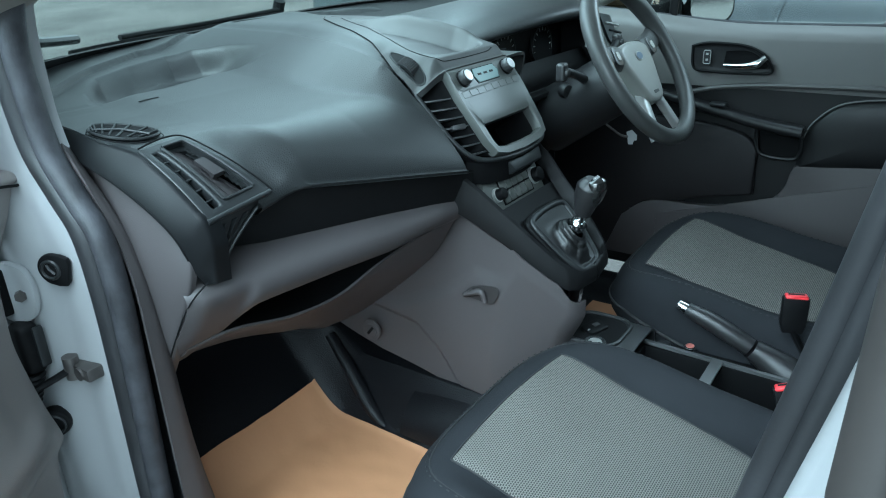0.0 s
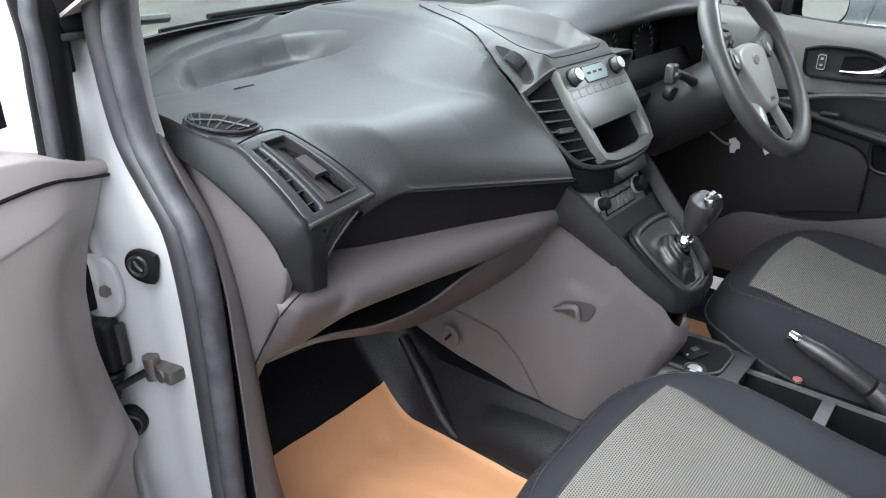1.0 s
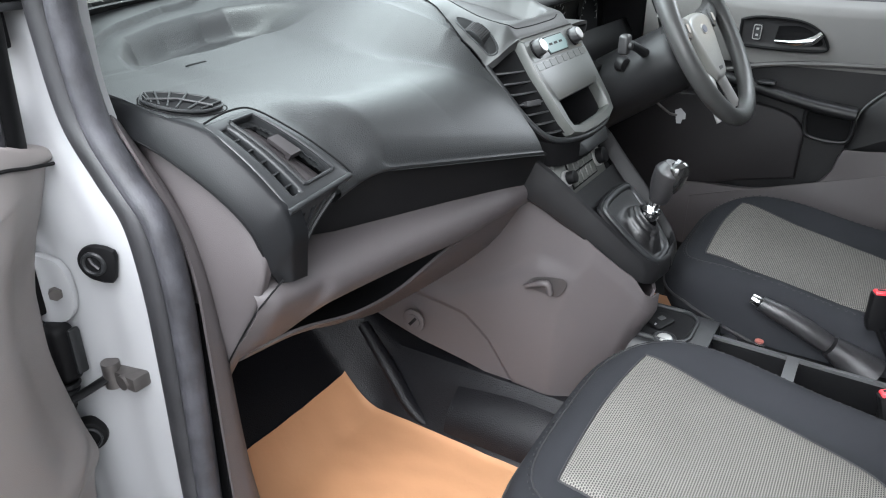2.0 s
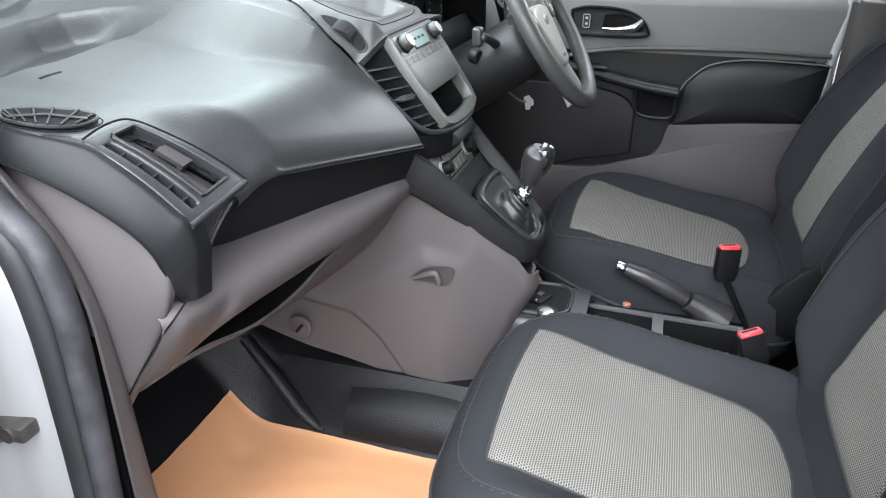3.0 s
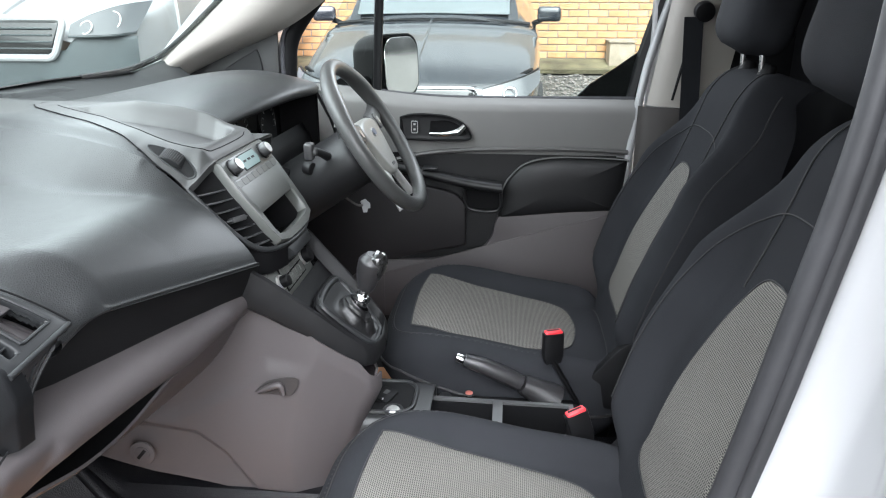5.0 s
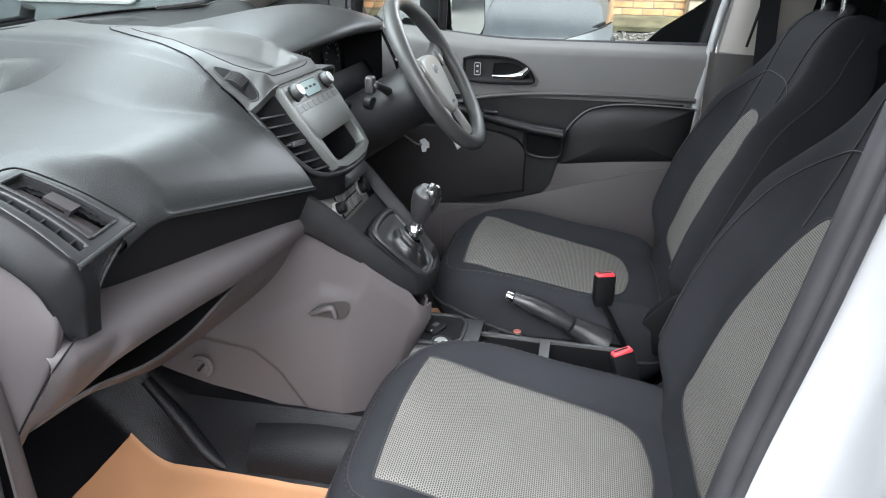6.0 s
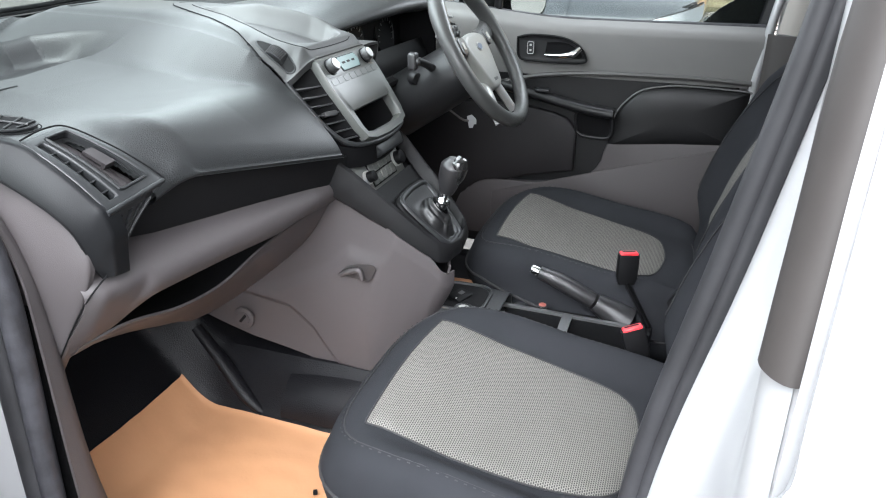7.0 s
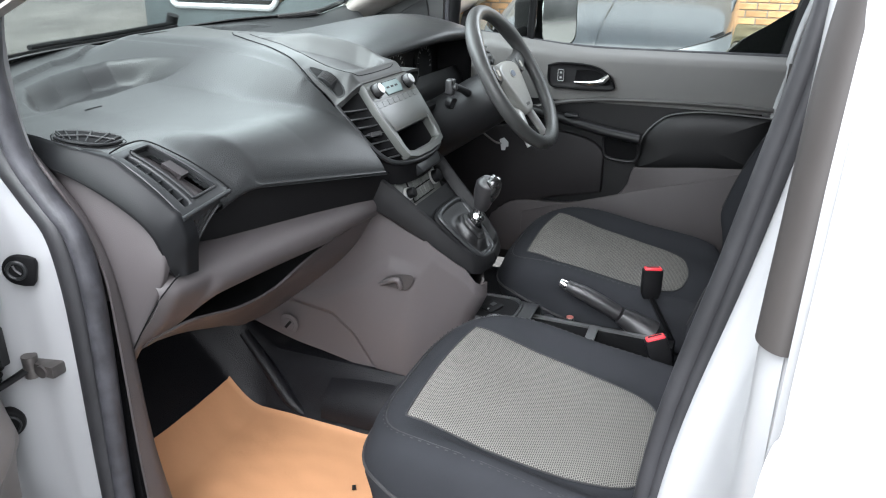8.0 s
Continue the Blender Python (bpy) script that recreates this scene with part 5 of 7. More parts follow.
def draped(edge_pts, zfun, n=18):
    """A patch inside a closed outline, laid on a surface a little proud of it."""
    ctr = np.mean(edge_pts, axis=0)
    rows = []
    for r in np.linspace(1, 0.02, n):
        rows.append([(*(ctr + r * (np.array(e) - ctr)), zfun(*(ctr + r * (np.array(e) - ctr)))) for e in edge_pts])
    return rows


def patch(rows, lift, to3d):
    """Mesh of a draped patch with a rolled edge and planar cloth coordinates."""
    bm = bmesh.new()
    layer = bm.loops.layers.uv.new("UVMap")
    vs, uvs = [], {}
    for i, row in enumerate(rows):
        line = []
        for p in row:
            v = bm.verts.new(to3d(p[0], p[1], p[2] + lift * min(1, i * 1.2)))
            uvs[v] = (p[0], p[1])
            line.append(v)
        vs.append(line)
    n = len(vs[0])
    for r, s in zip(vs, vs[1:]):
        for j in range(n):
            f = bm.faces.new((r[j], r[(j + 1) % n], s[(j + 1) % n], s[j]))
            for lp in f.loops:
                lp[layer].uv = uvs[lp.vert]
    f = bm.faces.new(vs[-1])
    for lp in f.loops:
        lp[layer].uv = uvs[lp.vert]
    return bm


def dashes(line, radius=0.0011):
    """A row of short stitches along a line."""
    bm = bmesh.new()
    line = np.array(line)
    for a, b in zip(line[::2], line[1::2]):
        d = (b - a) * 0.5
        n = np.cross(d, (0, 0, 1.0))
        n *= radius / max(1e-6, np.linalg.norm(n))
        up = np.array((0, 0, radius))
        ring = [[bm.verts.new(p + q) for q in (n, up, -n)] for p in (a, a + d * 1.3)]
        for j in range(2):
            bm.faces.new((ring[0][j], ring[0][j + 1], ring[1][j + 1], ring[1][j]))
    return bm


def seat(xc, back_y, tilt, head_v, head_z, label):
    st = thing("front_seat", label, "car seat", (xc, 0.45, 0.49), group="front seats")
    # cushion
    hw, hl, cy = 0.248, 0.272, 0.452
    rings = []
    for r in np.linspace(0.02, 1, 26):
        ring = []
        for a in np.linspace(0, 2 * math.pi, 80, endpoint=False):
            x, y = outline(a, hw * r, hl * r, 4.2 if math.sin(a) > 0 else 6)
            drop = 0.045 * (1 - math.sqrt(max(0, 1 - max(0, (r - 0.80) / 0.20) ** 2)))
            nose = 0.030 * step(0.60, 0.74, y + cy)
            ring.append((xc + x, y + cy, float(cushion_z(x, y + cy)) - drop - nose))
        rings.append(ring)
    for k, (g, z) in enumerate(((1.012, -0.075), (1.004, -0.10), (0.95, -0.130), (0.88, -0.155), (0.80, -0.19)) if xc > 0 else ((1.012, -0.075), (1.010, -0.10), (0.985, -0.135), (0.97, -0.165), (0.90, -0.19))):
        ring = []
        for a in np.linspace(0, 2 * math.pi, 80, endpoint=False):
            x, y = outline(a, hw * g, hl * g, 4.2 if math.sin(a) > 0 else 6)
            ring.append((xc + x, y + cy, 0.826 + z - float(sink(y + cy))))
        rings.append(ring)
    bm = bmesh.new()
    vs = [[bm.verts.new(p) for p in ring] for ring in rings]
    for r, s in zip(vs, vs[1:]):
        for j in range(80):
            bm.faces.new((r[j], r[(j + 1) % 80], s[(j + 1) % 80], s[j]))
    bm.faces.new(vs[0])
    bm.faces.new(vs[-1])
    cush = part("cushion", bm, CLOTH, st, "dark cloth seat cushion")
    top = lambda x, y: float(cushion_z(x, y)) - 0.030 * float(step(0.60, 0.74, y))
    half = [(0.158, 0.634), (0.158, 0.60), (0.157, 0.55), (0.154, 0.48), (0.149, 0.42), (0.140, 0.365), (0.126, 0.320), (0.100, 0.292), (0.052, 0.279)]
    edge = [tuple(p) for p in spline([(-0.156, 0.642), (-0.148, 0.648), (-0.08, 0.651), (0.0, 0.652), (0.08, 0.648), (0.150, 0.640)] + half + [(0.0, 0.274)] + [(-x, y) for x, y in half[::-1][:-1]] + [(-0.157, 0.634), (-0.156, 0.642)], 110)[:-1]]
    part("cushion_insert", patch(draped(edge, top), 0.0045, lambda x, y, z: (xc + x, y, z)), MESH, cush, "pale grey open-weave cloth panel")
    part("insert_seam", tube([(xc + x, y, top(x, y) + 0.001) for x, y in edge], 0.0015, 6, closed=True), STITCH, cush)
    band = [outline(a, hw * 0.87, hl * 0.90, 4.2) for a in np.linspace(0, 2 * math.pi, 90, endpoint=False)]
    part("side_seam", tube([(xc + x, y + cy, top(x, y + cy) - 0.0045) for x, y in band], 0.0013, 6, closed=True), STITCH, cush)
    line = [outline(a, hw * 0.885, hl * 0.915, 4.2 if math.sin(a) > 0 else 6) for a in np.linspace(-0.5, math.pi + 0.5, 170)]
    sewn = part("stitching", dashes([(xc + x, y + cy, top(x, y + cy) - 0.0042) for x, y in line]), STITCH, cush)
    sewn["kind"] = "stuff"
    low = [outline(a, hw * 1.012, hl * 1.012, 4.2 if math.sin(a) > 0 else 6) for a in np.linspace(0, 2 * math.pi, 90, endpoint=False)]
    part("welt", tube([(xc + x, y + cy, 0.748 - float(sink(y + cy))) for x, y in low], 0.0035, 6, closed=True), STITCH, cush)
    # base
    part("base_shell", box(xc - (0.232 if xc < 0 else 0.19), xc + (0.232 if xc < 0 else 0.19), 0.20, 0.675, 0.56, 0.675, 0.03, 3), GREY if xc < 0 else BLACK, st, "grey plastic seat base")
    for sx in (-1, 1):
        part("runner", box(xc + sx * 0.19 - 0.02, xc + sx * 0.19 + 0.02, 0.16, 0.70, 0.50, 0.575, 0.006), BLACK, st)
    part("front_cover", box(xc - 0.20, xc - 0.15, 0.66, 0.72, 0.50, 0.60, 0.012, 3), BLACK, st)
    # backrest: own frame, x across, y up the back, z towards the front
    bmx = plane_at((xc, back_y, 0.80), (-1, 0, 0), (0, -math.sin(radians(tilt)), math.cos(radians(tilt))))

    def back_w(v):
        return np.interp(v, (-0.05, 0.05, 0.20, 0.34, 0.46, 0.55, 0.62), (0.225, 0.243, 0.250, 0.228, 0.190, 0.158, 0.115))

    def back_front(x, v):
        w = back_w(v)
        u = np.abs(x) / w
        bol = 0.062 * step(0.62, 0.95, u) * step(0.52, 0.34, v) * step(-0.05, 0.06, v)
        edge_round = 0.085 * (1 - np.sqrt(np.clip(1 - np.clip((u - 0.80) / 0.20, 0, 1) ** 2, 0, 1)))
        cap = 0.06 * (1 - np.sqrt(np.clip(1 - np.clip((v - 0.52) / 0.10, 0, 1) ** 2, 0, 1)))
        lumbar = 0.012 * np.exp(-((v - 0.18) / 0.12) ** 2)
        return 0.0 + bol + lumbar - edge_round - cap

    front, rear = [], []
    vv = np.linspace(-0.12, 0.62, 50)
    for v in vv:
        w = float(back_w(v))
        front.append([(x, v, float(back_front(x, v))) for x in w * np.sin(np.linspace(-math.pi / 2, math.pi / 2, 44))])
        rear.append([(x, v, -0.115 - 0.02 * (1 - (x / w) ** 2) + 0.03 * float(step(0.5, 0.62, v))) for x in 0.985 * w * np.sin(np.linspace(math.pi / 2, -math.pi / 2, 44))])
    bm = bmesh.new()
    loops = [[bm.verts.new(bmx @ Vector(p)) for p in f + r] for f, r in zip(front, rear)]
    for r, s in zip(loops, loops[1:]):
        for j in range(len(r)):
            bm.faces.new((r[j], r[(j + 1) % len(r)], s[(j + 1) % len(r)], s[j]))
    bm.faces.new(loops[0])
    bm.faces.new(loops[-1])
    back = part("backrest", bm, CLOTH, st, "dark cloth backrest")
    bedge = [tuple(p) for p in spline([(0.0, 0.385), (0.045, 0.376), (0.075, 0.335), (0.095, 0.27), (0.112, 0.16), (0.122, 0.07), (0.120, 0.02), (0.0, 0.012), (-0.120, 0.02), (-0.122, 0.07), (-0.112, 0.16), (-0.095, 0.27), (-0.075, 0.335), (-0.045, 0.376), (0.0, 0.385)], 80)[:-1]]
    part("back_insert", patch(draped(bedge, lambda x, v: float(back_front(x, v))), 0.0045, lambda x, v, z: bmx @ Vector((x, v, z))), MESH, back, "pale grey open-weave cloth panel")
    part("insert_seam", tube([bmx @ Vector((x, v, float(back_front(x, v)) + 0.001)) for x, v in bedge], 0.0015, 6, closed=True), STITCH, back)
    arch = spline([(-0.215, 0.06), (-0.205, 0.25), (-0.16, 0.40), (-0.10, 0.455), (0, 0.465), (0.10, 0.455), (0.16, 0.40), (0.205, 0.25), (0.215, 0.06)], 60)
    part("arch_seam", tube([bmx @ Vector((x, v, float(back_front(x, v)) + 0.0012)) for x, v in arch], 0.0013, 6), STITCH, back)
    for sx in (-1, 1):
        up = spline([(sx * 0.092, 0.345), (sx * 0.092, 0.45), (sx * 0.098, 0.55), (sx * 0.085, 0.61)], 30)
        part("shoulder_seam", tube([bmx @ Vector((x, v, float(back_front(x, v)) + 0.0012)) for x, v in up], 0.0013, 6), STITCH, back)
        side = [(sx * float(back_w(v)) * 0.985, v) for v in np.linspace(0.0, 0.58, 40)]
        part("edge_seam", tube([bmx @ Vector((x, v, float(back_front(x, v)))) for x, v in side], 0.0016, 6), STITCH, back)
    # hinge cover at the inner side
    hx = xc + (0.225 if xc < 0 else -0.225)
    part("hinge_cover", prism([tuple(p) for p in spline([(0.30, 0.70), (0.26, 0.76), (0.20, 0.83), (0.15, 0.845), (0.13, 0.80), (0.13, 0.70), (0.20, 0.68), (0.30, 0.70)], 24)[:-1]],
                              plane_at((hx - 0.012, 0, 0), (0, 1, 0), (0, 0, 1)), 0.024, 0.006), BLACK, st)
    # headrest
    head = part("headrest", bmesh.new(), CLOTH, st, "dark cloth headrest")
    hb = bmesh.new()
    rings = []
    for s in np.linspace(-1, 1, 22):
        q = math.sqrt(max(0.0, 1 - abs(s) ** 5)) * 0.94 + 0.06
        rings.append([hb.verts.new(bmx @ Vector((outline(a, 0.132 * q, 0.055 * q, 3.2)[0], head_v + 0.098 * s, outline(a, 0.132 * q, 0.058 * q, 3.2)[1] + head_z + 0.012 * s))) for a in np.linspace(0, 2 * math.pi, 48, endpoint=False)])
    for r, s in zip(rings, rings[1:]):
        for j in range(48):
            hb.faces.new((r[j], r[(j + 1) % 48], s[(j + 1) % 48], s[j]))
    hb.faces.new(rings[0])
    hb.faces.new(rings[-1])
    bmesh.ops.translate(hb, vec=-origin_of(st), verts=hb.verts)
    bmesh.ops.recalc_face_normals(hb, faces=hb.faces)
    for f in hb.faces:
        f.smooth = True
    hb.to_mesh(head.data)
    hb.free()
    for sx in (-1, 1):
        part("headrest_bar", cyl(bmx @ Vector((sx * 0.062, 0.58, -0.045)), bmx @ Vector((sx * 0.062, head_v - 0.04, head_z - 0.01)), 0.006, n=16), CHROME, st)
        part("bar_guide", cyl(bmx @ Vector((sx * 0.062, 0.600, -0.045)), bmx @ Vector((sx * 0.062, 0.630, -0.042)), 0.019, 0.015, 18, 0.003), BLACK, st)
    return st


seat(-0.362, 0.232, 19.5, 0.705, 0.040, "front passenger seat in dark cloth with pale mesh panels")
seat(0.362, 0.188, 20.0, 0.730, 0.012, "driver's seat in dark cloth with pale mesh panels")

# ---- between the seats ----
tray = thing("tunnel_console", "black low console with cup holders and silver rim", "centre console")
HOUSING = material("housing_plastic", (0.0165, 0.0170, 0.0180), 0.42, grain=0.3, scale=800, mottle=0.08, spec=0.5)
part("front_bin", loft([[(0.015 + sx * w * k, y, 0.60 + (z - 0.60) * h) for sx, w, z in ((-1, 0.085, 0.60), (-1, 0.084, 0.70), (-1, 0.076, 0.742), (-1, 0.045, 0.754), (1, 0.045, 0.754), (1, 0.076, 0.742), (1, 0.084, 0.70), (1, 0.085, 0.60))] for y, k, h in ((0.742, 0.55, 0.80), (0.738, 0.80, 0.93), (0.722, 0.94, 0.985), (0.69, 1.0, 1.0), (0.62, 1.0, 1.0), (0.58, 1.0, 0.99))], 30, 44, 0.004), HOUSING, tray, "black rounded front of the low console")
part("bin_rim", tube([(0.015 + x, 0.668 + y, 0.7565) for x, y in rounded(0.118, 0.110, 0.034, 6)], 0.0042, 8, closed=True), HOUSING, tray)
part("socket_panel", prism(rounded(0.108, 0.100, 0.030, 6), Matrix.Translation((0.015, 0.668, 0.7535)), 0.003, 0.001, 1), BLACK, tray)
usb = part("usb_port", prism(rounded(0.046, 0.034, 0.006), plane_at((0.012, 0.672, 0.757), (0.92, -0.38, 0.04), (0.38, 0.92, 0.10)), 0.006, 0.002, 2), BLACK, tray)
part("usb_slot", prism(rounded(0.014, 0.010, 0.001, 2), plane_at((0.018, 0.671, 0.7632), (0.92, -0.38, 0.04), (0.38, 0.92, 0.10)), 0.0008, 0), KNOB, usb)
part("usb_mark", box(-0.010, -0.004, 0.6735, 0.6765, 0.7622, 0.7630, 0), SILVER, usb)
part("cap_ring", tube([(-0.036 + 0.0175 * math.cos(a), 0.650 + 0.0175 * math.sin(a), 0.7575) for a in np.linspace(0, 6.283, 26, endpoint=False)], 0.0028, 8, closed=True), VENTBLACK, tray)
part("power_cap", cyl((-0.036, 0.650, 0.752), (-0.036, 0.650, 0.7605), 0.0145, 0.0128, 26, 0.003), SILVER, tray, "silver power socket cap")
RX0, RX1 = -0.062, 0.066
part("tray_body", join(box(RX0, RX1, 0.30, 0.60, 0.62, 0.650, 0.006), box(RX0, RX0 + 0.008, 0.30, 0.60, 0.64, 0.722, 0.003), box(RX1 - 0.008, RX1, 0.30, 0.60, 0.64, 0.722, 0.003),
                       box(RX0, RX1, 0.298, 0.312, 0.64, 0.722, 0.003), box(RX0, RX1, 0.585, 0.60, 0.64, 0.722, 0.003)), BLACK, tray)
rimq = [(-0.066, 0.604, 0.732), (0.066, 0.604, 0.732), (0.066, 0.300, 0.727), (-0.066, 0.300, 0.727)]
part("rim", plate([rimq[0], rimq[1], rimq[2], rimq[3]], (0, 0.025, 0.47, 0.535, 0.97, 1), (0, 0.065, 0.935, 1), [(1, 1), (3, 1)], 0.006), material("rim_silver", (0.085, 0.087, 0.088), 0.34, metal=0.2, mottle=0.06), tray, "satin silver rim with a cross bar")
part("floor_panel", box(0.068, 0.130, 0.28, 0.64, 0.60, 0.708, 0.01), BLACK, tray)
for y in (0.605, 0.562):
    part("blank_plug", cyl((0.098, y, 0.706), (0.098, y, 0.715), 0.013, n=20, bevel=0.002), VENTBLACK, tray)
part("lighter", cyl((0.099, 0.512, 0.706), (0.099, 0.512, 0.722), 0.013, n=24, bevel=0.002), CHROME, tray, "chrome lighter with a red mark")
part("lighter_face", cyl((0.099, 0.512, 0.7222), (0.099, 0.512, 0.7235), 0.008, n=20), material("lighter_face", (0.30, 0.10, 0.08), 0.4), tray)

brake = thing("handbrake", "black leather handbrake with a silver button, lowered", "handbrake")
part("grip", tube([(0.088, 0.515, 0.802), (0.090, 0.485, 0.792), (0.092, 0.445, 0.774), (0.094, 0.405, 0.754)], [0.0135, 0.0165, 0.0175, 0.0165], 16, 24), LEATHER, brake)
part("collar", tube([(0.088, 0.522, 0.805), (0.088, 0.512, 0.801)], [0.0130, 0.0142], 16, 3), VENTBLACK, brake)
part("grip_seam", tube([(0.0885, 0.500, 0.8130), (0.0905, 0.470, 0.8025), (0.0925, 0.435, 0.7870), (0.094, 0.408, 0.7725)], 0.0010, 6, 16), STITCH, brake)
part("button", cyl((0.087, 0.520, 0.804), (0.086, 0.540, 0.812), 0.0112, 0.0092, 18, 0.003), CHROME, brake)
part("gaiter", tube([(0.094, 0.402, 0.752), (0.098, 0.372, 0.735), (0.100, 0.335, 0.712)], [0.019, 0.026, 0.036], 16, 12), LEATHER, brake)

lever = thing("gear_lever", "black gear knob on a chrome collar with leather gaiter", "gear lever")
def gaiter_edge(a, k=1.0):
    """Rounded six-sided frame, narrow and blunt at its rear end."""
    six = [(0.0, -0.048), (0.032, -0.047), (0.045, -0.036), (0.060, 0.004), (0.066, 0.036), (0.058, 0.045), (0.0, 0.048),
           (-0.058, 0.045), (-0.066, 0.036), (-0.060, 0.004), (-0.045, -0.036), (-0.032, -0.047), (0.0, -0.048)]
    q = (a / (2 * math.pi) % 1) * (len(six) - 1)
    i = int(q)
    p, r = np.array(six[i]), np.array(six[(i + 1) % len(six)])
    x, y = k * (p + (q - i) * (r - p))
    return np.array((XC + x, 0.732 + y, 0.937 + 1.0 * y))


def edge_line(k, n=72):
    pts = np.array([gaiter_edge(a, k) for a in np.linspace(0, 2 * math.pi, n, endpoint=False)])
    return (np.roll(pts, 2, 0) + np.roll(pts, 1, 0) + pts + np.roll(pts, -1, 0) + np.roll(pts, -2, 0)) / 5


rows = []
ring0 = np.vstack([edge_line(0.93), edge_line(0.93)[:1]])
for s in np.linspace(0, 1, 34):
    row = []
    for j, a in enumerate(np.linspace(0, 2 * math.pi, 73)):
        top = np.array((XC + 0.0150 * math.sin(a), 0.716 - 0.0150 * math.cos(a), 0.958))
        k = s ** 0.62
        rise = s ** 1.5
        out = np.array((math.sin(a), -math.cos(a), 0.0))
        slack = math.sin(math.pi * s)
        flat = ring0[j][:2] * (1 - k) + top[:2] * k
        p = np.array((*flat, 0.937 + (flat[1] - 0.732) - 0.007 * math.sin(math.pi * min(1, 1.6 * s)) + rise * (top[2] - 0.921)))
        fold = slack * (0.0022 * math.sin(4 * a + 1.5 * s + 0.6) + 0.0012 * math.sin(7 * a - 4 * s + 1)) + 0.0016 * math.sin(26 * s + 1.2 * math.sin(a)) * float(step(0.45, 0.7, s)) * (1 - s ** 6)
        row.append(p + fold * (out + np.array((0, 0, 0.6))))
    rows.append(row)
GAITER = material("gaiter_skin", (0.007, 0.007, 0.0075), 0.46, grain=0.4, kind="leather", scale=500, depth=0.0005, spec=0.6)
part("gaiter", shell(rows, 0.002), GAITER, lever, "creased glossy leather gaiter")
part("frame", tube(list(edge_line(1.0)), 0.0068, 12, closed=True), VENTBLACK, lever, "satin black gaiter frame")
part("frame_base", tube([p - np.array((0, 0, 0.006)) for p in edge_line(1.13)], 0.0060, 10, closed=True), BLACK, lever)
part("collar", tube([(XC, 0.7155, 0.954), (XC, 0.7145, 0.960), (XC, 0.7125, 0.968), (XC, 0.7105, 0.974), (XC, 0.7095, 0.976), (XC, 0.704, 0.996)], [0.0135, 0.0155, 0.0155, 0.0130, 0.0092, 0.0090], 22, 30), CHROME, lever, "chrome collar")
part("collar_groove", tube([np.array((XC, 0.7125, 0.968)) + 0.0157 * np.array((math.cos(a), math.sin(a), 0.3 * math.sin(a))) for a in np.linspace(0, 6.283, 24, endpoint=False)], 0.0010, 6, closed=True), DEEP, lever)
part("knob", tube([(XC, 0.705, 0.988), (XC, 0.701, 1.000), (XC, 0.696, 1.022), (XC, 0.690, 1.042), (XC, 0.685, 1.056)], [0.0150, 0.0185, 0.0235, 0.0250, 0.0140], 22, 28, flat=1.0), LEATHER, lever)
part("cap", tube([(XC, 0.690, 1.010), (XC, 0.684, 1.026), (XC, 0.680, 1.044), (XC, 0.680, 1.0545), (XC, 0.681, 1.0590)], [0.0130, 0.0185, 0.0205, 0.0180, 0.008], 22, 20, flat=1.0), GLOSS, lever, "gloss black cap of the gear knob")
KM = plane_at((XC, 0.6765, 1.0592), (1, 0, 0), (0, 0.93, 0.36))
for x in (-0.007, 0.0, 0.007):
    part("shift_line", box(x - 0.0007, x + 0.0007, -0.006, 0.006, -0.004, 0.0012, 0, 1, KM), PAINT, lever)
part("shift_line", box(-0.007, 0.007, -0.0007, 0.0007, -0.004, 0.0011, 0, 1, KM), PAINT, lever)


def buckle(top, foot, xdir, label):
    b = thing("seat_belt_buckle", label, "seat belt buckle", group="buckles")
    up = (Vector(top) - Vector(foot)).normalized()
    m = plane_at(top, xdir, up)
    part("housing", prism([(-0.021, 0), (0.021, 0), (0.021, -0.05), (0.016, -0.066), (-0.016, -0.066), (-0.021, -0.05)], m @ pose(0, 0, -0.010), 0.020, 0.004, 2), BLACK, b)
    part("button", box(-0.018, 0.018, -0.007, 0.004, -0.0085, 0.0085, 0.002, 1, m), RED, b, "red release button")
    part("slot", box(-0.013, 0.013, 0.003, 0.0046, -0.004, 0.001, 0, 1, m), BLACK, b)
    part("stem", tube([m @ Vector((0, -0.06, 0)), Vector(foot)], [0.012, 0.010], 10, 6, flat=0.5), BLACK, b)
    return b


buckle((0.098, 0.345, 0.870), (0.112, 0.285, 0.70), (0.35, -0.93, 0.0), "black seat belt buckle with a red button on a stalk")
buckle((-0.100, 0.314, 0.812), (-0.100, 0.275, 0.69), (0.35, -0.93, 0.3), "black seat belt buckle with a red button, low")

# hook and fastener in the console side
hook = thing("bag_hook", "small grey moulded bag hook in a recess", "hook")
hm = plane_at((-0.120, 0.836, 0.851), (0, -1, 0.12), (0, 0.12, 1))
# flat plate in darkened console grey, painting the shade of a recess
part("recess", prism([tuple(p) for p in spline([(-0.048, -0.006), (-0.018, 0.014), (0.030, 0.018), (0.036, 0.004), (0.018, -0.018), (-0.01, -0.014), (-0.048, -0.006)], 28)[:-1]], hm @ pose(0, 0, 0.010), 0.0015, 0.0006, 1), material("recess_shade_grey", (0.022, 0.019, 0.019), 0.6), hook)
part("hook", tube([hm @ Vector((-0.040, -0.006, 0.012)), hm @ Vector((-0.018, 0.004, 0.018)), hm @ Vector((0.004, 0.008, 0.019)), hm @ Vector((0.008, -0.012, 0.017))], [0.004, 0.006, 0.006, 0.005], 10, 20), GREY, hook)
fast = thing("trim_fastener", "round grey quarter-turn trim fastener", "fastener")
fm = plane_at((-0.1555, 1.096, 0.713), (0, -1, 0), (0, 0, 1))
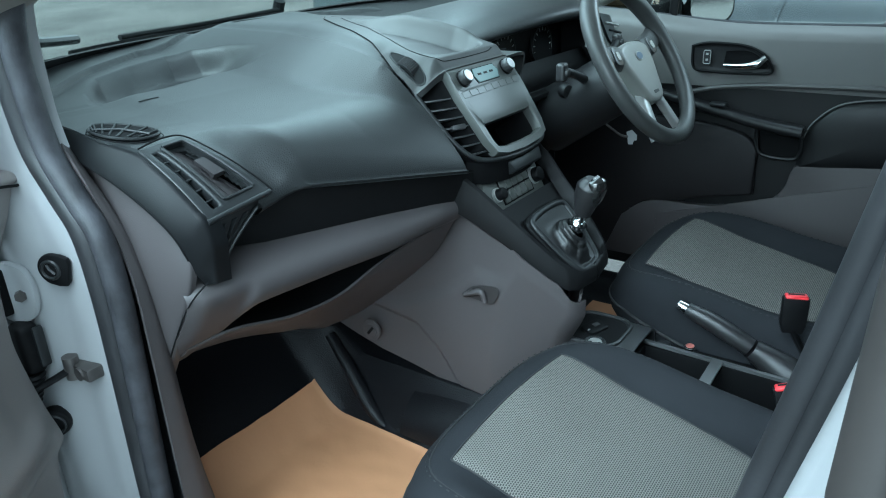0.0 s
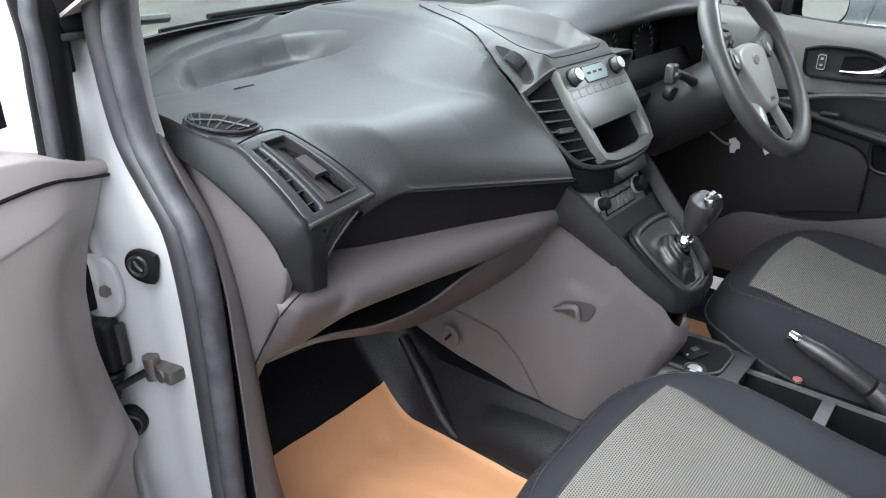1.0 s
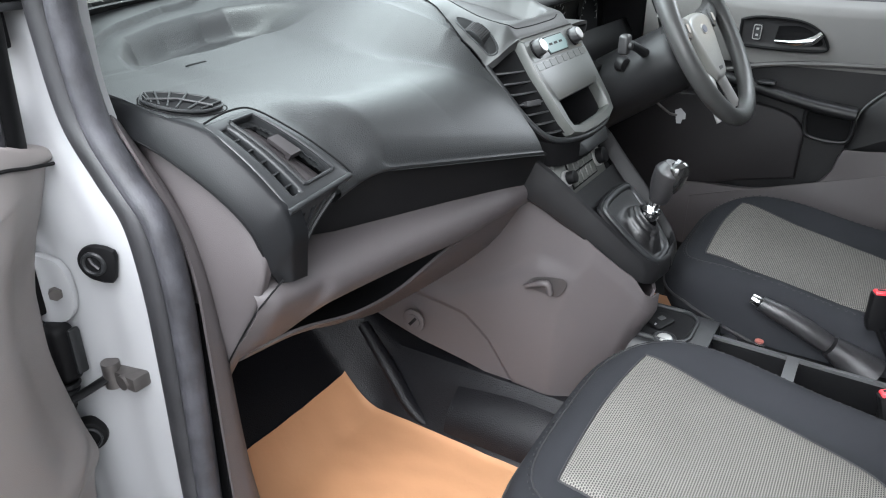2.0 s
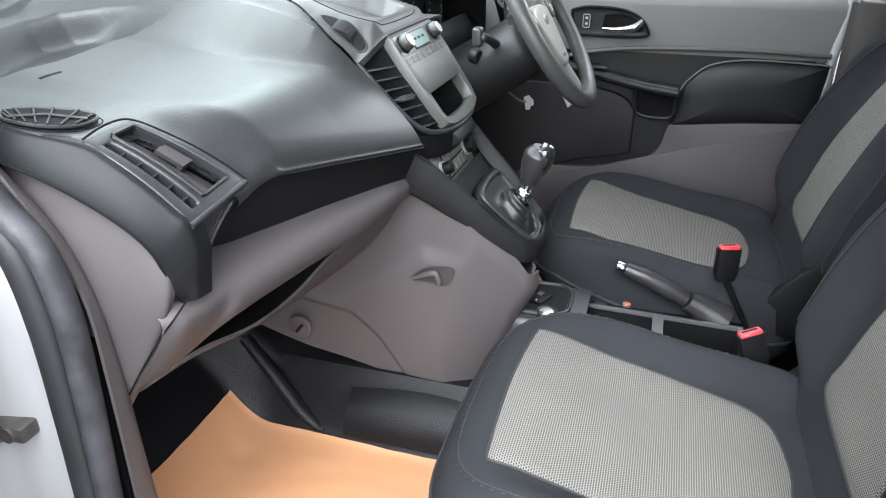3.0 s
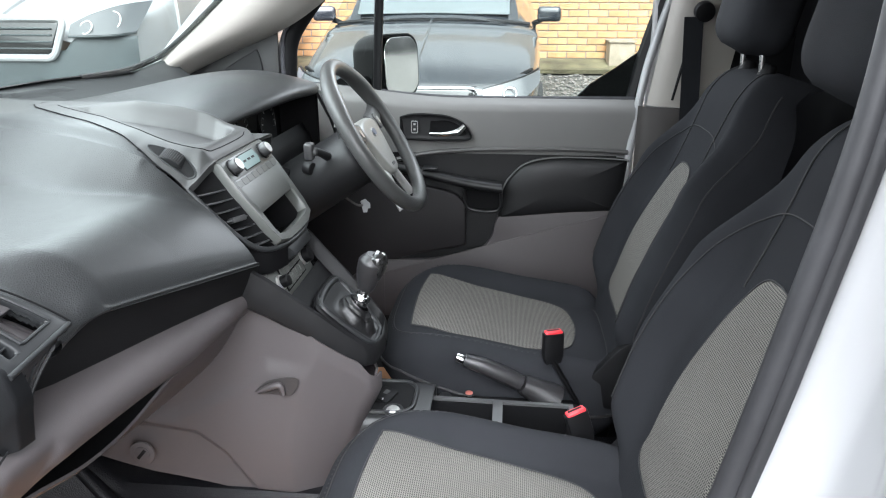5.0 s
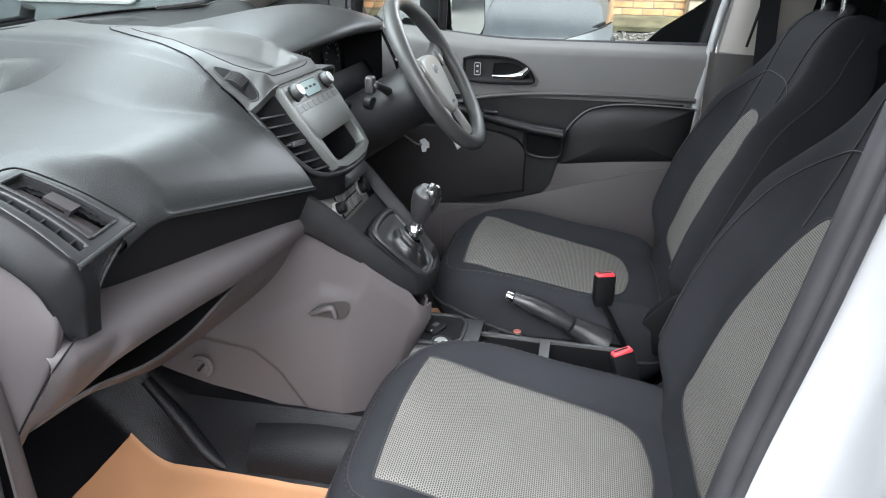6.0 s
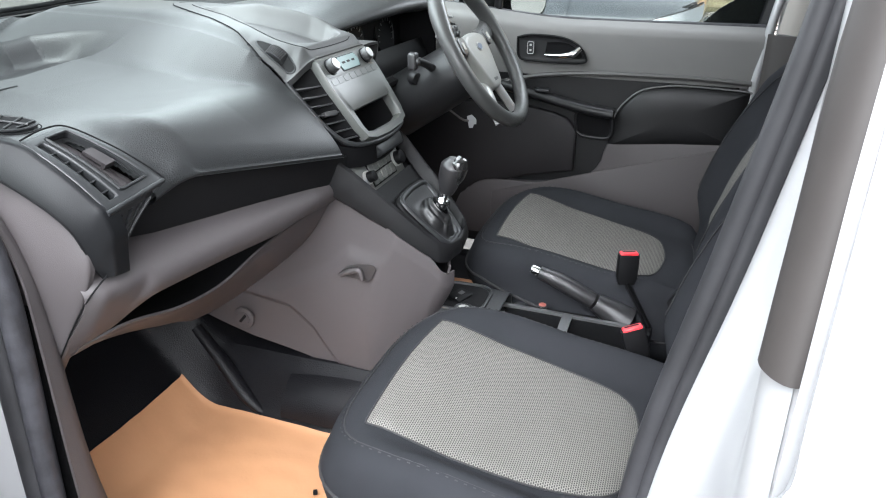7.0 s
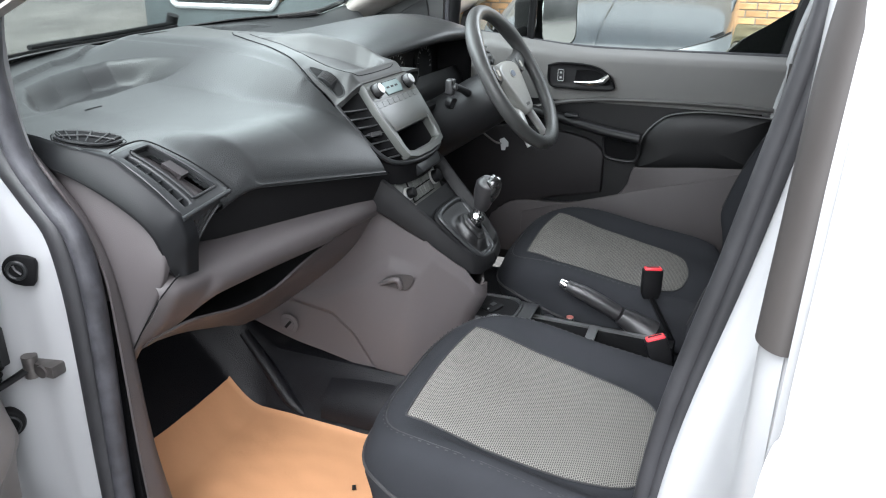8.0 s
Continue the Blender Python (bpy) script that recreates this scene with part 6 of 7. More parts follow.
part("seat", cyl(fm @ Vector((0, 0, -0.004)), fm @ Vector((0, 0, 0.001)), 0.024, n=28, bevel=0.002), GREY, fast)
part("head", cyl(fm @ Vector((0, 0, 0.000)), fm @ Vector((0, 0, 0.003)), 0.015, n=24, bevel=0.002), GREY, fast)
part("slot", box(-0.012, 0.012, -0.003, 0.003, 0.002, 0.0036, 0, 1, fm @ pose(0, 0, 0, 0, 0, 50)), DEEP, fast)


# ---- paper mats ----
def paper(x0, x1, y0, y1, label, skew=0.0):
    mat = thing("paper_mat", label, "floor mat", (0.5 * (x0 + x1), 0.5 * (y0 + y1), 0.49), group="paper mats")
    gx, gy = np.meshgrid(np.linspace(x0, x1, 60), np.linspace(y0, y1, 80))
    gx = gx + skew * (gy - y0)
    wav = np.array([[0.005 * noise.noise((x * 6, y * 6, 1.3)) + 0.0024 * noise.noise((x * 23, y * 19, 4.1)) for x, y in zip(r, q)] for r, q in zip(gx, gy)])
    part("sheet", shell(np.dstack([gx, gy, floor_z(gx, gy) + 0.007 + wav]), -0.0012), PAPER, mat)
    return mat


m1 = paper(-0.615, -0.195, 0.40, 1.245, "brown kraft paper mat on the passenger floor")
part("scrap", box(-0.006, 0.006, -0.004, 0.004, 0, 0.004, 0.001, 1, pose(-0.365, 0.83, 0.503, 0, 0, 30)), BLACK, m1)
paper(-0.075, 0.60, 0.60, 0.92, "brown kraft paper mat on the driver's floor")

# grey trim between seal and footwell
kick = thing("kick_trim", "grey plastic trim beside the passenger footwell", "trim panel")
part("panel", loft([[(-0.676, 1.135, 1.228), (-0.668, 1.138, 1.220), (-0.660, 1.150, 1.215), (-0.648, 1.19, 1.21)], [(-0.674, 1.075, 1.14), (-0.664, 1.078, 1.14), (-0.655, 1.090, 1.14), (-0.640, 1.15, 1.14)], [(-0.672, 1.045, 1.06), (-0.656, 1.050, 1.06), (-0.646, 1.066, 1.06), (-0.636, 1.14, 1.06)],
                    [(-0.672, 1.040, 0.95), (-0.648, 1.045, 0.95), (-0.634, 1.070, 0.95), (-0.626, 1.14, 0.95)],
                    [(-0.672, 1.040, 0.75), (-0.640, 1.045, 0.75), (-0.622, 1.072, 0.75), (-0.618, 1.14, 0.75)], [(-0.672, 1.035, 0.58), (-0.635, 1.035, 0.58), (-0.605, 1.06, 0.58), (-0.60, 1.14, 0.58)], [(-0.672, 1.035, 0.50), (-0.635, 1.035, 0.50), (-0.60, 1.06, 0.50), (-0.60, 1.14, 0.50)]], 50, 24, -0.004), GREY, kick)
part("inner_wall", box(-0.66, -0.645, 1.06, 1.50, 0.48, 1.0, 0.003), BLACK, kick)

# ---- driver's door ----
dd = thing("driver_door", "closed driver's door with dark grey and black moulded trim", "van door")
DX = 0.740
DOORBLACK = material("door_black", (0.0095, 0.0095, 0.0102), 0.42, spec=0.3, grain=0.4, kind="leather", scale=520, depth=0.0004, mottle=0.08)


def sheet_yz(outline_pts, x, bulge, nr=14, thick=0.012, cx=None):
    """A bulged piece on the door: outline in (y, z); its middle stands proud towards the cab."""
    ctr = np.mean(outline_pts, axis=0)
    bm = bmesh.new()
    rows = []
    for r in np.linspace(1, 0.04, nr):
        rows.append([bm.verts.new((x - bulge * math.sqrt(max(0, 1 - r ** 3)), *(ctr + r * (np.array(e) - ctr)))) for e in outline_pts])
    back = [bm.verts.new((x + thick, *e)) for e in outline_pts]
    n = len(outline_pts)
    for r, s in zip([back] + rows, rows):
        for j in range(n):
            bm.faces.new((r[j], r[(j + 1) % n], s[(j + 1) % n], s[j]))
    bm.faces.new(rows[-1])
    bm.faces.new(back)
    return bm


part("core", box(0.775, 0.84, 0.10, 1.30, 0.55, 1.24, 0.01), PAINT, dd)
up = [[(DX + 0.030 + 0.035 * max(0, (s - 0.86) / 0.14) ** 2, y, 1.095 + (1.246 + 0.036 * float(step(0.58, 1.05, y)) - 1.095) * s) for y in np.linspace(0.112, 1.20, 40)] for s in np.linspace(0, 1, 14)]
up = [[(DX + 0.012 * (1 - s) ** 2 + 0.030 * max(0, (s - 0.80) / 0.20) ** 2.5, y, z) for x, y, z in row] for s, row in zip(np.linspace(0, 1, 14), up)]
part("upper_panel", shell(up, 0.006), material("door_grey", (0.145, 0.143, 0.138), 0.5, grain=0.4, kind="leather", scale=520, depth=0.0005, mottle=0.06), dd, "dark grey grained upper door panel")
mid = [[(DX + 0.020, y, z) for y in np.linspace(0.15, 1.15, 30)] for z in np.linspace(0.56, 1.12, 14)]
part("mid_panel", shell(mid, 0.006), DOORBLACK, dd)
crease = [(DX - 0.004, 0.125, 1.110), (DX - 0.006, 0.30, 1.115), (DX - 0.006, 0.53, 1.110), (DX - 0.003, 0.66, 1.098), (DX + 0.004, 0.74, 1.080), (DX + 0.01, 0.90, 1.04)]
part("waist_bead", tube(crease, 0.0065, 8, 40), material("bead_grey", (0.06, 0.058, 0.057), 0.45, grain=0.2, scale=800), dd)
arm = [tuple(p) for p in spline([(0.122, 1.084), (0.132, 1.090), (0.25, 1.094), (0.33, 1.091), (0.397, 1.074), (0.440, 1.035), (0.458, 1.000), (0.462, 0.965), (0.470, 0.920), (0.455, 0.914), (0.30, 0.930), (0.145, 0.942), (0.136, 0.950), (0.128, 1.02), (0.122, 1.084)], 64)[:-1]]
part("armrest", sheet_yz(arm, DX, 0.022, 18), DOORBLACK, dd, "black padded armrest panel")
part("armrest_seam", tube([(DX - 0.010, p[0], p[1]) for p in arm[:34]], 0.0022, 6), material("seam_grey", (0.10, 0.10, 0.10), 0.5), dd)
pull = part("pull_handle", loft([[(DX - 0.008, 0.46, 1.020), (DX - 0.045, 0.46, 1.022), (DX - 0.05, 0.46, 1.0), (DX - 0.012, 0.46, 0.990)], [(DX - 0.004, 0.56, 1.032), (DX - 0.042, 0.56, 1.034), (DX - 0.046, 0.56, 1.012), (DX - 0.010, 0.56, 1.002)],
                                 [(DX, 0.70, 1.060), (DX - 0.030, 0.70, 1.060), (DX - 0.034, 0.70, 1.042), (DX - 0.004, 0.70, 1.030)], [(DX + 0.012, 0.86, 1.09), (DX - 0.010, 0.86, 1.09), (DX - 0.012, 0.86, 1.07), (DX + 0.012, 0.86, 1.06)]], 30, 14, 0.006), DOORBLACK, dd, "black grab handle")
part("window_switch", box(DX - 0.040, DX - 0.014, 0.64, 0.68, 1.056, 1.064, 0.003), VENTBLACK, pull)
pock = [tuple(p) for p in spline([(0.465, 1.005), (0.555, 1.015), (0.562, 0.965), (0.545, 0.940), (0.480, 0.936), (0.462, 0.955), (0.465, 1.005)], 30)[:-1]]
part("pocket_rim", tube([(DX - 0.012, p[0], p[1]) for p in pock], 0.005, 8, closed=True), DOORBLACK, dd)
part("pocket", sheet_yz(pock, DX - 0.004, -0.012, 8, 0.004), DEEP, dd)
lowp = [tuple(p) for p in spline([(0.155, 0.948), (0.30, 0.940), (0.45, 0.925), (0.475, 0.905), (0.487, 0.86), (0.53, 0.815), (0.66, 0.785), (0.82, 0.775), (0.90, 0.72)], 40)] + [(0.95, 0.60), (0.16, 0.60)]
part("lower_panel", prism(lowp, plane_at((DX - 0.010, 0, 0), (0, 1, 0), (0, 0, 1)), 0.022, 0.004), GREY, dd, "grey lower door panel")
part("lower_facet", prism([(0.162, 0.935), (0.50, 0.835), (0.80, 0.74), (0.80, 0.61), (0.162, 0.61)], plane_at((DX - 0.013, 0, 0), (0, 1, 0), (0, 0, 1)), 0.006, 0.003), GREY, dd)
binp = [tuple(p) for p in spline([(0.56, 0.95), (0.60, 0.985), (0.70, 1.005), (0.85, 1.01), (1.0, 1.0)], 24)] + [(1.12, 0.98), (1.12, 0.60), (0.94, 0.60), (0.88, 0.74), (0.70, 0.80), (0.56, 0.83)]
# door bin in grey plastic darkened to a quarter for the footwell's shade
part("door_bin", prism(binp, plane_at((DX - 0.006, 0, 0), (0, 1, 0), (0, 0, 1)), 0.022, 0.006, 3), material("bin_shaded_grey", (0.013, 0.0118, 0.0128), 0.5, spec=0.25, grain=0.4, kind="leather", scale=520, depth=0.0005, mottle=0.08), dd, "grey door bin, shade in its colour")
# handle: bezel, recess, chrome lever, lock switch
bez = [tuple(p) for p in spline([(0.742, 1.196), (0.70, 1.204), (0.62, 1.200), (0.575, 1.182), (0.553, 1.155), (0.556, 1.138), (0.62, 1.134), (0.70, 1.136), (0.736, 1.144), (0.742, 1.196)], 48)[:-1]]
handle = part("handle_bezel", sheet_yz(bez, DX - 0.006, -0.003, 6, 0.006), DOORBLACK, dd, "black handle bezel")
part("bezel_rim", tube([(DX - 0.008, p[0], p[1]) for p in bez], 0.0035, 8, closed=True), BLACK, handle)
part("cup", sheet_yz([tuple(p) for p in spline([(0.660, 1.186), (0.61, 1.188), (0.572, 1.168), (0.566, 1.148), (0.64, 1.146), (0.662, 1.150), (0.660, 1.186)], 30)[:-1]], DX - 0.0075, -0.004, 6, 0.004), DEEP, handle)
part("lever", tube([(DX - 0.014, 0.662, 1.153), (DX - 0.018, 0.62, 1.153), (DX - 0.020, 0.585, 1.160), (DX - 0.016, 0.566, 1.176)], [0.004, 0.008, 0.0105, 0.007], 12, 24, flat=1.0), CHROME, handle, "chrome pull lever")
part("lock_switch", prism(rounded(0.020, 0.036, 0.004), plane_at((DX - 0.0075, 0.704, 1.170), (0, -1, 0), (0, 0, 1)), 0.004, 0.001, 1), VENTBLACK, handle)
part("switch_edge", tube([(DX - 0.0120, 0.704 + p[0], 1.170 + p[1]) for p in rounded(0.017, 0.032, 0.004)], 0.0009, 5, closed=True), SILVER, handle)
for dz in (-0.007, 0.007):
    part("switch_mark", box(DX - 0.0125, DX - 0.0117, 0.701, 0.707, 1.168 + dz, 1.173 + dz, 0), SILVER, handle)
# window frame, divider, glass
part("sill_rubber", tube([(DX + 0.040, 0.112, 1.245), (DX + 0.040, 0.60, 1.243), (DX + 0.038, 0.85, 1.262), (DX + 0.036, 1.10, 1.286)], 0.008, 8, 30), RUBBER, dd)
part("rear_frame", tube([(0.800, 0.118, 1.23), (0.792, 0.088, 1.38), (0.765, 0.035, 1.58), (0.74, 0.0, 1.74)], 0.020, 8, 20), DOORBLACK, dd)
part("frame_edge", tube([(0.755, 0.108, 0.60), (0.752, 0.130, 0.90), (0.752, 0.104, 1.24), (0.765, 0.072, 1.40), (0.74, 0.02, 1.60), (0.72, -0.02, 1.75)], 0.011, 10, 40), PAINT, dd, "white painted door edge")
part("quarter_patch", prism([(0.275, 1.240), (0.105, 1.240), (0.085, 1.40), (0.105, 1.372), (0.17, 1.325), (0.23, 1.285)], plane_at((0.795, 0, 0), (0, 1, 0), (0, 0, 1)), 0.006, 0.001, 1), GLOSS, dd)
part("front_frame", tube([(0.775, 1.060, 1.27), (0.770, 1.060, 1.33), (0.765, 1.03, 1.43), (0.742, 0.86, 1.62), (0.725, 0.72, 1.735)], 0.026, 10, 24), BLACK, dd)
part("frame_lip", tube([(0.748, 1.066, 1.28), (0.746, 1.064, 1.36), (0.742, 1.040, 1.44), (0.722, 0.88, 1.62)], 0.007, 8, 24), RUBBER, dd, "rubber lip of the window frame")
part("top_frame", tube([(0.725, 0.72, 1.735), (0.72, 0.40, 1.755), (0.735, 0.02, 1.745)], 0.018, 8, 16), DOORBLACK, dd)
part("divider", tube([(0.785, 0.816, 1.24), (0.778, 0.803, 1.47), (0.742, 0.78, 1.72)], 0.0175, 10, 12, flat=0.5), BLACK, dd, "black upright window divider")
pane = part("window_pane", shell([[(0.790 - 0.055 * s ** 1.5, y, 1.23 + 0.51 * s) for y in np.linspace(0.10 - 0.10 * s, 1.07 - 0.33 * s, 12)] for s in np.linspace(0, 1, 10)], 0.004), GLASS, dd)
pane.visible_shadow = False
sail = [(1.37, 1.300), (1.075, 1.288), (1.072, 1.472), (1.14, 1.432), (1.26, 1.360)]
part("sail_panel", prism(sail, plane_at((0.735, 0, 0), (0, 1, 0), (0, 0, 1)), 0.010, 0.003), material("sail_grey", (0.022, 0.022, 0.022), 0.5, grain=0.3, scale=700, mottle=0.06), dd, "dark triangular mirror panel")
part("speaker", prism([tuple(p) for p in spline([(1.245, 1.306), (1.20, 1.335), (1.15, 1.362), (1.128, 1.368), (1.122, 1.30), (1.18, 1.300), (1.245, 1.306)], 24)[:-1]], plane_at((0.729, 0, 0), (0, 1, 0), (0, 0, 1)), 0.006, 0.002, 1), DOORBLACK, dd, "black speaker grille")
# outside mirror
MG = plane_at((0.985, 0.790, 1.310), (0.84, -0.54, 0), (0, 0.06, 1))
mir = part("door_mirror", loft([[MG @ Vector((px * k, py * k, dz)) for px, py in rounded(0.190, 0.190, 0.050) + rounded(0.190, 0.190, 0.050)[:1]] for k, dz in ((0.97, 0.008), (1.0, 0.0), (0.98, -0.05), (0.85, -0.10), (0.45, -0.13))], 20, 60, 0.004), DOORBLACK, dd, "black door mirror housing")
part("mirror_glass", prism(rounded(0.150, 0.168, 0.042), MG @ pose(0.012, 0, 0.008), 0.003, 0.001, 1), MIRROR, mir)
part("mirror_arm", tube([(0.80, 0.92, 1.27), (0.88, 0.89, 1.26), (0.96, 0.86, 1.27)], 0.022, 10, 10), BLACK, mir)

# driver's side pillar behind the door
bp = thing("belt_pillar", "grey centre pillar trim, paler above, with the driver's belt", "pillar trim")
part("lower_trim", loft([[(0.735, 0.105, z), (0.712, 0.085, z), (0.700, 0.02, z), (0.705, -0.10, z)] for z in (0.55, 0.9, 1.235)], 14, 16, 0.004), TRIMDARK, bp)
part("upper_trim", loft([[(0.735 - k, 0.085 - q, z), (0.710 - k, 0.060 - q, z), (0.700 - k, 0.010 - q, z), (0.705 - k, -0.09 - q, z)] for z, k, q in ((1.237, 0.0, 0.0), (1.45, 0.012, 0.03), (1.76, 0.05, 0.07))], 20, 16, 0.004), BEIGE, bp)
part("belt_slot", tube([(0.699, 0.030, 1.255), (0.690, 0.0, 1.42)], 0.004, 6, 8), BLACK, bp)
part("side_wall", box(0.72, 0.74, -0.28, -0.08, 0.5, 1.76, 0.004), BLACK, bp)
part("body_post", box(0.765, 0.79, -0.30, 0.085, 0.45, 1.78, 0.006), PAINT, bp)
belt = thing("seat_belt", "black driver's seat belt hanging from the pillar", "seat belt")
part("webbing", shell([[(0.668 + 0.02 * s, 0.000 - 0.045 * s - 0.018 + 0.046 * q, 1.46 - 0.72 * s) for q in (0, 0.33, 0.66, 1)] for s in np.linspace(0, 1, 14)], 0.0016), CLOTH, belt)
part("anchor", cyl((0.690, -0.02, 1.475), (0.660, -0.02, 1.470), 0.024, n=20, bevel=0.004), BLACK, belt)

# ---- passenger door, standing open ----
# the grey plastic made paler, outdoor light on the open door put into its colour
GREY_LIT = material("door_trim_lit_grey", (0.21, 0.190, 0.184), 0.56, grain=0.45, kind="leather", scale=520, depth=0.0005, mottle=0.07, patch=3)
pdoor = thing("passenger_door", "open passenger door with grey moulded inner trim", "van door", (-0.80, 1.235, 0.4))
OPEN = radians(60)
PD = Matrix(((-math.sin(OPEN), math.cos(OPEN), 0, -0.735), (-math.cos(OPEN), -math.sin(OPEN), 0, 1.255), (0, 0, 1, 0), (0, 0, 0, 1)))   # x along the door from the hinge, y out of the trim, z up


def pd(x, y, z):
    return PD @ Vector((x, y, z))


part("skin", loft([[pd(x, -0.10, z) for x in (-0.02, 0.3, 0.7, 1.02)] for z in (0.35, 0.7, 1.22)], 10, 14, 0.03), PAINT, pdoor, "white painted outer skin")
part("hinge_edge", loft([[pd(-0.015, -0.10, z), pd(-0.005, -0.05, z), pd(0.01, 0.0, z), pd(0.04, 0.012, z)] for z in (0.36, 0.8, 1.24)], 12, 14, 0.006), PAINT, pdoor)
TRIM = [(0.47, 0.085), (0.62, 0.082), (0.714, 0.080), (0.775, 0.068), (0.790, 0.049), (0.806, 0.048), (0.85, 0.060), (0.892, 0.071), (0.94, 0.081), (0.98, 0.086), (1.03, 0.083), (1.057, 0.079), (1.101, 0.058), (1.135, 0.030), (1.160, 0.012), (1.172, 0.004)]
rows = []
for z, x0 in TRIM:
    ridge = 0.030 * float(step(0.80, 0.86, z)) * float(step(1.25, 1.0, z))
    dish = 0.018 * float(step(0.84, 0.90, z)) * float(step(1.16, 1.06, z))
    rows.append([pd(x0 + 0.008, 0.012, z), pd(x0, 0.044, z), pd(x0 + 0.010, 0.053, z), pd(x0 + 0.07, 0.060 + ridge - dish, z), pd(x0 + 0.17, 0.078 + ridge, z), pd(x0 + 0.40, 0.082 + ridge, z), pd(0.98, 0.075, z)])
rows.append([pd(0.000, 0.010, 1.176), pd(-0.008, 0.046, 1.179), pd(0.004, 0.058, 1.182), pd(0.06, 0.062, 1.196), pd(0.15, 0.062, 1.222), pd(0.36, 0.060, 1.240), pd(0.98, 0.055, 1.242)])
rows.append([pd(0.000, -0.002, 1.186), pd(-0.006, 0.030, 1.190), pd(0.004, 0.040, 1.194), pd(0.06, 0.042, 1.210), pd(0.15, 0.042, 1.234), pd(0.36, 0.040, 1.248), pd(0.98, 0.038, 1.250)])
rows.append([pd(0.004, -0.050, 1.194), pd(0.006, -0.045, 1.196), pd(0.014, -0.045, 1.200), pd(0.06, -0.045, 1.216), pd(0.15, -0.045, 1.240), pd(0.36, -0.045, 1.252), pd(0.98, -0.045, 1.252)])
part("inner_trim", loft(rows, 110, 60, 0.005), GREY_LIT, pdoor, "grey grained inner door trim")
part("cap_groove", tube([pd(-0.008, 0.047, 1.170), pd(0.010, 0.060, 1.174), pd(0.06, 0.066, 1.186), pd(0.15, 0.072, 1.205), pd(0.36, 0.078, 1.215)], 0.0022, 6, 30), DEEP, pdoor)
part("bin_lip", tube([pd(0.13, 0.088, 0.56), pd(0.125, 0.094, 0.70), pd(0.16, 0.098, 0.745), pd(0.30, 0.100, 0.755), pd(0.70, 0.098, 0.755)], 0.010, 10, 30), GREY_LIT, pdoor)
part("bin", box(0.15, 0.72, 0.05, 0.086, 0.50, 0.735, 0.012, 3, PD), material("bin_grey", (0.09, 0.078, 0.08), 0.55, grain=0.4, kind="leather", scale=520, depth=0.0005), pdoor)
part("speaker", cyl(pd(0.33, 0.085, 0.62), pd(0.33, 0.098, 0.62), 0.075, n=36, bevel=0.006), BLACK, pdoor)
part("front_frame", tube([pd(0.046, 0.030, 1.19), pd(0.038, 0.030, 1.28), pd(0.030, 0.028, 1.36), pd(0.045, 0.018, 1.45), pd(0.12, -0.01, 1.56), pd(0.32, -0.06, 1.68)], 0.025, 12, 26), BLACK, pdoor)
part("frame_rubber", tube([pd(0.068, 0.040, 1.20), pd(0.062, 0.040, 1.28), pd(0.056, 0.038, 1.36), pd(0.07, 0.026, 1.46), pd(0.34, -0.05, 1.67)], 0.010, 10, 20), RUBBER, pdoor)
part("sail_panel", shell([[pd(0.06 + 0.10 * q, -0.02, 1.245 + 0.16 * s * (0.45 + 0.55 * (1 - q))) for q in np.linspace(0, 1, 6)] for s in np.linspace(0, 1, 8)], 0.008), BLACK, pdoor)
pane = part("window_pane", shell([[pd(x, -0.04 - 0.03 * s, 1.24 + 0.46 * s) for x in np.linspace(0.08 + 0.25 * s, 0.97, 10)] for s in np.linspace(0, 1, 8)], 0.004), GLASS, pdoor)
pane.visible_shadow = False
part("rear_frame", tube([pd(0.98, -0.04, 1.22), pd(0.985, -0.06, 1.72)], 0.02, 8, 8), BLACK, pdoor)
part("top_frame", tube([pd(0.32, -0.06, 1.68), pd(0.60, -0.07, 1.74), pd(0.985, -0.06, 1.72)], 0.02, 8, 12), BLACK, pdoor)


# ---- outside: a sloping yard, two parked vehicles, a brick wall ----
ASPHALT = material("asphalt", (0.085, 0.081, 0.074), 0.85, grain=0.7, scale=45, depth=0.012, mottle=0.35, patch=0.9)
DARKCAR = material("dark_car_paint", (0.014, 0.017, 0.021), 0.14, coat=1.0, mottle=0.10, patch=5)
BUMPER = material("bumper_plastic", (0.045, 0.055, 0.058), 0.55, mottle=0.12)
TYRE = material("tyre", (0.02, 0.02, 0.02), 0.8, grain=0.4, scale=90, depth=0.002)
LENS = material("lamp_lens", (0.07, 0.074, 0.078), 0.22, coat=0.4)
CARGLASS = material("car_glass", (0.10, 0.115, 0.12), 0.04, coat=1.0)
PLATEWHITE = material("plate_white", (0.70, 0.70, 0.68), 0.4)
PLATEBLUE = material("plate_blue", (0.03, 0.12, 0.45), 0.4)
BRICK = material("yellow_brick", (0.44, 0.245, 0.115), 0.85, grain=0.6, scale=60, depth=0.003, mottle=0.22, patch=5, per_object=0.16)
MORTAR = material("mortar", (0.22, 0.19, 0.16), 0.9, grain=0.5, scale=120, depth=0.002)
CONCRETE = material("concrete", (0.27, 0.225, 0.17), 0.9, grain=0.5, scale=50, depth=0.004, mottle=0.25, patch=7)
MOSS = material("mossy_verge", (0.10, 0.088, 0.050), 0.95, grain=0.8, scale=40, depth=0.02, mottle=0.5, patch=4)
LEAF = material("dead_leaves", (0.16, 0.085, 0.035), 0.8, mottle=0.3, patch=12)
STONE = material("wet_gravel", (0.15, 0.14, 0.13), 0.6, mottle=0.3, patch=20)


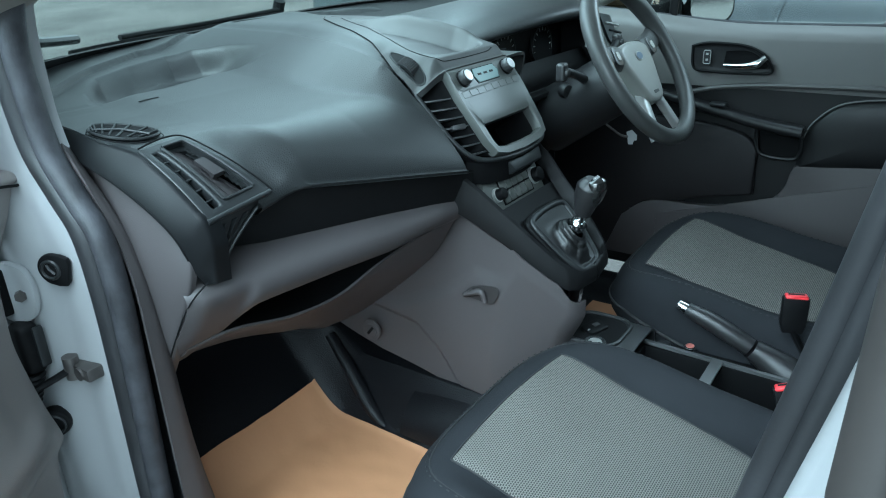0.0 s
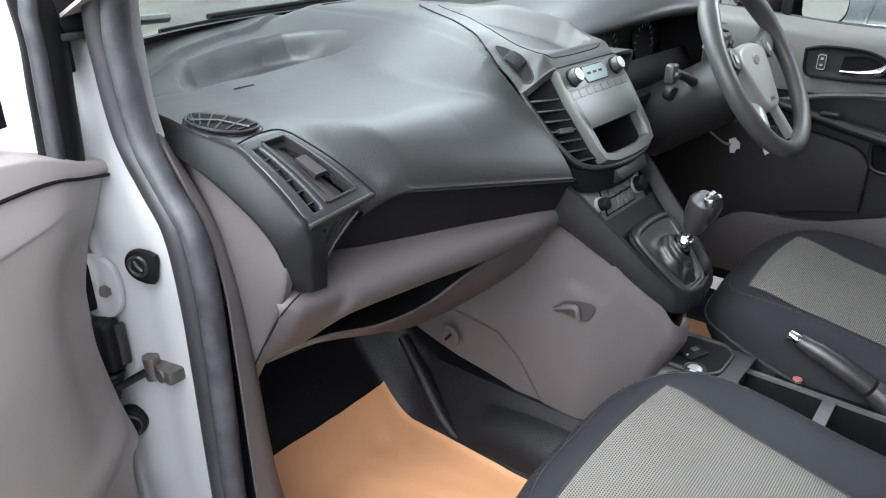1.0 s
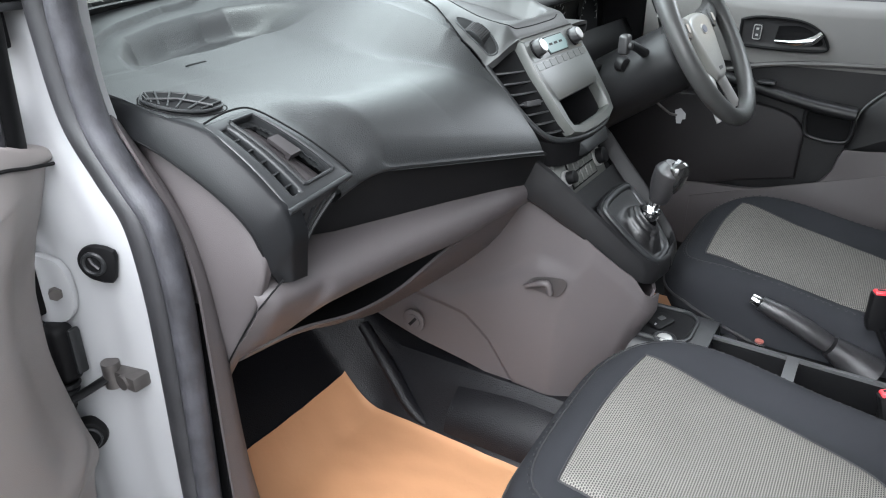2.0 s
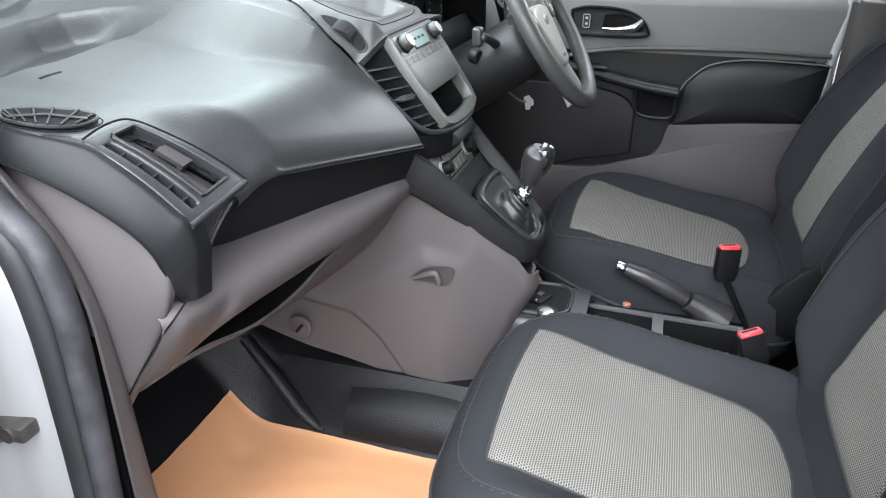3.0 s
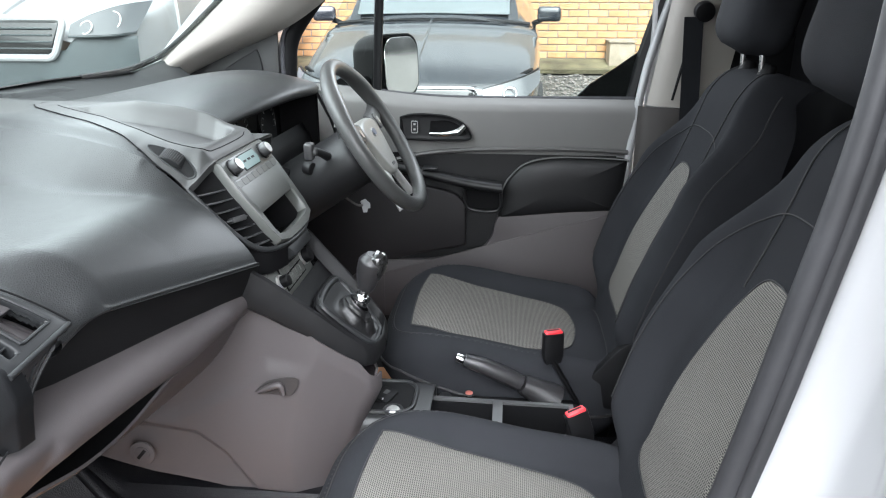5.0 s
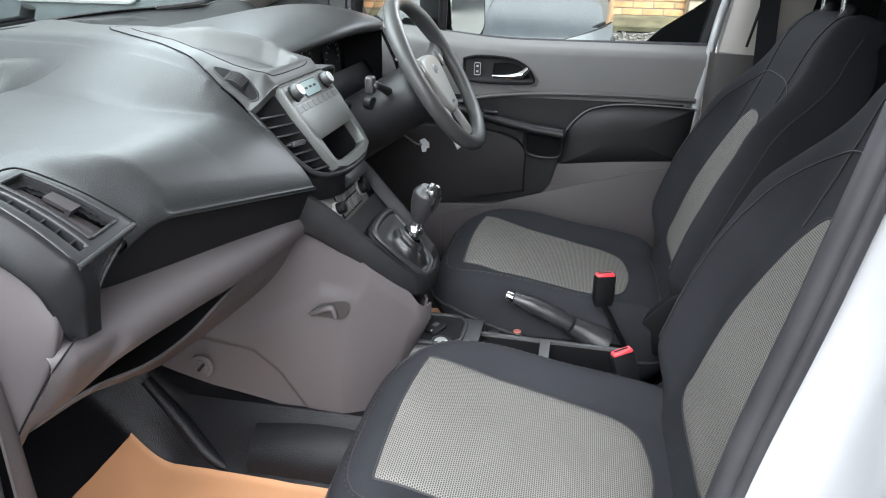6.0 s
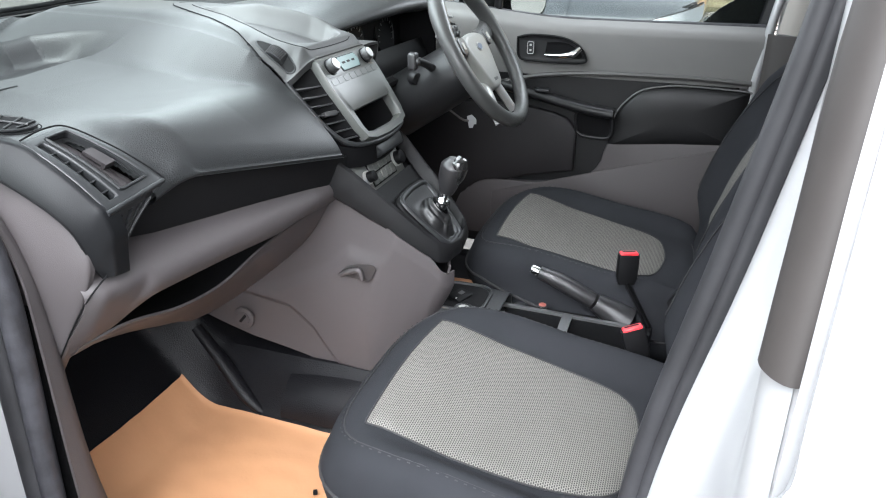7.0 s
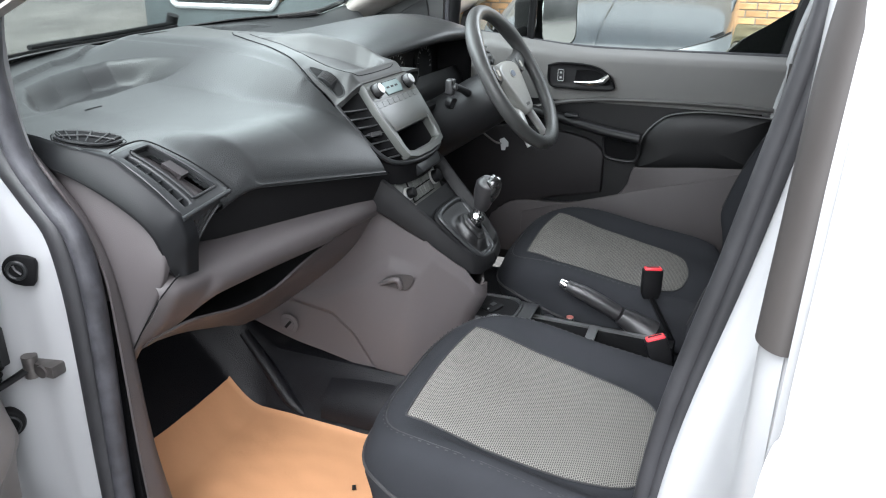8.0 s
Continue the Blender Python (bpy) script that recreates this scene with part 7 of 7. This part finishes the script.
def ground_z(x, y):
    return 0.10 * np.maximum(0, np.asarray(x, float) - 0.9) * step(0.8, 1.6, x)


ax = np.concatenate([[-400, -60, -12], np.linspace(-4, 12, 34), [20, 60, 400]])
ay = np.concatenate([[-400, -60, -12], np.linspace(-5, 14, 34), [22, 60, 400]])
gx, gy = np.meshgrid(ax, ay)
bump = np.array([[0.012 * noise.noise((x * 0.9, y * 0.9, 0.3)) for x, y in zip(r, q)] for r, q in zip(gx, gy)])
ground = part("ground", shell(np.dstack([gx, gy, np.minimum(ground_z(gx, gy), 1.05) + bump]), -0.05), ASPHALT)
tagged(ground, "worn grey asphalt yard rising to the wall", "ground", kind="structure")


def wheels(car, x0, y0, z0, axle, half, r):
    for dx in axle:
        for sy in (-1, 1):
            c = Vector((x0 + dx, y0 + sy * half, z0 + r))
            w = part("wheel", cyl(c + Vector((0, -0.10, 0)), c + Vector((0, 0.10, 0)), r, n=32, bevel=0.03), TYRE, car)
            part("rim", cyl(c + Vector((0, sy * 0.085, 0)), c + Vector((0, sy * 0.104, 0)), r * 0.68, n=28, bevel=0.01), SILVER, w)


def mirror_line(profile):
    """Closed cross-section of a car body: half a section (y, z), mirrored."""
    return [(-y, z) for y, z in profile] + [(y, z) for y, z in profile[::-1]]


# dark hatchback, nose towards the van
AX, AY, AZ = 3.60, 1.10, 0.29
car = thing("parked_car", "dark grey wet hatchback parked nose-on", "car", (AX, AY, AZ))
SECT = [(0.00, 0.45, 0.60, 0.30), (0.05, 0.72, 0.66, 0.22), (0.22, 0.82, 0.735, 0.20), (0.60, 0.87, 0.80, 0.19), (1.05, 0.885, 0.865, 0.19), (1.35, 0.89, 0.905, 0.19), (2.6, 0.89, 0.92, 0.19), (3.7, 0.85, 0.92, 0.20), (3.95, 0.72, 0.88, 0.30)]
rows = []
for dx, w, h, low in SECT:
    lift = 0.10 * dx
    prof = [(w * 0.80, low), (w * 0.99, low + 0.10), (w, 0.50), (w * 0.985, h - 0.12), (w * 0.93, h - 0.035), (w * 0.72, h), (w * 0.30, h + 0.018), (0.0, h + 0.022)]
    rows.append([(AX + dx, AY + y, AZ + lift + z) for y, z in mirror_line(prof)])
body = part("body", loft(rows, 70, 72, 0.02), DARKCAR, car, "dark grey wet body")
cab = []
for dx, w, h in ((1.32, 0.70, 0.915), (1.55, 0.68, 1.08), (1.95, 0.62, 1.31), (2.3, 0.585, 1.405), (2.9, 0.575, 1.415), (3.5, 0.57, 1.30), (3.85, 0.60, 0.98)):
    cab.append([(AX + dx, AY + y, AZ + 0.10 * dx + z) for y, z in ((-w - 0.12, 0.88), (-w - 0.02, (0.88 + h) / 2), (-w + 0.03, h - 0.02), (-w * 0.5, h + 0.02), (0, h + 0.03), (w * 0.5, h + 0.02), (w - 0.03, h - 0.02), (w + 0.02, (0.88 + h) / 2), (w + 0.12, 0.88))])
part("cabin", loft(cab, 40, 50, 0.02), DARKCAR, car)
part("windscreen", loft([[(AX + dx - 0.012, AY + k * w, AZ + 0.10 * dx + h + 0.024 + 0.010 * (1 - abs(k))) for k in (-1, -0.5, 0, 0.5, 1)] for dx, w, h in ((1.36, 0.63, 0.945), (1.55, 0.62, 1.08), (1.93, 0.56, 1.30))], 14, 20, 0.006), CARGLASS, car)
for y0, y1 in ((-0.62, 0.02), (0.06, 0.60)):
    part("wiper", tube([(AX + 1.40, AY + y0, AZ + 1.085), (AX + 1.36, AY + 0.5 * (y0 + y1), AZ + 1.080), (AX + 1.345, AY + y1, AZ + 1.070)], 0.009, 6, 10), BLACK, car)
part("nose_gap", tube([(AX + 0.006 + 0.30 * abs(k) ** 3, AY + k * 0.80, AZ + 0.640 + 0.12 * abs(k) ** 3) for k in np.linspace(-1, 1, 30)], 0.013, 6), BLACK, car)
part("bonnet_gap", tube([(AX + 1.34, AY + k * 0.80, AZ + 0.134 + 0.925 - 0.03 * abs(k) ** 3) for k in np.linspace(-1, 1, 24)], 0.018, 6), BLACK, car)
for sy in (-1, 1):
    lamp = part("headlight", loft([[(AX - 0.030 + 0.045 * k, AY + sy * 0.47, AZ + 0.580 + 0.065 * k) for k in (0, 0.5, 1)], [(AX + 0.000 + 0.06 * k, AY + sy * 0.62, AZ + 0.580 + 0.105 * k) for k in (0, 0.5, 1)],
                                   [(AX + 0.055 + 0.09 * k, AY + sy * 0.755, AZ + 0.600 + 0.125 * k) for k in (0, 0.5, 1)], [(AX + 0.22 + 0.10 * k, AY + sy * 0.848, AZ + 0.67 + 0.085 * k) for k in (0, 0.5, 1)]], 20, 12, 0.012 * sy), LENS, car, "clear swept headlight")
    part("lamp_brow", tube([(AX + 0.012, AY + sy * 0.47, AZ + 0.648), (AX + 0.056, AY + sy * 0.62, AZ + 0.690), (AX + 0.14, AY + sy * 0.755, AZ + 0.730), (AX + 0.32, AY + sy * 0.845, AZ + 0.765)], 0.007, 6, 16), BLACK, lamp)
    part("lamp_ring", tube([(AX - 0.004 + 0.03 * math.sin(a), AY + sy * (0.655 + 0.042 * math.cos(a)), AZ + 0.628 + 0.036 * math.sin(a)) for a in np.linspace(0, 6.283, 24, endpoint=False)], 0.005, 6, closed=True), CHROME, lamp)
    mir = part("wing_mirror", box(-0.06, 0.07, -0.10, 0.10, -0.062, 0.062, 0.045, 5, pose(AX + 1.55, AY + sy * 0.965, AZ + 1.105, 0, 0, sy * 12)), DARKCAR, car)
    part("mirror_foot", tube([(AX + 1.56, AY + sy * 0.90, AZ + 1.06), (AX + 1.60, AY + sy * 0.80, AZ + 1.01)], 0.022, 8, 6), BLACK, mir)
part("grille", prism(rounded(0.86, 0.38, 0.05, 4, 0.25), plane_at((AX - 0.014, AY, AZ + 0.46), (0, 1, 0), (0.08, 0, 1)), -0.05, 0.008), GLOSS, car, "black grille")
part("grille_rim", tube([plane_at((AX - 0.016, AY, AZ + 0.46), (0, 1, 0), (0.08, 0, 1)) @ Vector((p[0], p[1], 0.012)) for p in rounded(0.88, 0.40, 0.05, 4, 0.25)], 0.010, 8, closed=True), CHROME, car, "chrome grille rim")
for k in range(5):
    part("grille_bar", box(AX - 0.03, AX - 0.005, AY - 0.39, AY + 0.39, AZ + 0.30 + 0.058 * k, AZ + 0.312 + 0.058 * k, 0.003, 1), SILVER, car)
for k in range(4):
    c = Vector((AX - 0.045, AY - 0.105 + 0.07 * k, AZ + 0.575))
    part("emblem_ring", tube([c + Vector((0.010 * math.sin(a), 0.044 * math.cos(a), 0.040 * math.sin(a))) for a in np.linspace(0, 6.283, 24, endpoint=False)], 0.006, 6, closed=True), CHROME, car)
wheels(car, AX, AY, AZ + 0.02, (0.78, 3.25), 0.80, 0.31)

# white panel van, nose towards our van
PX, PY, PZ = 3.42, 3.87, 0.40
pv = thing("parked_van", "white panel van with a grey bumper parked nose-on", "van", (PX, PY, PZ))
rows = []
for dx, w, h, low in ((0.0, 0.62, 0.86, 0.34), (0.06, 0.80, 0.92, 0.26), (0.20, 0.88, 0.985, 0.24), (0.50, 0.905, 1.06, 0.22), (0.85, 0.91, 1.13, 0.22), (1.10, 0.91, 1.20, 0.22), (4.3, 0.91, 1.20, 0.24)):
    prof = [(w * 0.85, low), (w * 0.99, low + 0.12), (w, 0.60), (w * 0.99, h - 0.16), (w * 0.93, h - 0.05), (w * 0.70, h), (w * 0.3, h + 0.02), (0, h + 0.025)]
    rows.append([(PX + dx, PY + y, PZ + 0.10 * dx + z) for y, z in mirror_line(prof)])
part("body", loft(rows, 60, 64, 0.02), PAINT, pv, "white body")
part("cabin", loft([[(PX + dx, PY + y, PZ + 0.10 * dx + z) for y, z in ((-0.91, 1.15), (-w, 1.45), (-w * 0.9, h), (0, h + 0.04), (w * 0.9, h), (w, 1.45), (0.91, 1.15))] for dx, w, h in ((1.0, 0.86, 1.22), (1.35, 0.82, 1.52), (1.75, 0.78, 1.80), (2.2, 0.78, 1.84), (4.3, 0.78, 1.84))], 30, 36, 0.02), PAINT, pv)
part("windscreen", loft([[(PX + dx - 0.02, PY + k * w, PZ + 0.10 * dx + h + 0.04) for k in (-1, -0.5, 0, 0.5, 1)] for dx, w, h in ((1.02, 0.74, 1.24), (1.35, 0.72, 1.53), (1.68, 0.68, 1.76))], 10, 14, 0.006), CARGLASS, pv)
bum = []
for k in np.linspace(-1, 1, 41):
    dx = 0.20 * abs(k) ** 4 - 0.065
    rise = 0.085 * float(step(0.55, 0.64, abs(k)))
    bum.append([(PX + dx + 0.03, PY + 0.915 * k, PZ + 0.790 + rise), (PX + dx, PY + 0.925 * k, PZ + 0.765 + rise), (PX + dx - 0.012, PY + 0.93 * k, PZ + 0.60), (PX + dx, PY + 0.93 * k, PZ + 0.40), (PX + dx + 0.06, PY + 0.91 * k, PZ + 0.26)])
part("bumper", loft(bum, 60, 20, 0.02), BUMPER, pv, "unpainted grey bumper")
part("arch_trim", prism([(0.45 * math.cos(a), 0.42 * math.sin(a)) for a in np.linspace(0, math.pi, 24)], plane_at((PX + 0.86, PY - 0.905, PZ + 0.40), (1, 0, 0.1), (0, 0, 1)), 0.02, 0.006), BUMPER, pv, "grey wheel arch")
gr = part("grille", prism(rounded(1.02, 0.20, 0.04, 4, 0.16), plane_at((PX - 0.034, PY, PZ + 0.865), (0, -1, 0), (0.12, 0, 1)), 0.03, 0.008), GLOSS, pv, "black grille")
part("grille_rim", tube([plane_at((PX - 0.062, PY, PZ + 0.865), (0, -1, 0), (0.12, 0, 1)) @ Vector((p[0], p[1], 0)) for p in rounded(1.08, 0.25, 0.05, 4, 0.16)], 0.024, 8, closed=True), PAINT, pv, "white grille surround")
for k in range(4):
    part("grille_bar", box(PX - 0.074, PX - 0.062, PY - 0.45, PY + 0.45, PZ + 0.795 + 0.042 * k, PZ + 0.806 + 0.042 * k, 0.003, 1), BUMPER, gr)
part("emblem", prism([tuple(p) for p in spline([(0.0, 0.075), (0.045, 0.05), (0.03, 0.0), (0.05, -0.07), (0.0, -0.04), (-0.05, -0.07), (-0.035, 0.0), (-0.045, 0.05), (0.0, 0.075)], 32)[:-1]], plane_at((PX - 0.078, PY, PZ + 0.870), (0, -1, 0), (0.12, 0, 1)), 0.012, 0.004), CHROME, pv, "plain chrome emblem")
for sy in (-1, 1):
    lamp = part("headlight", loft([[(PX - 0.050 + 0.05 * k, PY + sy * 0.555, PZ + 0.875 + 0.07 * k) for k in (0, 0.5, 1)], [(PX - 0.035 + 0.12 * k, PY + sy * 0.68, PZ + 0.875 + 0.14 * k) for k in (0, 0.5, 1)],
                                   [(PX + 0.020 + 0.22 * k, PY + sy * 0.82, PZ + 0.880 + 0.19 * k) for k in (0, 0.5, 1)], [(PX + 0.15 + 0.28 * k, PY + sy * 0.918, PZ + 0.895 + 0.20 * k) for k in (0, 0.5, 1)]], 20, 14, 0.012 * sy), LENS, pv, "large clear headlight")
    for cy, cz, r in ((0.66, 0.93, 0.040), (0.78, 0.965, 0.062)):
        part("reflector", tube([(PX - 0.045 + 0.9 * (cy - 0.62) + 0.9 * r * math.sin(a) * 0.8, PY + sy * (cy + r * math.cos(a)), PZ + cz + r * math.sin(a)) for a in np.linspace(0, 6.283, 24, endpoint=False)], 0.006, 6, closed=True), CHROME, lamp)
    part("lamp_edge", tube([(PX - 0.052, PY + sy * 0.555, PZ + 0.875), (PX - 0.038, PY + sy * 0.68, PZ + 0.875), (PX + 0.018, PY + sy * 0.82, PZ + 0.880), (PX + 0.15, PY + sy * 0.918, PZ + 0.895)], 0.007, 6, 20), BUMPER, lamp)
plate_ = part("number_plate", box(PX - 0.062, PX - 0.050, PY - 0.26, PY + 0.26, PZ + 0.615, PZ + 0.726, 0.003), PLATEWHITE, pv, "white number plate with plain bars")
part("plate_band", box(PX - 0.064, PX - 0.0625, PY + 0.215, PY + 0.256, PZ + 0.619, PZ + 0.722, 0), PLATEBLUE, plate_)
for k in range(7):
    y = PY + 0.185 - 0.060 * k - (0.03 if k > 3 else 0)
    part("plate_bar", box(PX - 0.0645, PX - 0.0625, y - 0.020, y + 0.020, PZ + 0.634, PZ + 0.708, 0), BLACK, plate_)
wheels(pv, PX, PY, PZ - 0.04, (0.86, 3.5), 0.82, 0.32)

# brick wall behind the car
WX = 8.10
BASEZ = 0.74
wall = part("wall_back", box(WX + 0.005, WX + 0.25, -7.0, 9.0, 0.4, 3.4, 0.0), MORTAR)
tagged(wall, "yellow brick boundary wall", "wall", kind="structure")
base_brick = box(-0.006, 0.02, -0.112, 0.112, -0.0345, 0.0345, 0.004, 1)
bme = bpy.data.meshes.new("brick")
base_brick.to_mesh(bme)
base_brick.free()
bme.materials.append(BRICK)
rest = []
for c in range(22):
    z = BASEZ + 0.04 + 0.082 * c
    for k in range(-14, 24):
        y = k * 0.240 + (0.12 if c % 2 else 0)
        jit = random.uniform(-0.002, 0.002)
        if c < 14 and (-2.0 < y < 0.55 or 2.3 < y < 3.6):
            ob = new("brick", bme)
            ob.parent = wall
            ob.location = (WX + jit, y, z)
        else:
            rest.append((WX + jit, y, z))
bm = bmesh.new()
for p in rest:
    bmesh.ops.create_cube(bm, size=1, matrix=Matrix.Translation(p) @ Matrix.Diagonal((0.024, 0.224, 0.069, 1)))
far = part("brickwork", bm, BRICK, wall)
far["kind"] = "stuff"
verge = part("verge", shell([[(WX - 0.55 + 0.55 * s, y, float(ground_z(WX - 0.55 + 0.55 * s, 0)) + 0.03 * s + 0.02 + 0.012 * noise.noise((s * 5, y * 3, 0))) for y in np.linspace(-6, 8, 120)] for s in np.linspace(0, 1, 8)], -0.05), MOSS)
tagged(verge, "mossy damp strip at the wall's foot", "verge", kind="structure")
blk = thing("concrete_block", "weathered concrete block set against the wall", "block", (WX - 0.2, -0.86, 0.72))
part("block", box(WX - 0.36, WX - 0.03, -1.02, -0.72, 0.70, 1.03, 0.02, 2), CONCRETE, blk)
part("cap", box(WX - 0.38, WX - 0.01, -1.035, -0.705, 1.03, 1.06, 0.012, 2), CONCRETE, blk)
bm = bmesh.new()
for k in range(700):
    x = WX - abs(random.gauss(0, 0.16)) - 0.03
    y = random.uniform(-3.0, 4.0)
    m = Matrix.Translation((x, y, float(ground_z(x, 0)) + 0.045)) @ pose(0, 0, 0, random.uniform(-40, 40), random.uniform(-40, 40), random.uniform(0, 360))
    vs = [bm.verts.new(m @ Vector(p)) for p in ((-0.03, 0, 0), (0, 0.014, 0.004), (0.03, 0, 0), (0, -0.014, 0.004))]
    bm.faces.new(vs)
lv = part("leaf_litter", bm, LEAF)
tagged(lv, "brown dead leaves along the wall", "leaves", kind="stuff")
bm = bmesh.new()
for k in range(1500):
    x, y = random.uniform(5.6, WX - 0.5), random.uniform(-2.6, 0.4)
    r = random.uniform(0.010, 0.028)
    bmesh.ops.create_icosphere(bm, subdivisions=1, radius=r, matrix=Matrix.Translation((x, y, float(ground_z(x, 0)) + r * 0.3)) @ Matrix.Diagonal((1, random.uniform(0.7, 1.3), 0.6, 1)))
gvl = part("gravel", bm, STONE)
tagged(gvl, "loose dark gravel on the yard", "gravel", kind="stuff")
